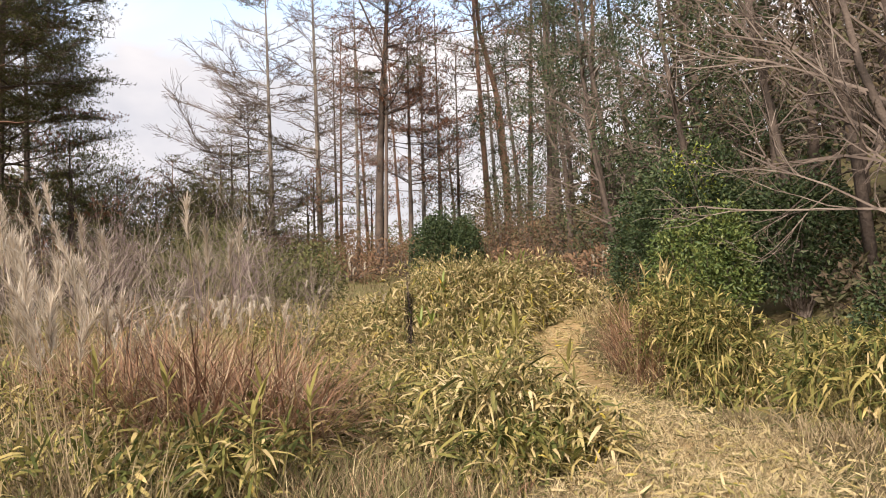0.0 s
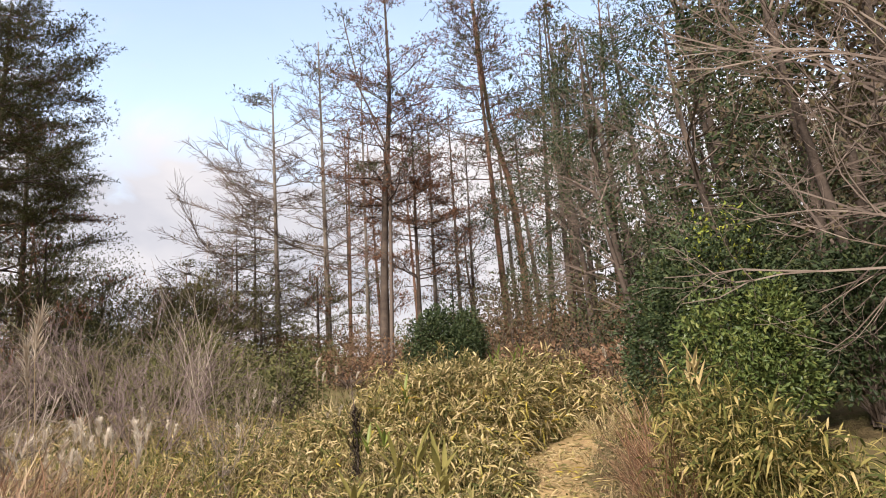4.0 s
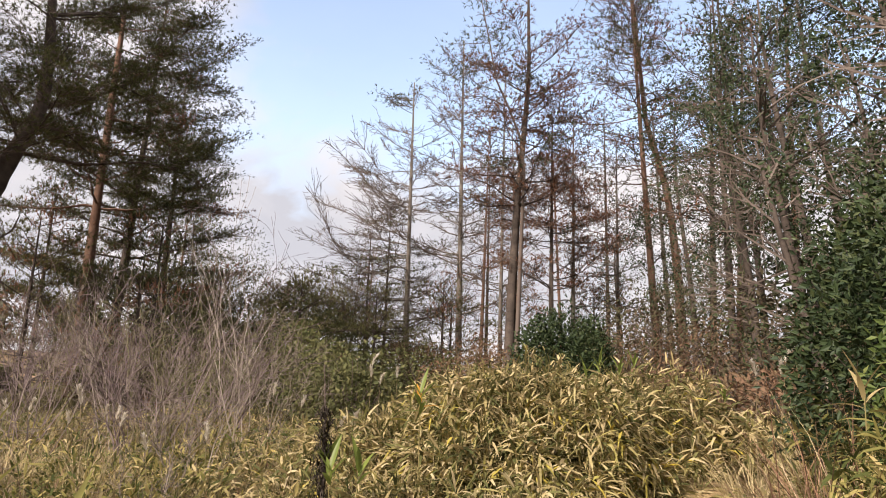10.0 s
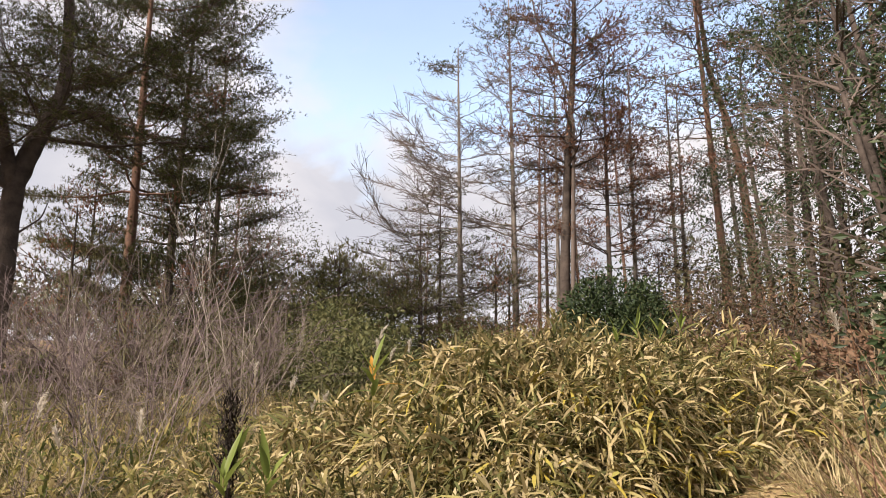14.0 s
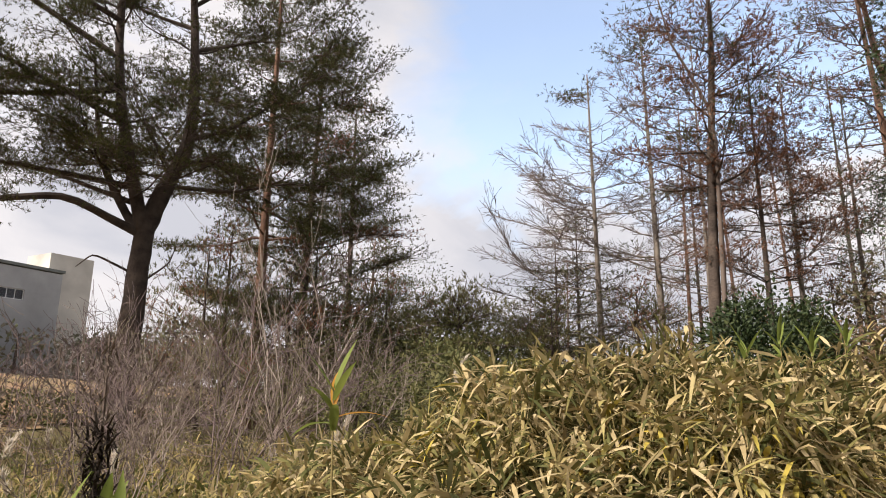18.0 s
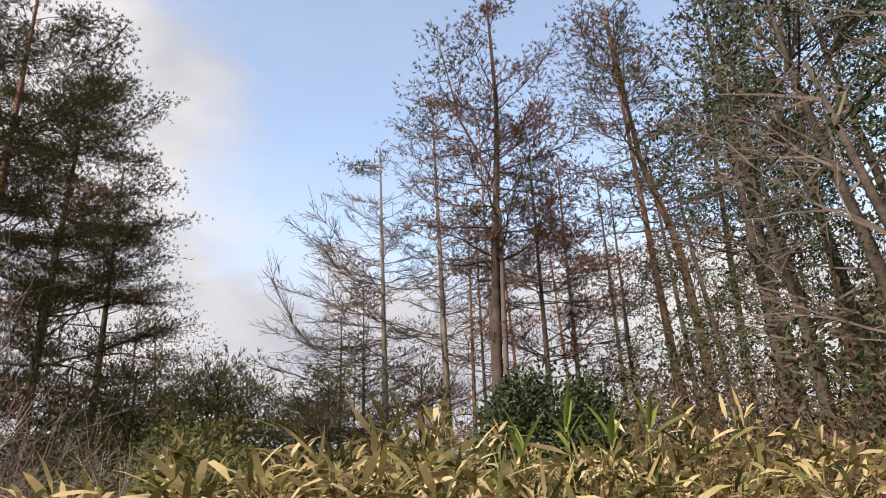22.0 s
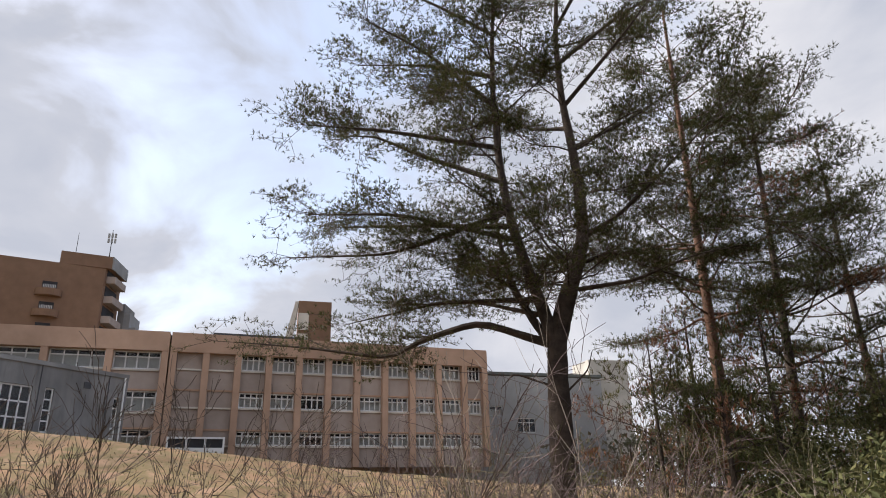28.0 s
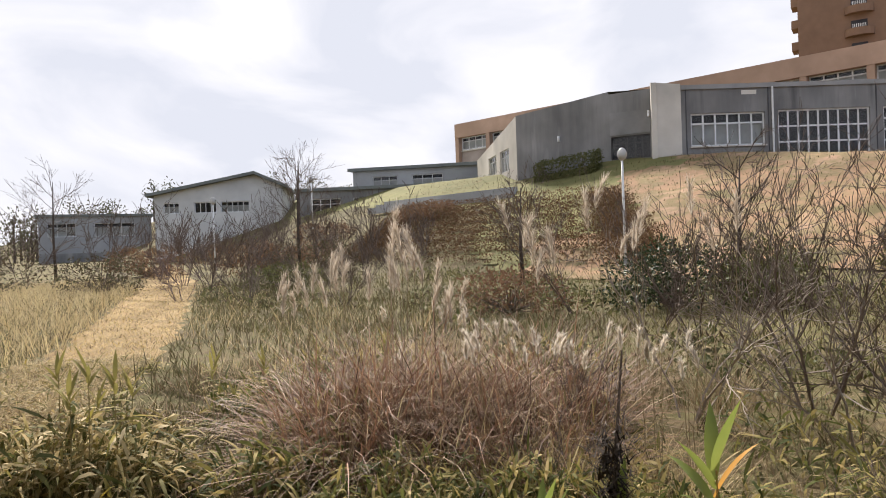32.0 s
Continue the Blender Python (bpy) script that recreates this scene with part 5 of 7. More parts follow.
# ---- trees ----
# the big forked pine west of the path, and its neighbours
def grown_pine(x, y, label, turn, stems, limbs, crown_at, n_extra, bark=None, twig=0.011, clump=(0.25, 0.06), density=1.0, name="pine_tree", group="pine trees"):
    """A pine from its main stems and limbs, each a bent line of (across, away, up) round its foot. Side branches fan from the
    limbs, and flat clumps of needle tufts sit on their ends. crown_at: the height from which limbs carry needles."""
    at = on_ground(x, y, 0.15)
    ob = thing(name, label, "tree", at, group, turn=turn)
    tm, nm = Mesh(), Mesh()

    def along(pts, rad):
        p = np.array(pts, float)
        k = np.linspace(0, 1, len(p))
        t = np.linspace(0, 1, 4 * len(p))
        q = np.stack([np.interp(t, k, p[:, c]) for c in range(3)], 1)
        soft = q.copy()
        soft[1:-1] = (q[:-2] + 2 * q[1:-1] + q[2:]) / 4
        return soft, np.interp(t, [0, 1], rad)

    bearing = [(np.array(p, float), 0.0) for p in limbs]
    for pts, rad in stems:
        q, r = along(pts, rad)
        part("trunk", tube(Mesh(), q, r, 11, rough=0.05), bark or M_BARK, ob, smooth=True)
        for _ in range(n_extra):
            i = RNG.integers(len(q) // 3, len(q) - 1)
            if q[i][2] < crown_at:
                continue
            a, ln = RNG.uniform(0, 6.28), RNG.uniform(2.0, 4.6) * (1.1 - 0.6 * q[i][2] / q[-1][2])
            w = np.array([math.cos(a), math.sin(a), RNG.uniform(0.0, 0.5)])
            line = [q[i]]
            for _ in range(5):
                w = unit(w + RNG.normal(0, 0.16, 3) + [0, 0, 0.04])
                line.append(line[-1] + w * ln / 5)
            bearing.append((np.array(line), 0.03))
    for line, thin in bearing:
        ln = float(np.sum(np.linalg.norm(np.diff(line, axis=0), axis=1)))
        q, r = along(line, ((thin or 0.02 + 0.011 * ln), 0.012))
        part("limb", tube(Mesh(), q, r, 6, cap=False, rough=0.06), bark or M_BARK, ob)
        if line[-1][2] < crown_at - 1.2 or ln < 1.4:
            continue
        n = max(3, int(ln * 3.4 * density))
        u = RNG.uniform(0.28, 1.0, n) * (len(q) - 1)
        j = np.minimum(u.astype(int), len(q) - 2)
        pos = q[j] + (q[j + 1] - q[j]) * (u - j)[:, None]
        wd = unit(q[j + 1] - q[j])
        sg = np.where(RNG.random(n) < 0.5, 1, -1)[:, None]
        td = unit(wd * RNG.uniform(0.3, 1.0, (n, 1)) + unit(np.cross(wd, [0, 0, 1.0])) * sg * RNG.uniform(0.4, 1.0, (n, 1)) + RNG.normal(0, 0.14, (n, 3)) + [0, 0, 0.1])
        tips = []
        out = sticks(pos, td, RNG.uniform(0.5, 1.3, n), np.full(n, twig), 2, 0.5, (4,), 2, 0.16, 0.05, tips)
        for aa, bb, ra, rb in out:
            cones(tm, aa, bb, np.maximum(ra, twig * 0.7), np.maximum(rb, twig * 0.5), 3)
        tp, tw = tips[0]
        heart = np.hypot(tp[:, 0] + 0.4, tp[:, 1])
        live = ((tp[:, 2] > crown_at - 0.5) | (np.abs(tp[:, 0]) > 3.5)) & (heart > 0.7 + 1.3 * RNG.random(len(tp)) * (tp[:, 2] < 12))
        tp, tw = tp[live], tw[live]
        if len(tp):
            per = 10
            c = np.repeat(tp, per, 0) + RNG.normal(0, 1, (len(tp) * per, 3)) * [clump[0], clump[0], clump[1]] * 0.8
            cones(tm, np.repeat(tp, per, 0)[::2], c[::2], twig * 0.5, twig * 0.35, 3)
            tufts(nm, c, np.repeat(tw, per, 0) + [0, 0, 0.5], 8, 0.125, 0.021, 1.1)
    part("twig_work", tm, M_TWIG_DARK, ob, kind="stuff")
    part("crown", nm, M_NEEDLE, ob, "dark green needle clusters", kind="stuff")
    return ob


# the forked pine: a leaning foot, a fork at four metres, a long arching limb over the lawn
grown_pine(-14.9, 20.2, "tall dark pine with a forked trunk and wide spreading limbs", 69.3, [
    ([(-0.5, 0, 0), (-0.4, 0, 2.0), (-0.35, 0, 4.2), (-0.3, 0, 5.7), (0.12, 0, 7.0), (0.3, 0, 7.5), (0.66, 0, 8.5), (0.68, 0.1, 10.3), (0.57, 0.2, 11.8), (0.4, 0.2, 13.5), (0.4, 0.3, 15.5), (0.7, 0.3, 18.6)], (0.34, 0.05)),
    ([(-0.32, 0, 5.6), (-0.65, -0.1, 6.7), (-1.33, -0.3, 9.2), (-1.56, -0.3, 11.1), (-1.64, -0.3, 14.0), (-1.4, -0.2, 18.0)], (0.2, 0.045)),
    ([(-0.4, 0, 5.6), (-0.74, 0.2, 6.1), (-1.42, 0.4, 7.4), (-1.72, 0.6, 8.8), (-2.0, 0.8, 11.0)], (0.15, 0.03)),
], [
    [(-0.4, 0, 5.6), (-2.3, -0.3, 6.3), (-3.8, -0.4, 5.9), (-4.8, -0.5, 5.4), (-7.0, -0.6, 5.8), (-9.2, -0.6, 6.1)],
    [(-1.3, -0.3, 9.5), (-3.4, -0.8, 8.6), (-4.8, -1.0, 8.2), (-7.8, -1.2, 8.3)],
    [(-1.5, -0.3, 10.4), (-4.0, 0.4, 11.9), (-5.6, 0.8, 13.0), (-6.9, 1.0, 13.3)],
    [(-1.55, -0.3, 12.9), (-3.6, -0.9, 14.8), (-5.6, -1.2, 16.2)], [(-1.4, -0.3, 9.0), (-4.6, 0.9, 9.8), (-7.4, 1.4, 10.2)], [(-1.5, -0.3, 11.5), (-4.8, -1.6, 11.8), (-6.9, -2.4, 11.8)], [(-1.6, -0.3, 14.0), (-4.0, 0.6, 15.4), (-6.3, 1.0, 16.0)], [(-0.6, 0.1, 6.9), (-3.6, 1.0, 7.3), (-6.6, 1.6, 7.0)], [(-1.3, -0.3, 8.6), (-4.2, -1.4, 9.2), (-6.8, -2.0, 9.2)],
    [(0.25, 0, 7.5), (-0.47, 0.2, 8.7), (-0.97, 0.3, 9.8)], [(0.7, 0, 8.6), (1.74, -0.3, 9.1), (3.1, -0.5, 10.3), (5.0, -0.8, 12.0)],
    [(0.5, 0, 7.8), (1.35, 0.2, 8.2), (2.3, 0.3, 7.7), (3.4, 0.5, 7.3)], [(0.4, 0, 7.1), (1.8, -0.4, 7.1), (3.4, -0.7, 7.6), (4.6, -0.9, 7.7)], [(0.4, 0.2, 14.5), (2.6, 0.6, 16.4), (5.0, 0.8, 17.6)], [(-1.5, -0.3, 15.5), (-3.4, 0.2, 17.4), (-5.0, 0.4, 18.6)], [(0.5, 0.3, 16.0), (2.0, -0.6, 18.0), (3.4, -1.0, 19.2)],
    [(-0.1, 0.1, 4.4), (0.45, 0.1, 4.9), (0.6, 0.15, 5.4)], [(-0.45, 0, 4.5), (-1.48, -0.1, 4.9), (-1.85, -0.1, 4.5)], [(-0.5, 0, 6.4), (-2.6, 1.6, 7.4), (-5.6, 2.4, 7.7)],
    [(0.6, 0.2, 11.5), (2.6, 1.0, 12.8), (4.4, 1.5, 14.2)], [(0.5, 0.2, 13.0), (2.4, -0.8, 14.6), (3.8, -1.2, 16.2)], [(0.5, 0.2, 12.2), (-0.6, 2.2, 13.4), (-1.6, 3.6, 14.8)],
], 6.3, 24, density=1.2)
pine(-17.07, 25.75, 19.0, 0.24, "red-barked pine with a dense upper crown", (0.36, 0.98), 4.9, 48, bark=M_BARK_RED, lean=(0.0, 0.1), pads=24, per_pad=12, needles=9, needle=0.15, nwidth=0.020, twig=0.012, pad=(0.3, 0.05), whorls=14)
pine(-19.35, 29.8, 17.6, 0.24, "pine with flat layered branches down to the shrubs", (0.10, 0.98), 5.1, 62, start_len=0.95, lean=(0.4, 0.4), brown=0.14, pads=26, per_pad=12, needles=9, needle=0.16, nwidth=0.021, twig=0.012, pad=(0.34, 0.04), whorls=17)
pine(-20.9, 34.5, 15.5, 0.22, "pine with flat layered branches down to the shrubs", (0.12, 0.98), 4.8, 46, start_len=0.95, brown=0.1, pads=8, per_pad=8, twig=0.013, pad=(0.42, 0.08), nwidth=0.03)
pine(-13.3, 24.8, 6.0, 0.13, "young pine with brownish lower branches", (0.08, 1.0), 2.8, 30, brown=0.35, start_len=0.9, pads=9, per_pad=8, twig=0.01)
pine(-12.0, 22.6, 4.6, 0.11, "young green pine under the forked one", (0.1, 1.0), 2.4, 26, brown=0.1, start_len=0.95, pads=9, per_pad=8, twig=0.01)
YOUNG = "young green conifer among the shrubs before the pines"
for x, y, h, rr, b in ((-8.4, 24.6, 4.2, 2.0, 0.1), (-10.6, 27.5, 4.4, 2.2, 0.15), (-7.2, 28.5, 4.0, 2.1, 0.1), (-13.0, 27.2, 5.0, 2.4, 0.25), (-6.0, 34.0, 5.0, 2.4, 0.3), (-11.8, 36.5, 5.0, 2.6, 0.1), (-14.8, 36.0, 5.5, 2.6, 0.2), (-17.0, 22.5, 6.0, 2.6, 0.2), (-15.8, 27.6, 5.5, 2.6, 0.3), (-19.5, 25.5, 7.5, 3.0, 0.3), (-8.0, 44.0, 6.0, 2.8, 0.2), (-3.5, 40.0, 5.0, 2.6, 0.5), (0.5, 37.0, 5.0, 2.4, 0.5)):
    pine(*site(x, y), h, 0.05 + 0.01 * h, YOUNG, (0.06, 1.0), rr, 30, brown=b, start_len=0.98, pads=9, per_pad=8, twig=0.011, needles=8, nwidth=0.027, leaf_mat=M_NEEDLE_YOUNG, name="young_conifer", group="young conifers")

# tall thin pines ahead
SP = "tall thin pine with bare drooping branches"
pine(-10.05, 39.9, 17.0, 0.19, SP, (0.16, 0.99), 5.9, 66, foliage=0.03, bark=M_BARK_GREY, bare=16, lean=(-0.25, 0), droop=0.12, twig=0.014, side=(2.9, 0.4), skew=(2.95, 0.22), spots=(0.15, 0.9))
pine(-7.55, 41.0, 19.5, 0.20, SP, (0.2, 0.99), 4.8, 60, foliage=0.04, bark=M_BARK_GREY, bare=15, lean=(-0.3, 0), droop=0.08, twig=0.014, spots=(0.86,))
pine(-6.3, 40.5, 14, 0.12, SP, (0.25, 0.99), 3.2, 36, foliage=0.05, bark=M_BARK_RED, bare=10, lean=(0.2, 0), droop=0.05, twig=0.012)
pine(-5.2, 40.0, 17, 0.13, SP, (0.25, 0.99), 3.4, 42, foliage=0.06, bark=M_BARK_GREY, bare=11, droop=0.05, twig=0.012)
pine(-3.15, 31.8, 17.5, 0.23, "dark-trunked pine with a forked top and withered twigs", (0.42, 0.99), 3.2, 44, foliage=0.6, brown=0.82, bare=11, twig=0.012, pads=16, per_pad=11, needle=0.17, nwidth=0.024, pad=(0.28, 0.07), trunk_pts=[(0, 0, 0), (0.1, 0, 4), (0.28, 0, 8), (0.5, 0, 10.5), (0.65, 0, 13), (0.55, 0, 17.5)], spots=(0.33, 0.95))
pine(-3.05, 31.7, 16.5, 0.11, "thin black side stem of the dark pine", (0.62, 0.99), 2.4, 18, foliage=0.5, bare=7, twig=0.012, bark=M_TWIG_DARK, trunk_pts=[(0.2, 0, 0), (0.45, 0, 9.6), (-0.1, 0, 11.2), (-0.7, 0, 12.4), (-1.1, 0, 14.5), (-1.5, 0, 16.5)])
pine(-12.6, 40.5, 9.0, 0.12, "small layered pine with thin green foliage", (0.12, 0.98), 4.2, 46, foliage=0.55, bare=7, start_len=0.95, twig=0.012, pads=9, per_pad=9, needle=0.17, nwidth=0.026, pad=(0.32, 0.045), whorls=12)
pine(-11.9, 41.5, 10.5, 0.12, "small layered pine with thin green foliage", (0.12, 0.98), 4.0, 46, foliage=0.5, bare=7, start_len=0.95, twig=0.012, pads=9, per_pad=9, needle=0.17, nwidth=0.026, pad=(0.32, 0.045), whorls=12)
pine(-1.75, 33.2, 11.5, 0.14, "withered brown pine beside the dark trunk", (0.35, 0.99), 3.0, 42, foliage=0.85, brown=0.94, bare=7, twig=0.012, pads=16, per_pad=11, needle=0.17, nwidth=0.024, pad=(0.28, 0.07))
pine(-1.3, 37.0, 13.0, 0.14, SP, (0.3, 0.99), 3.0, 36, foliage=0.4, brown=0.6, bark=M_BARK_GREY, bare=10, twig=0.013)
pine(0.55, 38.5, 12.5, 0.12, SP, (0.3, 0.99), 2.8, 34, foliage=0.12, brown=0.3, bark=M_BARK_GREY, bare=10, twig=0.013)
pine(2.3, 38.0, 20, 0.21, "tall red-barked pine on the rise", (0.45, 0.99), 3.8, 42, foliage=0.6, brown=0.45, bark=M_BARK_RED, bare=10, lean=(-1.0, 0), twig=0.014)
pine(3.3, 38.6, 21, 0.26, "tall leaning red-barked pine on the rise", (0.5, 0.99), 4.2, 44, foliage=0.7, brown=0.35, bark=M_BARK_RED, bare=10, twig=0.015, trunk_pts=[(0, 0, 0), (-0.1, 0, 5), (-0.4, 0, 9), (-1.4, 0, 13), (-2.0, 0, 21)])
pine(3.0, 41.5, 15, 0.17, "leaning bare trunk among the pines", (0.6, 0.99), 2.4, 20, foliage=0.2, bark=M_BARK_GREY, lean=(-0.8, 0), bare=7, twig=0.014)
for i, (x, y, h, r, f, b) in enumerate(((-4.2, 46, 16, 0.13, 0.15, 0.2), (-6.6, 48, 17, 0.13, 0.2, 0.1), (-15.5, 50, 10, 0.12, 0.6, 0.1), (-18.5, 54, 9, 0.13, 0.6, 0.1), (-22, 58, 9, 0.13, 0.7, 0.1), (1.0, 52, 19, 0.17, 0.6, 0.2), (-2.2, 54, 18, 0.15, 0.25, 0.2), (6.0, 40, 20, 0.22, 0.7, 0.25), (7.8, 44, 21, 0.24, 0.8, 0.15), (6.6, 33, 18, 0.20, 0.8, 0.2), (9.2, 37, 19, 0.22, 0.6, 0.15), (5.2, 28, 15, 0.16, 0.7, 0.35), (-24, 40, 10, 0.15, 0.8, 0.1), (-27, 47, 11, 0.15, 0.8, 0.1))):
    pine(*site(x, y), h, r, "slender pine among the trees on the rise", (0.35, 0.99), 3.2, 30, foliage=f, brown=b, bare=6, bark=M_BARK if i % 2 else M_BARK_RED, lean=(RNG.normal(0, 0.6), 0), twig=0.015, nwidth=0.04, needles=6, pads=6)

# evergreen wood on the hillside
for x, y, h, r, n, ln in ((5.6, 20.5, 9.5, 0.14, 5200, (-0.8, 0)), (7.0, 24.5, 12, 0.18, 5200, (-1.2, 0)), (5.4, 25.5, 11, 0.14, 4600, (-0.6, 0)), (8.4, 19.0, 11, 0.18, 5200, (-1.0, 0)), (7.8, 30.0, 14, 0.2, 5200, (-1.0, 0)), (6.2, 15.8, 8.0, 0.13, 4800, (-0.8, -0.2)), (9.0, 14.5, 10, 0.17, 5000, (-1.2, 0)), (4.6, 34.0, 12, 0.15, 4600, (-0.5, 0)), (7.2, 10.5, 8.5, 0.15, 5000, (-1.0, 0)), (10.5, 9.5, 10, 0.18, 4600, (-1, 0)), (9.5, 5.0, 9, 0.16, 4600, (-1, 0)), (8.0, 1.0, 8, 0.15, 4000, (-0.6, 0)), (9.6, 22.5, 13, 0.18, 4200, (-1.2, 0)), (8.6, 27.5, 14, 0.18, 4200, (-1.0, 0)), (11.5, 13.5, 12, 0.18, 4200, (-1, 0)), (6.4, 29.5, 13, 0.15, 4200, (-0.6, 0)), (7.2, 37.5, 15, 0.18, 4000, (-0.6, 0)), (3.4, 37.0, 9, 0.14, 3600, (-0.4, 0)), (5.0, 42.0, 11, 0.15, 3600, (-0.6, 0)), (1.6, 46.0, 9, 0.14, 3200, (0, 0))):
    near = y < 21 and x < 9.5
    x, y = site(x, y)
    if y < 16:
        leafy_tree(x, y, h, r, "tree with withered brownish leaves and many twigs on the hillside", 3.0, n, M_BROWN_LEAF, lean=ln, leaf=(0.10, 0.05), limbs=26)
        continue
    leafy_tree(x, y, h, r, "evergreen tree with dark glossy leaves on the hillside", 2.9, int(n * 1.3) if near else int(n * 0.8), lean=ln, leaf=(0.10, 0.045) if near else (0.12, 0.055), limbs=24)
for x, y, h in ((6.0, 8.2, 5.5), (7.4, 6.0, 6.0), (6.4, 12.6, 6.5), (8.0, 12.0, 7.0), (6.8, 17.5, 7), (5.0, 17.0, 5.5), (7.8, 9.0, 7.5), (6.6, 10.8, 7.0), (9.0, 11.0, 9.0)):
    at = on_ground(*site(x, y))
    tr = thing("bare_tree", "leafless brownish tree on the hillside", "tree", at, "bare hillside trees")
    part("trunk", tube(Mesh(), [(0, 0, -0.1), (-0.3, 0, h * 0.35), (-0.7, 0.1, h * 0.7), (-1.0, 0.1, h)], [0.10, 0.08, 0.05, 0.02], 7, rough=0.04), M_BARK, tr, smooth=True)
    for k in range(9):
        t = RNG.uniform(0.3, 0.95)
        a = RNG.uniform(0, 6.28)
        part("limb", stick_mesh(sticks((-1.0 * t, 0.1 * t, h * t), (math.cos(a) - 0.2, math.sin(a), 0.9), h * 0.3, 0.022, 4, 0.5, (4, 4, 3), 2, 0.2, 0.03), 3, 0.0035), M_TWIG_DARK, tr)
for x, y, h, m in ((11.0, 12.0, 10.0, 0), (13.5, 16.5, 12.0, 1), (12.0, 8.0, 9.5, 0), (15.5, 21.0, 13.0, 0), (12.8, 27.0, 13.0, 1), (17.0, 13.0, 12.0, 1), (16.0, 29.0, 14.0, 0), (14.5, 5.0, 10.0, 1), (10.5, 16.0, 10.0, 0), (9.2, 19.5, 10.5, 1), (11.0, 21.0, 12.0, 0), (19.0, 18.0, 13.0, 0), (18.0, 7.0, 11.0, 0), (13.5, 34.0, 14.0, 1), (10.2, 29.5, 12.0, 0), (9.6, 24.8, 11.5, 0)):
    leafy_tree(x, y, h, 0.18, "dim withered tree in the closed wood up the hill", 3.4, 3400, M_CAMELLIA if m else M_BROWN_LEAF, (0.12, 1.0), lean=(-0.8, 0), leaf=(0.20, 0.11), limbs=20, group="wood up the hill")
# leafless trees by the far lawn
for x, y, h in ((-12.5, -15.5, 5.2), (-5.0, -29.0, 5.6), (-22.0, -34, 6.5), (-15.5, -4.5, 3.6), (-16.5, 3.0, 4.0)):
    at = on_ground(x, y)
    tr = thing("bare_tree", "leafless tree with fine upright twigs by the lawn", "tree", at, "bare lawn trees")
    part("trunk", tube(Mesh(), [(0, 0, -0.1), (0.05, 0, h * 0.4), (0, 0.05, h * 0.95)], [0.09, 0.06, 0.015], 7), M_BARK, tr, smooth=True)
    for k in range(12):
        t = 0.22 + 0.7 * k / 12
        a = k * 2.4
        part("limb", stick_mesh(sticks((0.03, 0.02, h * t), (math.cos(a), math.sin(a), 0.9), h * 0.42 * (1.15 - t * 0.6), 0.022, 3, 0.4, (5, 4), 3, 0.1, 0.06), 3, 0.006), M_TWIG_DARK, tr)


# distant woods round the place
def far_woods(n, dist, spread, arc, label):
    m, t = Mesh(), Mesh()
    for k in range(n):
        a = radians(RNG.uniform(*arc))
        d = dist + RNG.uniform(-spread, spread)
        x, y = -math.sin(a) * d, 8 + math.cos(a) * d
        z = float(height(x, y))
        h, r = RNG.uniform(5, 10), RNG.uniform(2.0, 3.6)
        cones(t, [(x, y, z - 0.3)], [(x, y, z + h * 0.85)], 0.25, 0.05, 5)
        c = 180
        p = rand_dirs(c) * RNG.uniform(0.45, 1.0, (c, 1)) * [r, r, h * 0.42] + [x, y, z + h * 0.58]
        oval_leaves(m, p, rand_dirs(c), RNG.uniform(0.4, 0.9, c), RNG.uniform(0.2, 0.4, c))
    ob = thing("distant_woods", label, "woods", kind="stuff")
    part("foliage", m, M_FAR, ob, kind="stuff")
    part("trunk_work", t, M_BARK, ob, kind="stuff")


far_woods(64, 85, 12, (34, 74), "hazy band of mixed woods beyond the pines")
far_woods(60, 150, 30, (136, 200), "hazy band of woods beyond the houses")
far_woods(70, 42, 9, (-90, -14), "dark wood over the brow of the hill")

# ---- buildings on the rise ----
def wall_panel(a, b, z0, z1, openings, thick=0.3, depth=0.18):
    """A wall from a to b with openings (u0, u1, v0, v1) in metres, going through it. Outside is to the right of a -> b."""
    a, b = np.array(a, float), np.array(b, float)
    ln = np.linalg.norm(b - a)
    e = (b - a) / ln
    n = np.array([e[1], -e[0]])
    us = sorted({0.0, ln, *(u for o in openings for u in o[:2])})
    vs = sorted({0.0, z1 - z0, *(v for o in openings for v in o[2:4])})
    m = Mesh()

    def at(u, v, d):
        p = a + e * u - n * d
        return (p[0], p[1], z0 + v)

    for u0, u1 in zip(us, us[1:]):
        for v0, v1 in zip(vs, vs[1:]):
            um, vm = (u0 + u1) / 2, (v0 + v1) / 2
            if any(o[0] < um < o[1] and o[2] < vm < o[3] for o in openings):
                continue
            for d, order in ((0, (0, 1, 2, 3)), (thick, (3, 2, 1, 0))):
                c = [at(u0, v0, d), at(u1, v0, d), at(u1, v1, d), at(u0, v1, d)]
                m.add([c[i] for i in order], [np.array([[0, 1, 2, 3]])])
    rims = [(o[0], o[1], o[2], o[3]) for o in openings] + [(0, ln, 0, z1 - z0)]
    for u0, u1, v0, v1 in rims:
        c = [(u0, v0), (u1, v0), (u1, v1), (u0, v1)]
        for i in range(4):
            (p, q), (r, s) = c[i], c[(i + 1) % 4]
            m.add([at(p, q, 0), at(r, s, 0), at(r, s, thick), at(p, q, thick)], [np.array([[0, 1, 2, 3]])])
    return m, at


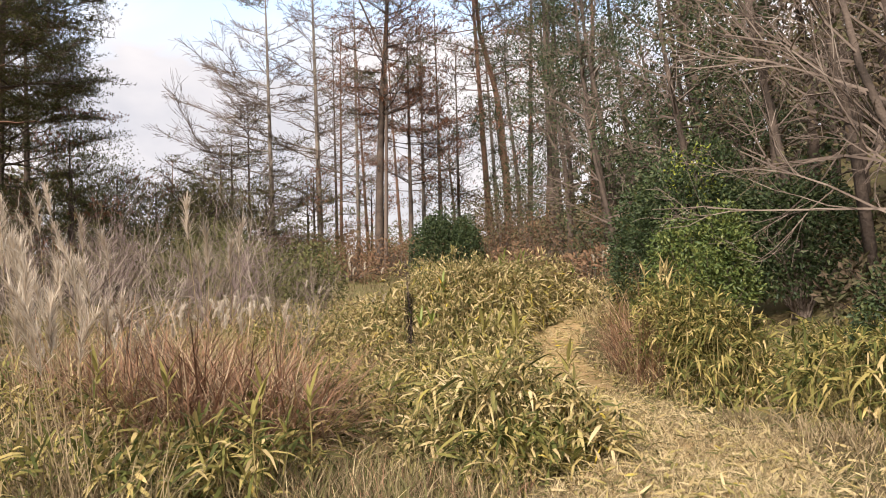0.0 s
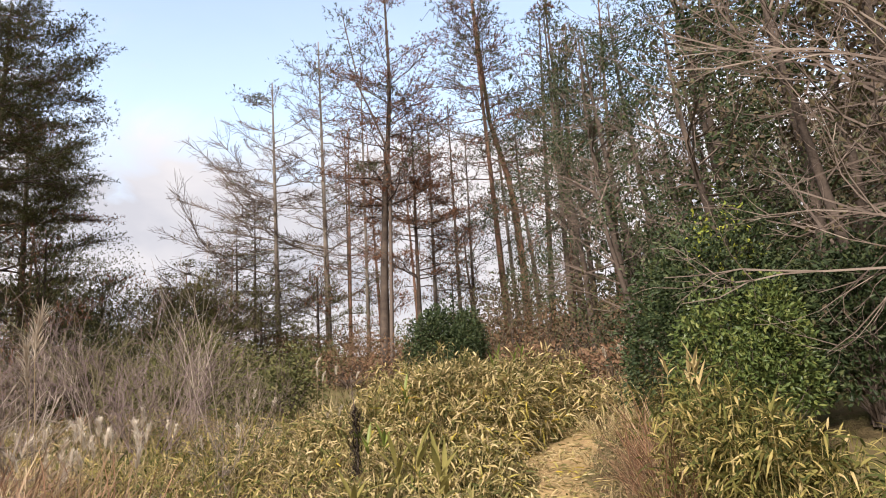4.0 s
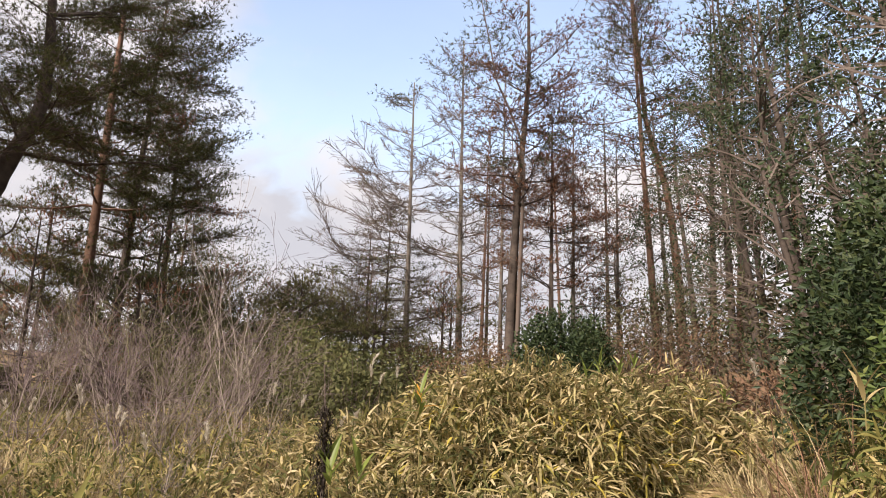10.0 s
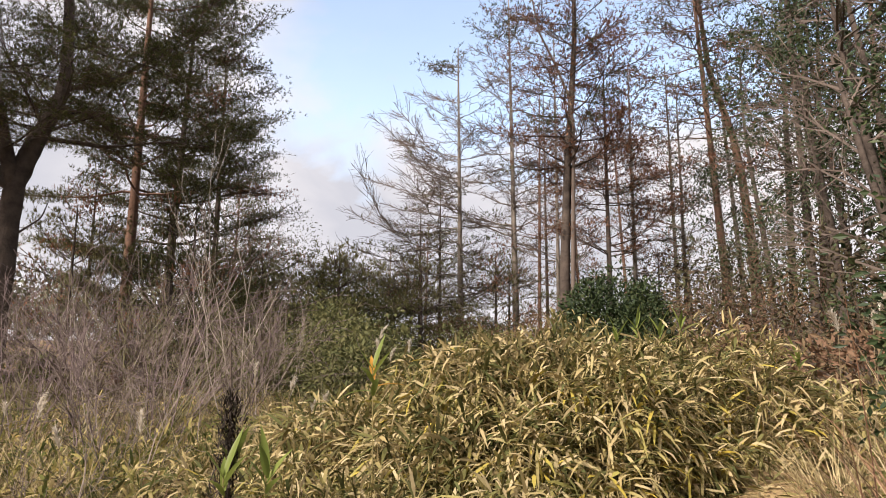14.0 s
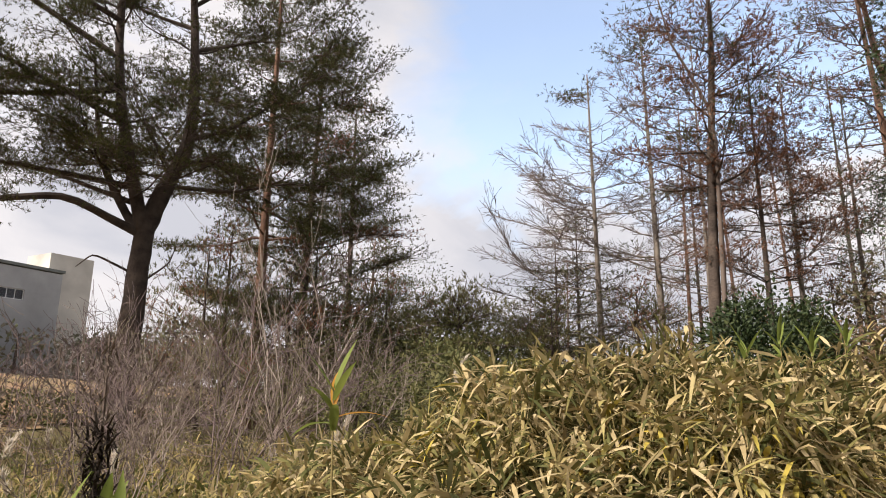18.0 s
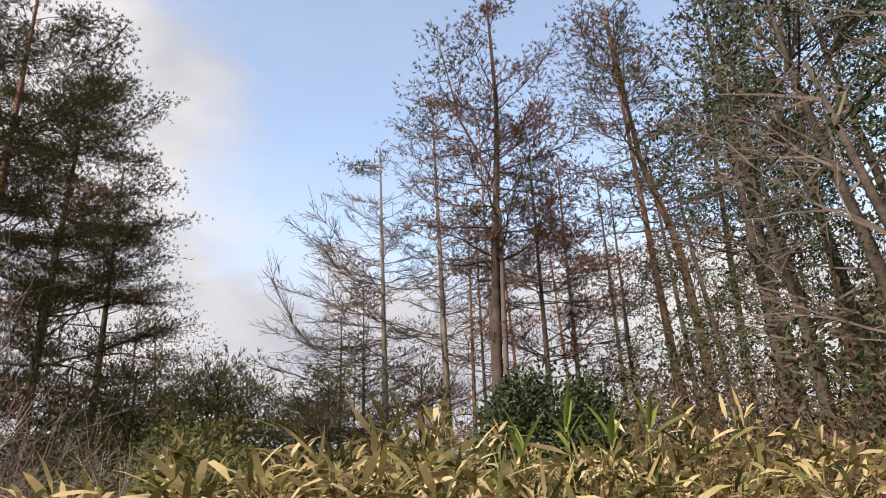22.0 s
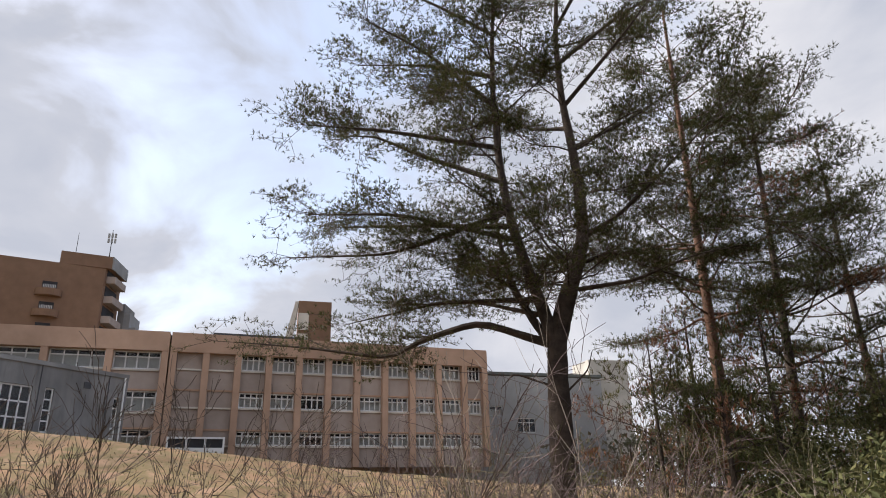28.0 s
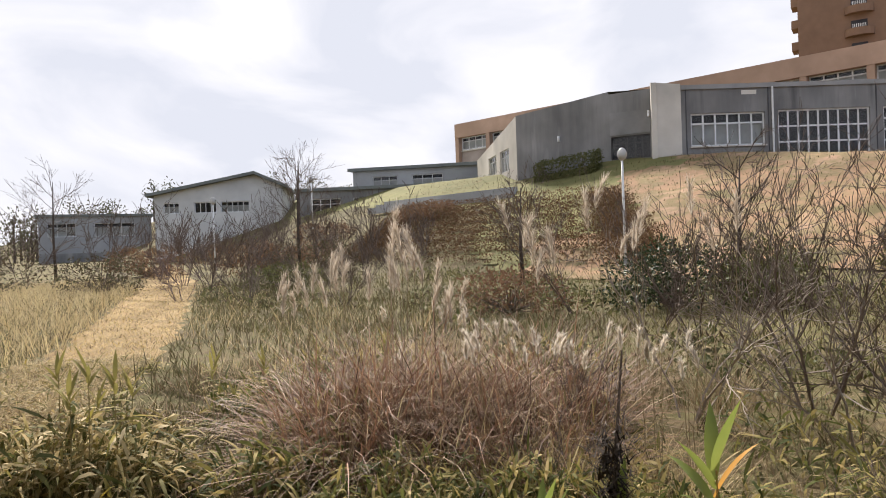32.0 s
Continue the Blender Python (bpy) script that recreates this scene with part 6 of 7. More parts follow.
def facade(ob, a, b, z0, z1, openings, material, frame_mat=None, bars=(3, 2), blind=0.55, name="wall", bar_width=0.055):
    """A wall with real windows: frame, pane and behind them a blind or a sheet coloured dark as an unlit room."""
    m, at = wall_panel(a, b, z0, z1, openings)
    part(name, m, material, ob)
    for o in openings:
        u0, u1, v0, v1 = o[:4]
        nx, ny = o[4] if len(o) > 4 else bars
        w = new("window")
        w.parent = ob
        fm = Mesh()
        t, d0, d1 = bar_width, 0.10, 0.17

        def bar(p0, p1, q0, q1):
            c = [at(p0, q0, d0), at(p1, q0, d0), at(p1, q1, d0), at(p0, q1, d0), at(p0, q0, d1), at(p1, q0, d1), at(p1, q1, d1), at(p0, q1, d1)]
            fm.add(c, [np.array([(0, 1, 2, 3), (7, 6, 5, 4), (0, 4, 5, 1), (1, 5, 6, 2), (2, 6, 7, 3), (3, 7, 4, 0)])])

        for k in range(nx + 1):
            u = u0 + (u1 - u0 - t) * k / nx
            bar(u, u + t, v0, v1)
        for k in range(ny + 1):
            v = v0 + (v1 - v0 - t) * (k / ny if ny != 2 else (0, 0.70, 1)[k])
            bar(u0, u1, v, v + t)
        part("window_frame", fm, frame_mat or M_WHITE, w)
        pane = part("pane", Mesh().add([at(u0, v0, 0.14), at(u1, v0, 0.14), at(u1, v1, 0.14), at(u0, v1, 0.14)], [np.array([[0, 1, 2, 3]])]), M_GLASS, w)
        pane.visible_shadow = False
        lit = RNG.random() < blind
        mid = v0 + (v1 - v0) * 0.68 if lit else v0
        # flat sheet, no room behind: the unlit interior is its dark colour
        part("painted_gloom", Mesh().add([at(u0 - 0.1, mid, 0.36), at(u1 + 0.1, mid, 0.36), at(u1 + 0.1, v1 + 0.1, 0.36), at(u0 - 0.1, v1 + 0.1, 0.36)], [np.array([[0, 1, 2, 3]])]), M_DARK, w)
        if lit:
            part("blind", Mesh().add([at(u0 - 0.1, v0, 0.34), at(u1 + 0.1, v0, 0.34), at(u1 + 0.1, mid, 0.34), at(u0 - 0.1, mid, 0.34)], [np.array([[0, 1, 2, 3]])]), M_CURTAIN, w)


def prism(outline, z0, z1):
    n = len(outline)
    v = [(x, y, z0) for x, y in outline] + [(x, y, z1) for x, y in outline]
    m = Mesh().add(v, [np.arange(n)[::-1][None], (np.arange(n) + n)[None], np.array([(i, (i + 1) % n, n + (i + 1) % n, n + i) for i in range(n)])])
    return m


# the concrete hall
def slab(a, b, z0, za, zb, thick=0.3):
    """An upright slab from a to b whose top runs from za to zb. Outside is to the right of a -> b."""
    a, b = np.array(a, float), np.array(b, float)
    e = unit(b - a)
    n = np.array([e[1], -e[0]]) * thick
    v = [(*a, z0), (*b, z0), (*b, zb), (*a, za), (*(a - n), z0), (*(b - n), z0), (*(b - n), zb), (*(a - n), za)]
    return Mesh().add(v, [np.array([(0, 1, 2, 3), (7, 6, 5, 4), (0, 4, 5, 1), (1, 5, 6, 2), (2, 6, 7, 3), (3, 7, 4, 0)])])


hall = thing("concrete_hall", "low hall of dark stained concrete with long windows", "building")
HL, H0, HP, W0, W1, HR = (-38.0, -32.0), (-31.79, -20.94), (-34.14, -14.93), (-33.75, -11.5), (-34.95, -10.3), (-49.1, 0.72)
HE = (-35.1, -12.45)
facade(hall, W1, HR, 5.0, 10.7, [(0.55, 4.97, 2.05, 4.0, (6, 2)), (5.75, 11.25, 1.2, 4.08, (9, 3)), (12.05, 12.65, 1.4, 4.1, (1, 4)), (16.95, 17.4, 0.65, 4.05, (1, 5))], M_CONC, blind=0.7, bar_width=0.09)
part("pale_wall", slab(W0, W1, 5.4, 10.97, 10.78), M_CONC_PALE, hall, "pale smooth concrete end wall")
part("return_wall", slab(HE, W0, 5.4, 10.9, 10.95), M_CONC_PALE, hall)
part("gable_wall", slab(H0, HP, 5.4, 10.37, 11.12), M_CONC, hall, "dark streaked concrete gable wall")
facade(hall, HP, HE, 5.6, 10.95, [(0.08, 2.55, 1.15, 2.6, (5, 2))], M_CONC, M_METAL, blind=0.0)
part("porch_panel", slab((-34.1, -14.86), (-35.04, -12.5), 8.3, 9.72, 9.72, 0.02), M_CONC_MID, hall, "smooth grey panel over the glazed door")
facade(hall, HL, H0, 5.6, 8.9, [(4.2, 6.8, 1.5, 2.9, (3, 2)), (8.0, 10.6, 1.3, 2.9, (3, 2))], M_CONC_PALE, blind=0.6)
part("wing_gable", Mesh().add([(*HL, 8.9), (*H0, 8.9), (*H0, 10.35), (HL[0] - 0.25, HL[1] + 0.15, 8.9), (H0[0] - 0.25, H0[1] + 0.15, 8.9), (H0[0] - 0.25, H0[1] + 0.15, 10.35)], [np.array([(0, 1, 2), (5, 4, 3)]), np.array([(0, 2, 5, 3), (1, 4, 5, 2)])]), M_CONC_PALE, hall, "sloping pale gable of the low wing")
m = Mesh().add([(*H0, 10.36), (*HP, 11.11), (*HE, 10.94), (-43.5, -27.5, 10.4), (-45.8, -20.5, 11.3), (-46.5, -17.5, 11.1), (*HL, 8.9), (-45, -38, 9.0)], [np.array([(0, 1, 4, 3), (1, 2, 5, 4), (6, 0, 3, 7)])])
part("gable_roof", m, M_CONC, hall, "sloping slab roof of dark concrete")
m = Mesh().add([(*W1, 10.71), (*HR, 10.71), (HR[0] - 3.5, HR[1] - 5.5, 12.0), (-40.5, -15.0, 12.0), (*W0, 10.96)], [np.array([(0, 1, 2, 3)]), np.array([(0, 3, 4)])])
part("roof", m, M_ROOF, hall, "grey-green sloping roof sheet")
hall_e = unit(np.array([HR[0] - W1[0], HR[1] - W1[1]]))
hall_n = np.array([hall_e[1], -hall_e[0]])


def on_hall(u0, u1, out, z0, z1):
    """A flat piece on the hall's long wall, u along it."""
    return prism([tuple(np.array(W1) + hall_e * a + hall_n * b) for a, b in ((u0, 0.004), (u1, 0.004), (u1, out), (u0, out))], z0, z1)


for u in (0.25, 5.15, 11.6, 16.4):
    part("joint_strip", on_hall(u, u + 0.06, 0.03, 5.4, 10.5), M_METAL, hall)
for u0, u1, z in ((0.5, 5.02, 6.98), (5.7, 11.3, 6.12)):
    part("window_sill", on_hall(u0, u1, 0.12, z, z + 0.08), M_CONC_PALE, hall, "pale concrete window sill")
part("fascia", on_hall(0.0, 17.9, 0.09, 10.42, 10.69), M_CONC_MID, hall)
part("patch", on_hall(3.6, 4.5, 0.012, 10.05, 10.3), M_CONC_PALE, hall, "pale repaired patch of concrete")
part("vent_grille", on_hall(14.6, 15.1, 0.05, 9.4, 9.8), M_METAL, hall)
for u in (5.4, 17.6):
    p = np.array(W1) + hall_e * u + hall_n * 0.1
    part("drain_pipe", tube(Mesh(), [(*p, 5.4), (*p, 10.45)], [0.06, 0.06], 8), M_WHITE, hall, "white drain pipe")
for x, y, z in ((-34.35, -12.15, 9.1), (-32.9, -18.1, 8.3)):
    part("wall_lamp", prism([(x, y), (x + 0.2, y + 0.05), (x + 0.2, y + 0.17), (x, y + 0.12)], z, z + 0.35), M_WHITE, hall, "small white wall lamp")
part("roof_vent", prism([(-38.2, -25.0), (-39.7, -23.6), (-40.8, -24.8), (-39.3, -26.2)], 10.7, 11.5), M_CONC_PALE, hall, "pale roof vent box")

# the three-storey block
office = thing("office_block", "long three-storey block faced with tan tile and pale window bands", "building")


def bays(ob, a, b, z0, z1, n, rows, skip=()):
    ln = math.dist(a, b)
    w = ln / n
    op = []
    for i in range(n):
        for j, (v0, v1) in enumerate(rows):
            if (i, j) not in skip:
                op.append((i * w + 0.56, (i + 1) * w - 0.02 - (0.54 if i == n - 1 else 0), v0, v1, (4, 2)))
    facade(ob, a, b, z0, z1, op, M_PINK, blind=0.75, bar_width=0.1)
    ex, ey = (b[0] - a[0]) / ln, (b[1] - a[1]) / ln
    nx, ny = ey, -ex
    for v0, v1 in rows:
        for v, dep, lb in ((v0 - 0.16, 0.16, "window_sill"), (v1 + 0.02, 0.1, "lintel")):
            q = [(a[0] + ex * s + nx * d, a[1] + ey * s + ny * d) for s, d in ((0.6, 0.004), (ln - 0.6, 0.004), (ln - 0.6, dep), (0.6, dep))]
            part(lb, prism(q, z0 + v, z0 + v + 0.14), M_CONC_PALE if lb == "window_sill" else M_TAN, ob)
    for i in range(n + 1):
        u = min(i * w, ln - 0.5)
        p = [(a[0] + ex * (u + s) + nx * d, a[1] + ey * (u + s) + ny * d) for s, d in ((0, 0.003), (0.55, 0.003), (0.55, 0.55), (0, 0.55))]
        part("pilaster", prism(p, z0, z1), M_TAN, ob, "tan tiled pilaster")
    p = [(a[0] + ex * s + nx * d, a[1] + ey * s + ny * d) for s, d in ((0, 0.003), (ln, 0.003), (ln, 0.6), (0, 0.6))]
    part("parapet", prism(p, z1 - 1.5, z1 + 0.15), M_TAN, ob, "tan tiled parapet")


ROWS = [(1.3, 3.0), (4.4, 6.1), (7.9, 9.4)]
OA, OB, OC = (-52.1, -51.2), (-59.04, 1.12), (-64.6, 30.0)
bays(office, OA, OB, 5.0, 15.9, 11, ROWS)
bays(office, (OB[0] - 0.1, OB[1] + 0.12), OC, 5.0, 15.9, 11, [(1.8, 2.95), (4.9, 6.2), (8.1, 9.5)], {(0, 0), (0, 1), (0, 2), (1, 0), (1, 1), (1, 2)})
part("roof", prism([OA, (-59.1, 1.3), OC, (-76, 27), (-70, -4), (-62, -54)], 15.78, 15.9), M_ROOF, office)
part("back_wall", prism([(-54.5, -51.0), (-61.6, 1.2), (-67.0, 29.8), (-76, 27), (-70, -4), (-62, -54)], 4.6, 15.7), M_TAN, office)
part("roof_plant", prism([(-60.6, 4.4), (-62.0, 12.2), (-63.4, 12.0), (-62.0, 4.2)], 15.92, 16.55), M_METAL, office, "dark roof plant")
office_e = unit(np.array([OC[0] - OB[0], OC[1] - OB[1]]))
office_n = np.array([office_e[1], -office_e[0]])


def on_office(u0, u1, d0, d1, z0, z1):
    return prism([tuple(np.array(OB) + office_e * a + office_n * b) for a, b in ((u0, d0), (u1, d0), (u1, d1), (u0, d1))], z0, z1)


screen = part("white_screen", on_office(0.6, 5.1, 1.1, 1.2, 6.05, 6.5), M_WHITE, office, "white panel screen by the entrance")
for u in (0.6, 2.05, 3.5, 4.95):
    part("screen_post", on_office(u, u + 0.15, 1.1, 1.2, 6.5, 7.2), M_WHITE, screen)
part("screen_top", on_office(0.6, 5.1, 1.1, 1.2, 7.2, 7.35), M_WHITE, screen)
# solid slab whose dark colour stands for the unlit space behind
part("opening_gloom", on_office(0.7, 5.0, 1.02, 1.06, 6.45, 7.25), M_DARK, screen, "dark slab painted as the unlit opening behind the white screen")
wing = thing("far_wing", "low grey and tan wing behind the big pine", "building")
facade(wing, (-66.6, 19.5), (-67.2, 28.0), 4.5, 14.3, [(1.0, 4.5, 7.2, 8.8, (4, 2)), (5.2, 7.8, 7.2, 8.8, (3, 2)), (1.0, 4.5, 3.6, 5.2, (4, 2))], M_PINK, blind=0.8)
facade(wing, (-67.25, 28.1), (-69.0, 44.0), 4.5, 14.2, [(3.0, 4.4, 5.6, 6.6, (2, 1)), (6.0, 8.0, 4.0, 5.4, (3, 2)), (10.0, 12.4, 6.6, 7.6, (3, 1))], M_GREYWALL, blind=0.5)
part("plinth", prism([(-66.55, 19.4), (-67.2, 28.05), (-68.95, 44.1), (-78, 43), (-76, 18)], 0.5, 4.49), M_CONC_MID, wing)
part("roof", prism([(-66.5, 19.3), (-67.1, 28.0), (-68.9, 44.2), (-78, 43), (-76, 18)], 14.32, 14.6), M_ROOF, wing)
part("stair_box", prism([(-72.5, 44.2), (-72.8, 49.0), (-77, 48.6), (-76.7, 43.8)], 4.0, 17.0), M_CONC_PALE, wing, "pale stair tower")

# the brown towers behind
tower = thing("apartment_tower", "brown tiled tower block with rounded balconies", "building")
TA, TB_, TC, TD = (-93.5, -29.4), (-98.2, -16.7), (-104.8, -16.2), (-102.0, -32.0)
part("body", prism([TA, TB_, TC, TD], 4, 34.35), M_BROWN_TILE, tower)
part("penthouse", prism([(-96.2, -22.2), (-98.3, -15.95), (-104.6, -15.5), (-103, -23.8)], 34.36, 36.15), M_BROWN_TILE, tower)
part("penthouse_side", prism([(-98.35, -15.94), (-98.35, -15.8), (-104.6, -15.35), (-104.6, -15.49)], 34.36, 36.15), M_GREYWALL, tower, "pale grey side wall")
for k, (u, z) in enumerate(((0.0, 31.0), (0.9, 29.6), (1.8, 27.4), (2.7, 25.0))):
    part("stepped_block", prism([(-104.9, -16.1 + u), (-104.9, -15.2 + u), (-110.0, -15.0 + u), (-110.0, -15.9 + u)], 4, z), M_GREYWALL if k else M_CONC, tower, "grey stepped stair block")
ex, ey = unit(np.array([TB_[0] - TA[0], TB_[1] - TA[1]]))
for k in range(6):
    z = 29.4 - 2.9 * k
    ring = [(TA[0] + ex * (7.0 + 1.65 * math.cos(w)) + ey * 1.15 * math.sin(w), TA[1] + ey * (7.0 + 1.65 * math.cos(w)) - ex * 1.15 * math.sin(w)) for w in np.linspace(0, math.pi, 9)]
    bal = part("balcony", prism(ring, z, z + 0.95), M_BROWN_TILE, tower, "rounded brown balcony")
    for b in range(8):
        u = 6.25 + 0.2 * b
        bar = [(TA[0] + ex * (u + q) + ey * d, TA[1] + ey * (u + q) - ex * d) for q, d in ((0, 0.98), (0.07, 0.98), (0.07, 1.05), (0, 1.05))]
        part("railing_bar", prism(bar, z + 0.95, z + 1.4), M_WHITE, bal)
    door = [(TA[0] + ex * u + ey * d, TA[1] + ey * u - ex * d) for u, d in ((6.1, 0.004), (7.9, 0.004), (7.9, 0.05), (6.1, 0.05))]
    # door slab lies flat on the wall; its dimness is put into the colour
    part("balcony_door", prism(door, z + 0.96, z + 2.1), M_DARK, tower, "flat balcony door with the recess gloom in its dark colour")
for k in range(7):
    z = 32.4 - 2.9 * k
    p = [(TB_[0] + (TC[0] - TB_[0]) * u, TB_[1] + (TC[1] - TB_[1]) * u + d) for u, d in ((0.12, 0.01), (0.8, 0.01), (0.8, 1.2), (0.12, 1.2))]
    part("side_balcony", prism(p, z, z + 1.0), M_PINK, tower, "beige side balcony")
    # no recess is cut: a slab's dark colour gives its shade
    part("recess_gloom", prism([(p[0][0], p[0][1]), (p[1][0], p[1][1]), (p[1][0], p[1][1] + 0.05), (p[0][0], p[0][1] + 0.05)], z + 1.0, z + 2.5), M_DARK, tower, "dark slab painted as the gloomy recess over the side balcony")
    e0 = (TA[0] - 0.2, TA[1] - 0.05)
    part("edge_balcony", prism([e0, (e0[0] - 2.5, e0[1] - 0.9), (e0[0] - 2.3, e0[1] - 1.7), (e0[0] + 0.1, e0[1] - 0.85)], z - 0.6, z + 0.5), M_BROWN_TILE, tower)
for x, y, h, r in ((-97.0, -20.6, 3.2, 0.05), (-98.6, -16.6, 4.4, 0.07)):
    part("mast", tube(Mesh(), [(x, y, 36.0), (x, y, 36.0 + h)], [r, r * 0.6], 6), M_METAL, tower)
for z in (38.4, 39.2):
    for d in (-0.45, 0.0, 0.45):
        part("antenna", prism([(-98.7, -16.7 + d), (-98.5, -16.7 + d), (-98.5, -16.45 + d), (-98.7, -16.45 + d)], z, z + 0.65), M_GREYWALL, tower)
second = thing("apartment_tower", "second brown tower block half hidden behind the pine", "building")
part("body", prism([(-102.5, 10.4), (-103.0, 15.4), (-112, 15.0), (-111, 10.0)], 4, 31.6), M_BROWN_TILE, second)
for k in range(6):
    part("pale_strip", prism([(-102.45, 10.45 + 0.02 * k), (-102.6, 12.0), (-102.4, 12.0), (-102.25, 10.45)], 11.0 + 3.2 * k, 13.6 + 3.2 * k), M_CONC_PALE, second, "pale stair window band")
part("slanting_stair", Mesh().add([(-102.6, 8.2, 24.0), (-102.6, 9.4, 24.0), (-102.6, 10.4, 31.5), (-102.6, 9.9, 31.5), (-104.0, 8.2, 24.0), (-104.0, 9.4, 24.0), (-104.0, 10.4, 31.5), (-104.0, 9.9, 31.5)], [np.array([(0, 1, 2, 3), (7, 6, 5, 4), (0, 4, 5, 1), (1, 5, 6, 2), (2, 6, 7, 3), (3, 7, 4, 0)])]), M_CONC_PALE, second, "pale slanting buttress")


def house(name, label, corners, z0, z1, material, openings=(), roof_h=0.0, roof=None):
    """A low building: four walls with windows on the sides listed, and a flat or gabled roof."""
    ob = thing(name, label, "building", group="low buildings beyond the lawn")
    part("plinth", prism(corners, z0 - 5, z0), M_CONC, ob)
    for i in range(4):
        facade(ob, corners[i], corners[(i + 1) % 4], z0, z1, [o for k, o in openings if k == i], material, blind=0.5)
    c = np.array(corners, float)
    mid = c.mean(0)
    eave = mid + (c - mid) * 1.06
    if roof_h < 0:
        return ob
    if roof_h:
        r0, r1 = (eave[0] + eave[3]) / 2, (eave[1] + eave[2]) / 2
        v = [(*p, z1) for p in eave] + [(*r0, z1 + roof_h), (*r1, z1 + roof_h)] + [(*p, z1 - 0.15) for p in eave]
        m = Mesh().add(v, [np.array([(0, 1, 5, 4), (2, 3, 4, 5), (6, 7, 1, 0), (8, 9, 3, 2), (6, 9, 8, 7)]), np.array([(1, 2, 5), (3, 0, 4)])])
        part("roof", m, roof or M_ROOF, ob)
    else:
        part("roof", prism([tuple(p) for p in eave], z1 + 0.004, z1 + 0.3), roof or M_ROOF, ob)
    return ob


hc = [(-17.5, -54.4), (-27.5, -48.4), (-33, -57), (-23, -63)]
gabled = house("gabled_house", "pale grey house with a shallow gabled roof beyond the lawn", hc, 1.3, 7.2, M_PALE_RENDER, [(0, (0.8, 2.2, 4.2, 5.2, (3, 1))), (0, (3.6, 5.6, 4.2, 5.2, (4, 1))), (0, (6.0, 8.6, 4.2, 5.2, (5, 1)))], -1)
ga, gb, gback = np.array(hc[0]), np.array(hc[1]), np.array(hc[3]) - np.array(hc[0])
gr = ga + (gb - ga) * 0.79
gv = [(*(p + k), z) for k in (gback * 0, gback) for p, z in ((ga, 7.2), (gr, 9.0), (gb, 7.9), (gb, 7.2))]
part("gable", Mesh().add(gv, [np.array([(0, 3, 2, 1), (4, 5, 6, 7), (2, 3, 7, 6)])]), M_PALE_RENDER, gabled, "pale gable wall under the ridge")
for (p, pz), (q, qz) in (((ga - (gr - ga) * 0.07, 7.08), (gr, 9.02)), ((gr, 9.02), (gb + (gb - gr) * 0.2, 7.7))):
    rv = [(*(b + k), z + up) for up in (0.0, 0.28) for b, z, k in ((p, pz, -gback * 0.06), (q, qz, -gback * 0.06), (q, qz, gback * 1.06), (p, pz, gback * 1.06))]
    part("roof", Mesh().add(rv, [np.array([(0, 3, 2, 1), (4, 5, 6, 7), (0, 1, 5, 4), (1, 2, 6, 5), (2, 3, 7, 6), (3, 0, 4, 7)])]), M_ROOF, gabled)
house("grey_annex", "long grey annex with dark windows beyond the lawn", [(-27.6, -45.0), (-36.5, -36.6), (-42, -43), (-33, -51)], 2.4, 7.0, M_CONC, [(0, (1.0, 3.8, 2.3, 3.9)), (0, (5.0, 8.0, 2.3, 3.9)), (0, (8.8, 11.0, 2.3, 3.9))])
house("upper_annex", "grey flat-roofed annex on the rise", [(-34, -46), (-42, -36.5), (-52, -42), (-44, -52)], 4.4, 9.2, M_GREYWALL, [(0, (2.0, 4.5, 2.9, 4.2)), (0, (6.0, 9.0, 2.9, 4.2))])
house("distant_house", "distant low grey building among trees", [(-11.8, -81), (-24, -78.6), (-26, -88), (-14, -90)], 2.2, 6.6, M_GREYWALL, [(0, (1.0, 4.0, 2.0, 3.6)), (0, (6.0, 10.5, 2.0, 3.6))])

# lamp posts
def lamp_post(x, y, h, name="street_lamp"):
    at = on_ground(x, y, 0.03)
    ob = thing(name, "slim pale lamp post with a round globe", "street lamp", at, "lamp posts")
    part("pole", tube(Mesh(), [(0, 0, 0), (0, 0, h * 0.5), (0, 0, h)], [0.05, 0.045, 0.04], 10), M_WHITE, ob, smooth=True)
    part("base", tube(Mesh(), [(0, 0, 0), (0, 0, 0.35)], [0.09, 0.08], 10), M_GREYWALL, ob)
    g = [(0, 0, h - 0.02), (0, 0, h + 0.05), (0, 0, h + 0.18), (0, 0, h + 0.32), (0, 0, h + 0.42), (0, 0, h + 0.45)]
    part("globe", tube(Mesh(), g, [0.06, 0.14, 0.19, 0.16, 0.08, 0.01], 14), M_LAMP, ob, "round milky globe", smooth=True)
    return ob


lamp_post(-19.43, -3.04, 4.0)
for x, y in ((-22.5, -33.0), (-14.0, -30.0), (-38.0, 67.0), (-19.5, 45.0)):
    lamp_post(x, y, 4.2)


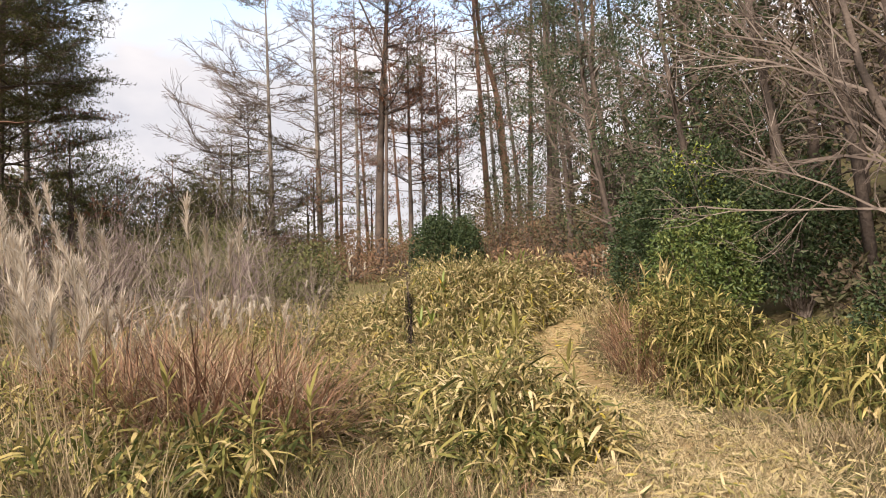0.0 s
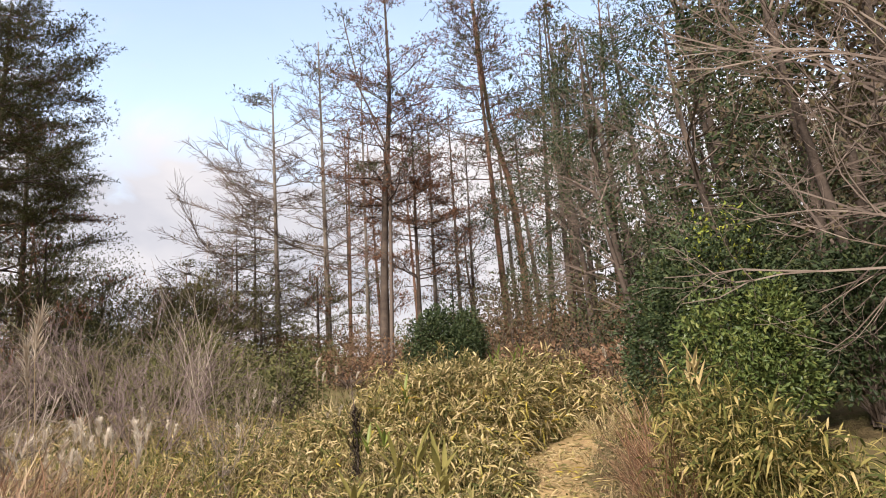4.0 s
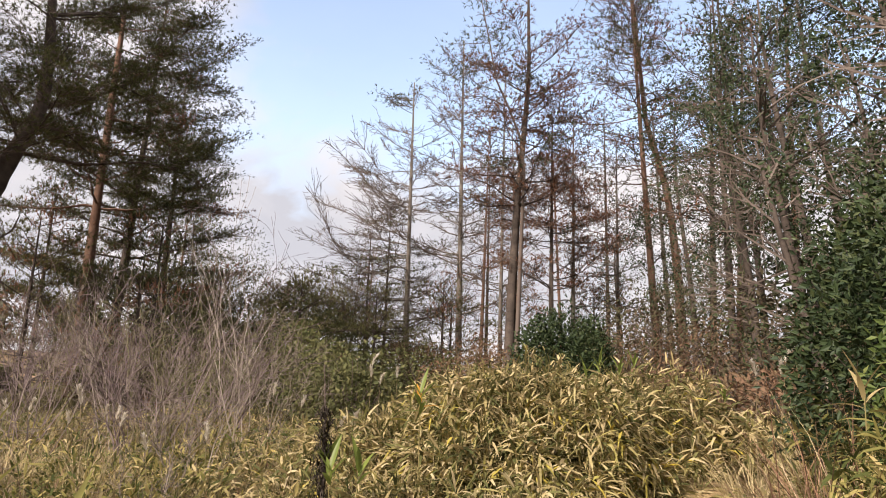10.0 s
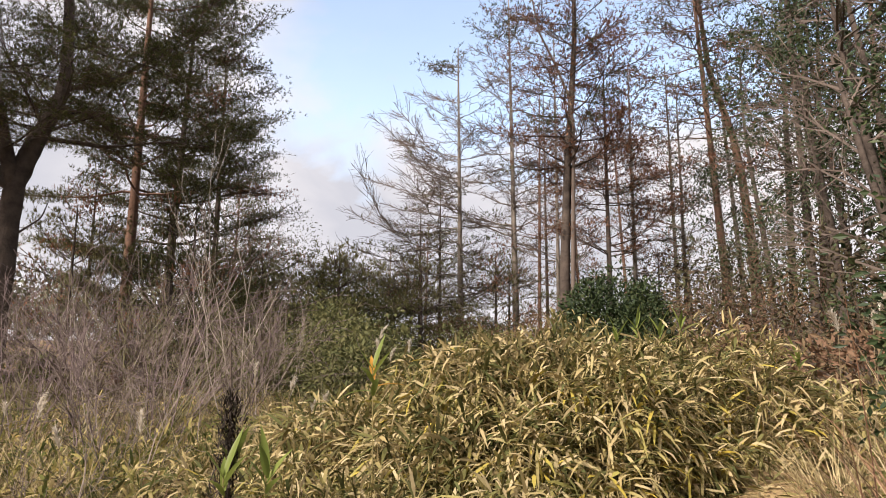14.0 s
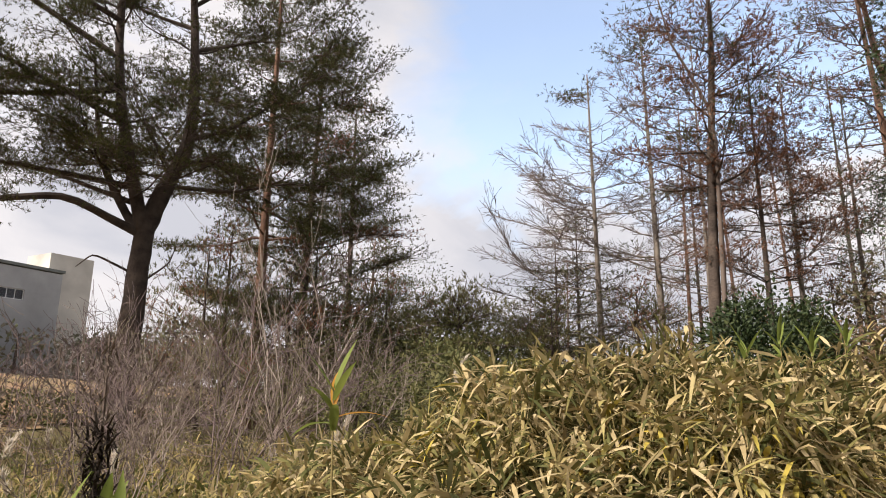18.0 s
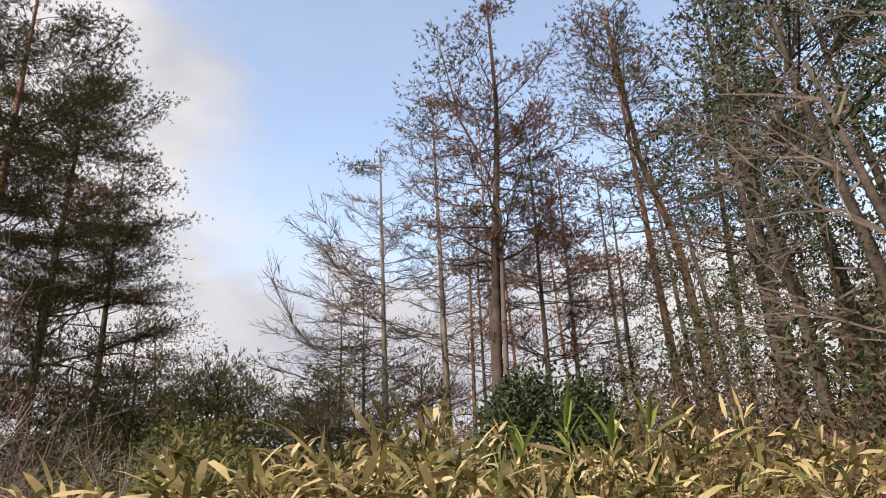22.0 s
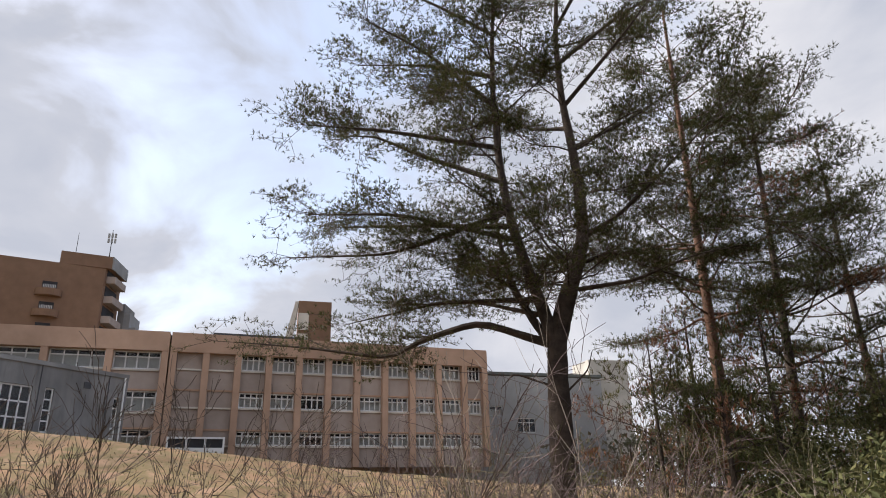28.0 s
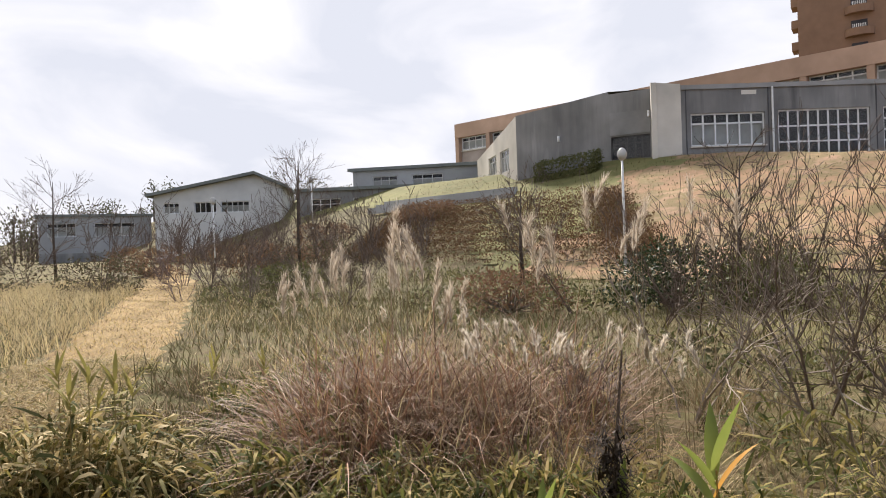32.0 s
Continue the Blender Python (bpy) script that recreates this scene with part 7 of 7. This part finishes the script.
def hedge(x, y, lx, ly, h, n, label, material=None, turn=0.0, leaf=(0.16, 0.09)):
    ob = thing("hedge", label, "hedge", on_ground(x, y), "hedges on the slope", turn=turn)
    p = RNG.uniform(-1, 1, (n, 3))
    ax = RNG.integers(0, 3, n)
    p[np.arange(n), ax] = np.sign(p[np.arange(n), ax]) * RNG.uniform(0.8, 1.05, n)
    p = p * [lx / 2, ly / 2, h / 2] + [0, 0, h / 2]
    c, s = math.cos(radians(turn)), math.sin(radians(turn))
    wx, wy = x + p[:, 0] * c - p[:, 1] * s, y + p[:, 0] * s + p[:, 1] * c
    p[:, 2] += height(wx, wy) - float(height(x, y))
    part("foliage", oval_leaves(Mesh(), p, rand_dirs(n, 0.3), leaf[0], leaf[1]), material or M_HEDGE, ob, kind="stuff")
    return ob


hedge(-31.9, -16.6, 1.2, 4.2, 1.15, 3000, "clipped green hedge before the hall", M_HEDGE, 15)
# terraced azaleas on the lawn's southern slope
for i in range(6):
    ax, ay, bx, by = -19.5 - 1.3 * i, -22.6 - 0.9 * i, -20.3 - 1.35 * i, -2.2 - 1.4 * i
    ln = math.dist((ax, ay), (bx, by))
    hedge((ax + bx) / 2, (ay + by) / 2, 1.5, ln, 0.6, int(ln * 420), "clipped reddish-brown azalea hedge in terraced rows", M_AZALEA, math.degrees(math.atan2(by - ay, bx - ax)) - 90, (0.11, 0.06))
for i in range(3):
    ob = thing("terrace_edge", "grey timber edging of a planted terrace", "edging", on_ground(-27.6 - 0.8 * i, -25.0 - 0.4 * i), "terrace edgings", turn=6 - 2 * i)
    for k in range(7):
        m = Mesh()
        box(m, (-0.09, -7.2 + 2.05 * k, -0.1), (0.09, -5.2 + 2.05 * k, 0.34))
        part("board", m, M_GREYWALL, ob)
hedge(-20.6, 10.2, 1.3, 9.5, 0.75, 5200, "low dark green hedge at the foot of the lawn", M_HEDGE, 3)
hedge(-20.2, 20.5, 1.3, 10, 0.75, 5000, "low dark hedge at the foot of the lawn", M_HEDGE, -3)

for x, y, h, k in ((-14, -16, 3.0, 7), (-17, -20, 3.0, 7), (-11, -18, 2.8, 7), (-15, -25, 3.2, 7), (-20, -16, 2.6, 7), (-9, -24, 3.0, 7), (-6, -23, 3.0, 7), (-18, -30, 3.4, 7), (-12, -30, 3.4, 7), (-22, -24, 2.6, 7), (-7.5, -13, 2.4, 6), (-10, -20, 2.8, 7), (-3, -24, 2.8, 7), (-8, -17.5, 2.4, 6), (-13.5, -11.5, 2.6, 7), (-1.5, -27, 3.2, 7), (2.5, -26, 3.2, 7)):
    bare_shrub(x, y, h, k, "leafless brown scrub below the houses", M_TWIG_DARK, least=0.011, r0=0.02, rate=(5, 4), depth=3, group="scrub below the houses")
for x, y, rx, rz in ((-13, -20, 2.2, 1.6), (-18, -24, 2.4, 1.6), (-9, -27, 2.4, 1.8), (-22, -30, 2.4, 1.5), (-16, -33, 2.6, 1.8), (-25, -22, 2.2, 1.2)):
    evergreen_bush(x, y, rx, rx, rz, 2600, "brown scrub bush below the houses", M_RUSSET_BUSH, (0.16, 0.08), lobes=5, name="shrub", group="scrub below the houses")

# ---- low cover ----
def free_of_path(x, y, margin=0.0):
    return np.abs(x - path_mid(y)) > path_half(y) + margin


def carpet(name, label, n, xr, yr, material, ln, width, bend, margin=0.0, on_path=False, seg=3, lean=0.5, patch=0.0, east=False):
    x, y = RNG.uniform(*xr, n), RNG.uniform(*yr, n)
    ok = ~free_of_path(x, y, -0.05) if on_path else free_of_path(x, y, margin)
    if east:
        ok &= x > path_mid(y)
    if patch:
        ok &= np.sin(x * 1.7 + 2) * np.sin(y * 1.3) + 0.5 * np.sin(x * 4.1 + y * 3.3) > patch - 0.6
    x, y = x[ok], y[ok]
    k = len(x)
    p = np.stack([x, y, height(x, y) + (0.028 if on_path else -0.01)], 1)
    a = RNG.uniform(0, 2 * math.pi, k)
    d = unit(np.stack([lean * np.cos(a), lean * np.sin(a), np.ones(k)], 1) + RNG.normal(0, 0.2, (k, 3)))
    m = blades(Mesh(), p, d, ln * RNG.uniform(0.4, 1.3, k), width * RNG.uniform(0.6, 1.3, k), bend * RNG.uniform(0.5, 1.5, k), seg)
    return tagged(new(name, m.data(name, material)), label, "grass", kind="stuff")


carpet("short_grass", "short mown straw on the path", 40000, (-1.5, 4), (0.3, 10), M_STRAW, 0.13, 0.007, 0.7, on_path=True, seg=2, lean=1.0)
carpet("short_grass", "short grey mown grass on the path", 45000, (-1.5, 4), (0.3, 10), M_GREY_GRASS, 0.16, 0.007, 0.7, on_path=True, seg=2, lean=1.0)
carpet("short_grass", "green blades in the mown path", 14000, (-1.5, 4), (0.3, 10), M_GREEN_GRASS, 0.10, 0.007, 0.6, on_path=True, seg=2, lean=0.8)
carpet("dry_grass", "matted dry grass beside the path", 30000, (-6, 4.5), (3.0, 15), M_GREY_GRASS, 0.32, 0.011, 0.9, 0.0, patch=0.35, seg=2)
carpet("dry_grass", "straw-coloured grass beside the path", 9000, (-3, 5), (2.5, 15), M_STRAW, 0.30, 0.010, 0.9, 0.0, patch=0.6, seg=2)
carpet("green_grass", "tufts of green grass beside the path", 17000, (-8, 5), (1.0, 17), M_GREEN_GRASS, 0.22, 0.010, 0.8, 0.0, patch=0.6, seg=2)
carpet("field_grass", "field of tall pale dry grass", 22000, (-6, 7), (-24, 0.4), M_STRAW, 0.6, 0.018, 0.5, -0.1, seg=2, east=True)
carpet("rough_grass", "rough dry grass towards the lawn", 12000, (-20, -4), (-24, 24), M_ROUGH, 0.38, 0.018, 0.8, 0.3, seg=2)
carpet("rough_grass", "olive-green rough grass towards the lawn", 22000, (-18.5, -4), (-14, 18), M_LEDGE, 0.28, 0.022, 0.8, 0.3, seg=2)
carpet("rough_grass", "rough dry grass under the trees", 9000, (-16, 12), (15, 45), M_ROUGH, 0.5, 0.022, 0.8, seg=2)


def leaf_cover(n, xr, yr, material, label, h=0.3, patch=0.3):
    x, y = RNG.uniform(*xr, n), RNG.uniform(*yr, n)
    ok = free_of_path(x, y, 0.25) & ~((y < 8.5) & (x > -1.2)) & (np.sin(x * 1.3 + 1) * np.sin(y * 1.1 + 2) + 0.5 * np.sin(x * 3.1 - y * 2.3) > patch - 0.6)
    x, y = x[ok], y[ok]
    k = len(x)
    p = np.stack([x, y, height(x, y) + h * RNG.random(k)], 1)
    m = leaves(Mesh(), p, unit(RNG.normal(0, 0.7, (k, 3)) + [0, 0, 0.35]), 0.22 * RNG.uniform(0.6, 1.3, k), 0.029, RNG.uniform(0.1, 0.7, k))
    return tagged(new("bamboo_cover", m.data("bamboo_cover", material)), label, "dwarf bamboo", kind="stuff")


leaf_cover(15000, (-4.5, 4.5), (4.0, 14), M_SASA_GREEN, "low green dwarf bamboo covering the ground", 0.3, 0.5)
leaf_cover(9000, (-2.5, 4.5), (4.0, 14), M_SASA, "low yellowing dwarf bamboo covering the ground", 0.26, 0.7)
carpet("dry_grass", "tangled dry weeds before the thicket", 9000, (-10, 0.5), (11, 22), M_GREY_GRASS, 0.62, 0.013, 0.8, 0.0, patch=0.3, seg=2)
carpet("dry_grass", "pale straw stalks before the thicket", 5000, (-10, 0.5), (11, 22), M_STRAW, 0.6, 0.010, 0.6, 0.0, patch=0.5, seg=2)
leaf_cover(9000, (-9, 0), (13, 20), M_SASA_GREEN, "scattered low dwarf bamboo before the thicket", 0.4, 0.5)
carpet("short_grass", "longer withered tufts on the path", 26000, (-1.5, 4), (0.3, 13), M_STRAW, 0.26, 0.007, 1.0, on_path=True, seg=2, lean=1.2, patch=0.45)


def litter(n, xr, yr, label):
    x, y = RNG.uniform(*xr, n), RNG.uniform(*yr, n)
    ok = ~free_of_path(x, y, 0.3)
    x, y = x[ok], y[ok]
    k = len(x)
    p = np.stack([x, y, height(x, y) + 0.045 + 0.03 * RNG.random(k)], 1)
    m = leaves(Mesh(), p, unit(RNG.normal(0, 1, (k, 3)) * [1, 1, 0.2] + [0, 0, 0.12]), 0.13 * RNG.uniform(0.5, 1.4, k), 0.02, 0.1)
    return tagged(new("leaf_litter", m.data("leaf_litter", M_SASA)), label, "litter", kind="stuff")


litter(16000, (-1.5, 4), (0.3, 14), "fallen bamboo leaves and straw on the path")
lx, ly = RNG.uniform(-50, -18, 18000), RNG.uniform(-34, 26, 18000)
lk = lawn_area(lx, ly)
lx, ly = lx[lk], ly[lk]
lp = np.stack([lx, ly, height(lx, ly) + 0.04], 1)
lm = blades(Mesh(), lp, unit(RNG.normal(0, 0.5, (len(lx), 3)) + [0, 0, 1]), RNG.uniform(0.08, 0.22, len(lx)), 0.035, 0.5, 2)
tagged(new("lawn_grass", lm.data("lawn_grass", M_ROUGH)), "rough tufts standing in the winter lawn", "grass", kind="stuff")
carpet("short_grass", "worn grey-brown grass on the far stretch of the path", 22000, (-8, 2), (-18, 2.0), M_GREY_GRASS, 0.15, 0.013, 0.8, on_path=True, seg=2, lean=1.0)
carpet("short_grass", "worn straw on the far stretch of the path", 16000, (-8, 2.5), (-18, 5.0), M_GOLD, 0.15, 0.012, 0.8, on_path=True, seg=2, lean=1.0)
carpet("rough_grass", "rough brown grass beside the far path", 11000, (-10, 1), (-16, 5), M_ROUGH, 0.48, 0.018, 0.8, 0.05, seg=2)
carpet("rough_grass", "dry straw stalks beside the far path", 5000, (-8, 0), (-14, 5), M_STRAW, 0.5, 0.014, 0.7, 0.05, seg=2, patch=0.5)
carpet("green_grass", "patches of short green grass by the path", 9000, (-2.4, 1.4), (-2, 7.5), M_GREEN_GRASS, 0.24, 0.010, 0.8, 0.0, seg=2, patch=0.35)
carpet("dry_grass", "reddish dry grass before the thicket", 3500, (-9, 0), (11, 20), M_RED, 0.55, 0.012, 0.8, 0.0, patch=0.4, seg=2)


def low_cover(n, xr, yr, material, label, patch):
    x, y = RNG.uniform(*xr, n), RNG.uniform(*yr, n)
    ok = free_of_path(x, y, 0.3) & (np.sin(x * 0.5 + 1) * np.sin(y * 0.43 + 2) + 0.5 * np.sin(x * 1.3 - y * 0.9) > patch - 0.6)
    x, y = x[ok], y[ok]
    k = len(x)
    p = np.stack([x, y, height(x, y) + 0.02 + 0.28 * RNG.random(k) ** 1.5], 1)
    m = oval_leaves(Mesh(), p, rand_dirs(k, 0.3), RNG.uniform(0.08, 0.2, k), RNG.uniform(0.04, 0.09, k))
    return tagged(new("ground_cover", m.data("ground_cover", material)), label, "ground cover", kind="stuff")


low_cover(9000, (-18.5, -5), (-13, 16), M_OLIVE, "low olive-green ground cover below the lawn", 0.75)
low_cover(7000, (-18.5, -5), (-16, 16), M_BROWN_LEAF, "brown withered ground cover below the lawn", 0.8)
carpet("dry_weeds", "dark withered weeds among the dwarf bamboo", 9000, (-4, 1.6), (3.2, 8), M_ROUGH, 0.42, 0.008, 0.5, 0.0, patch=0.5, seg=2)
carpet("dry_weeds", "tangled brown stalks among the dwarf bamboo", 7000, (-4, 1.6), (2.6, 8), M_RED, 0.34, 0.007, 0.9, 0.0, patch=0.55, seg=2)
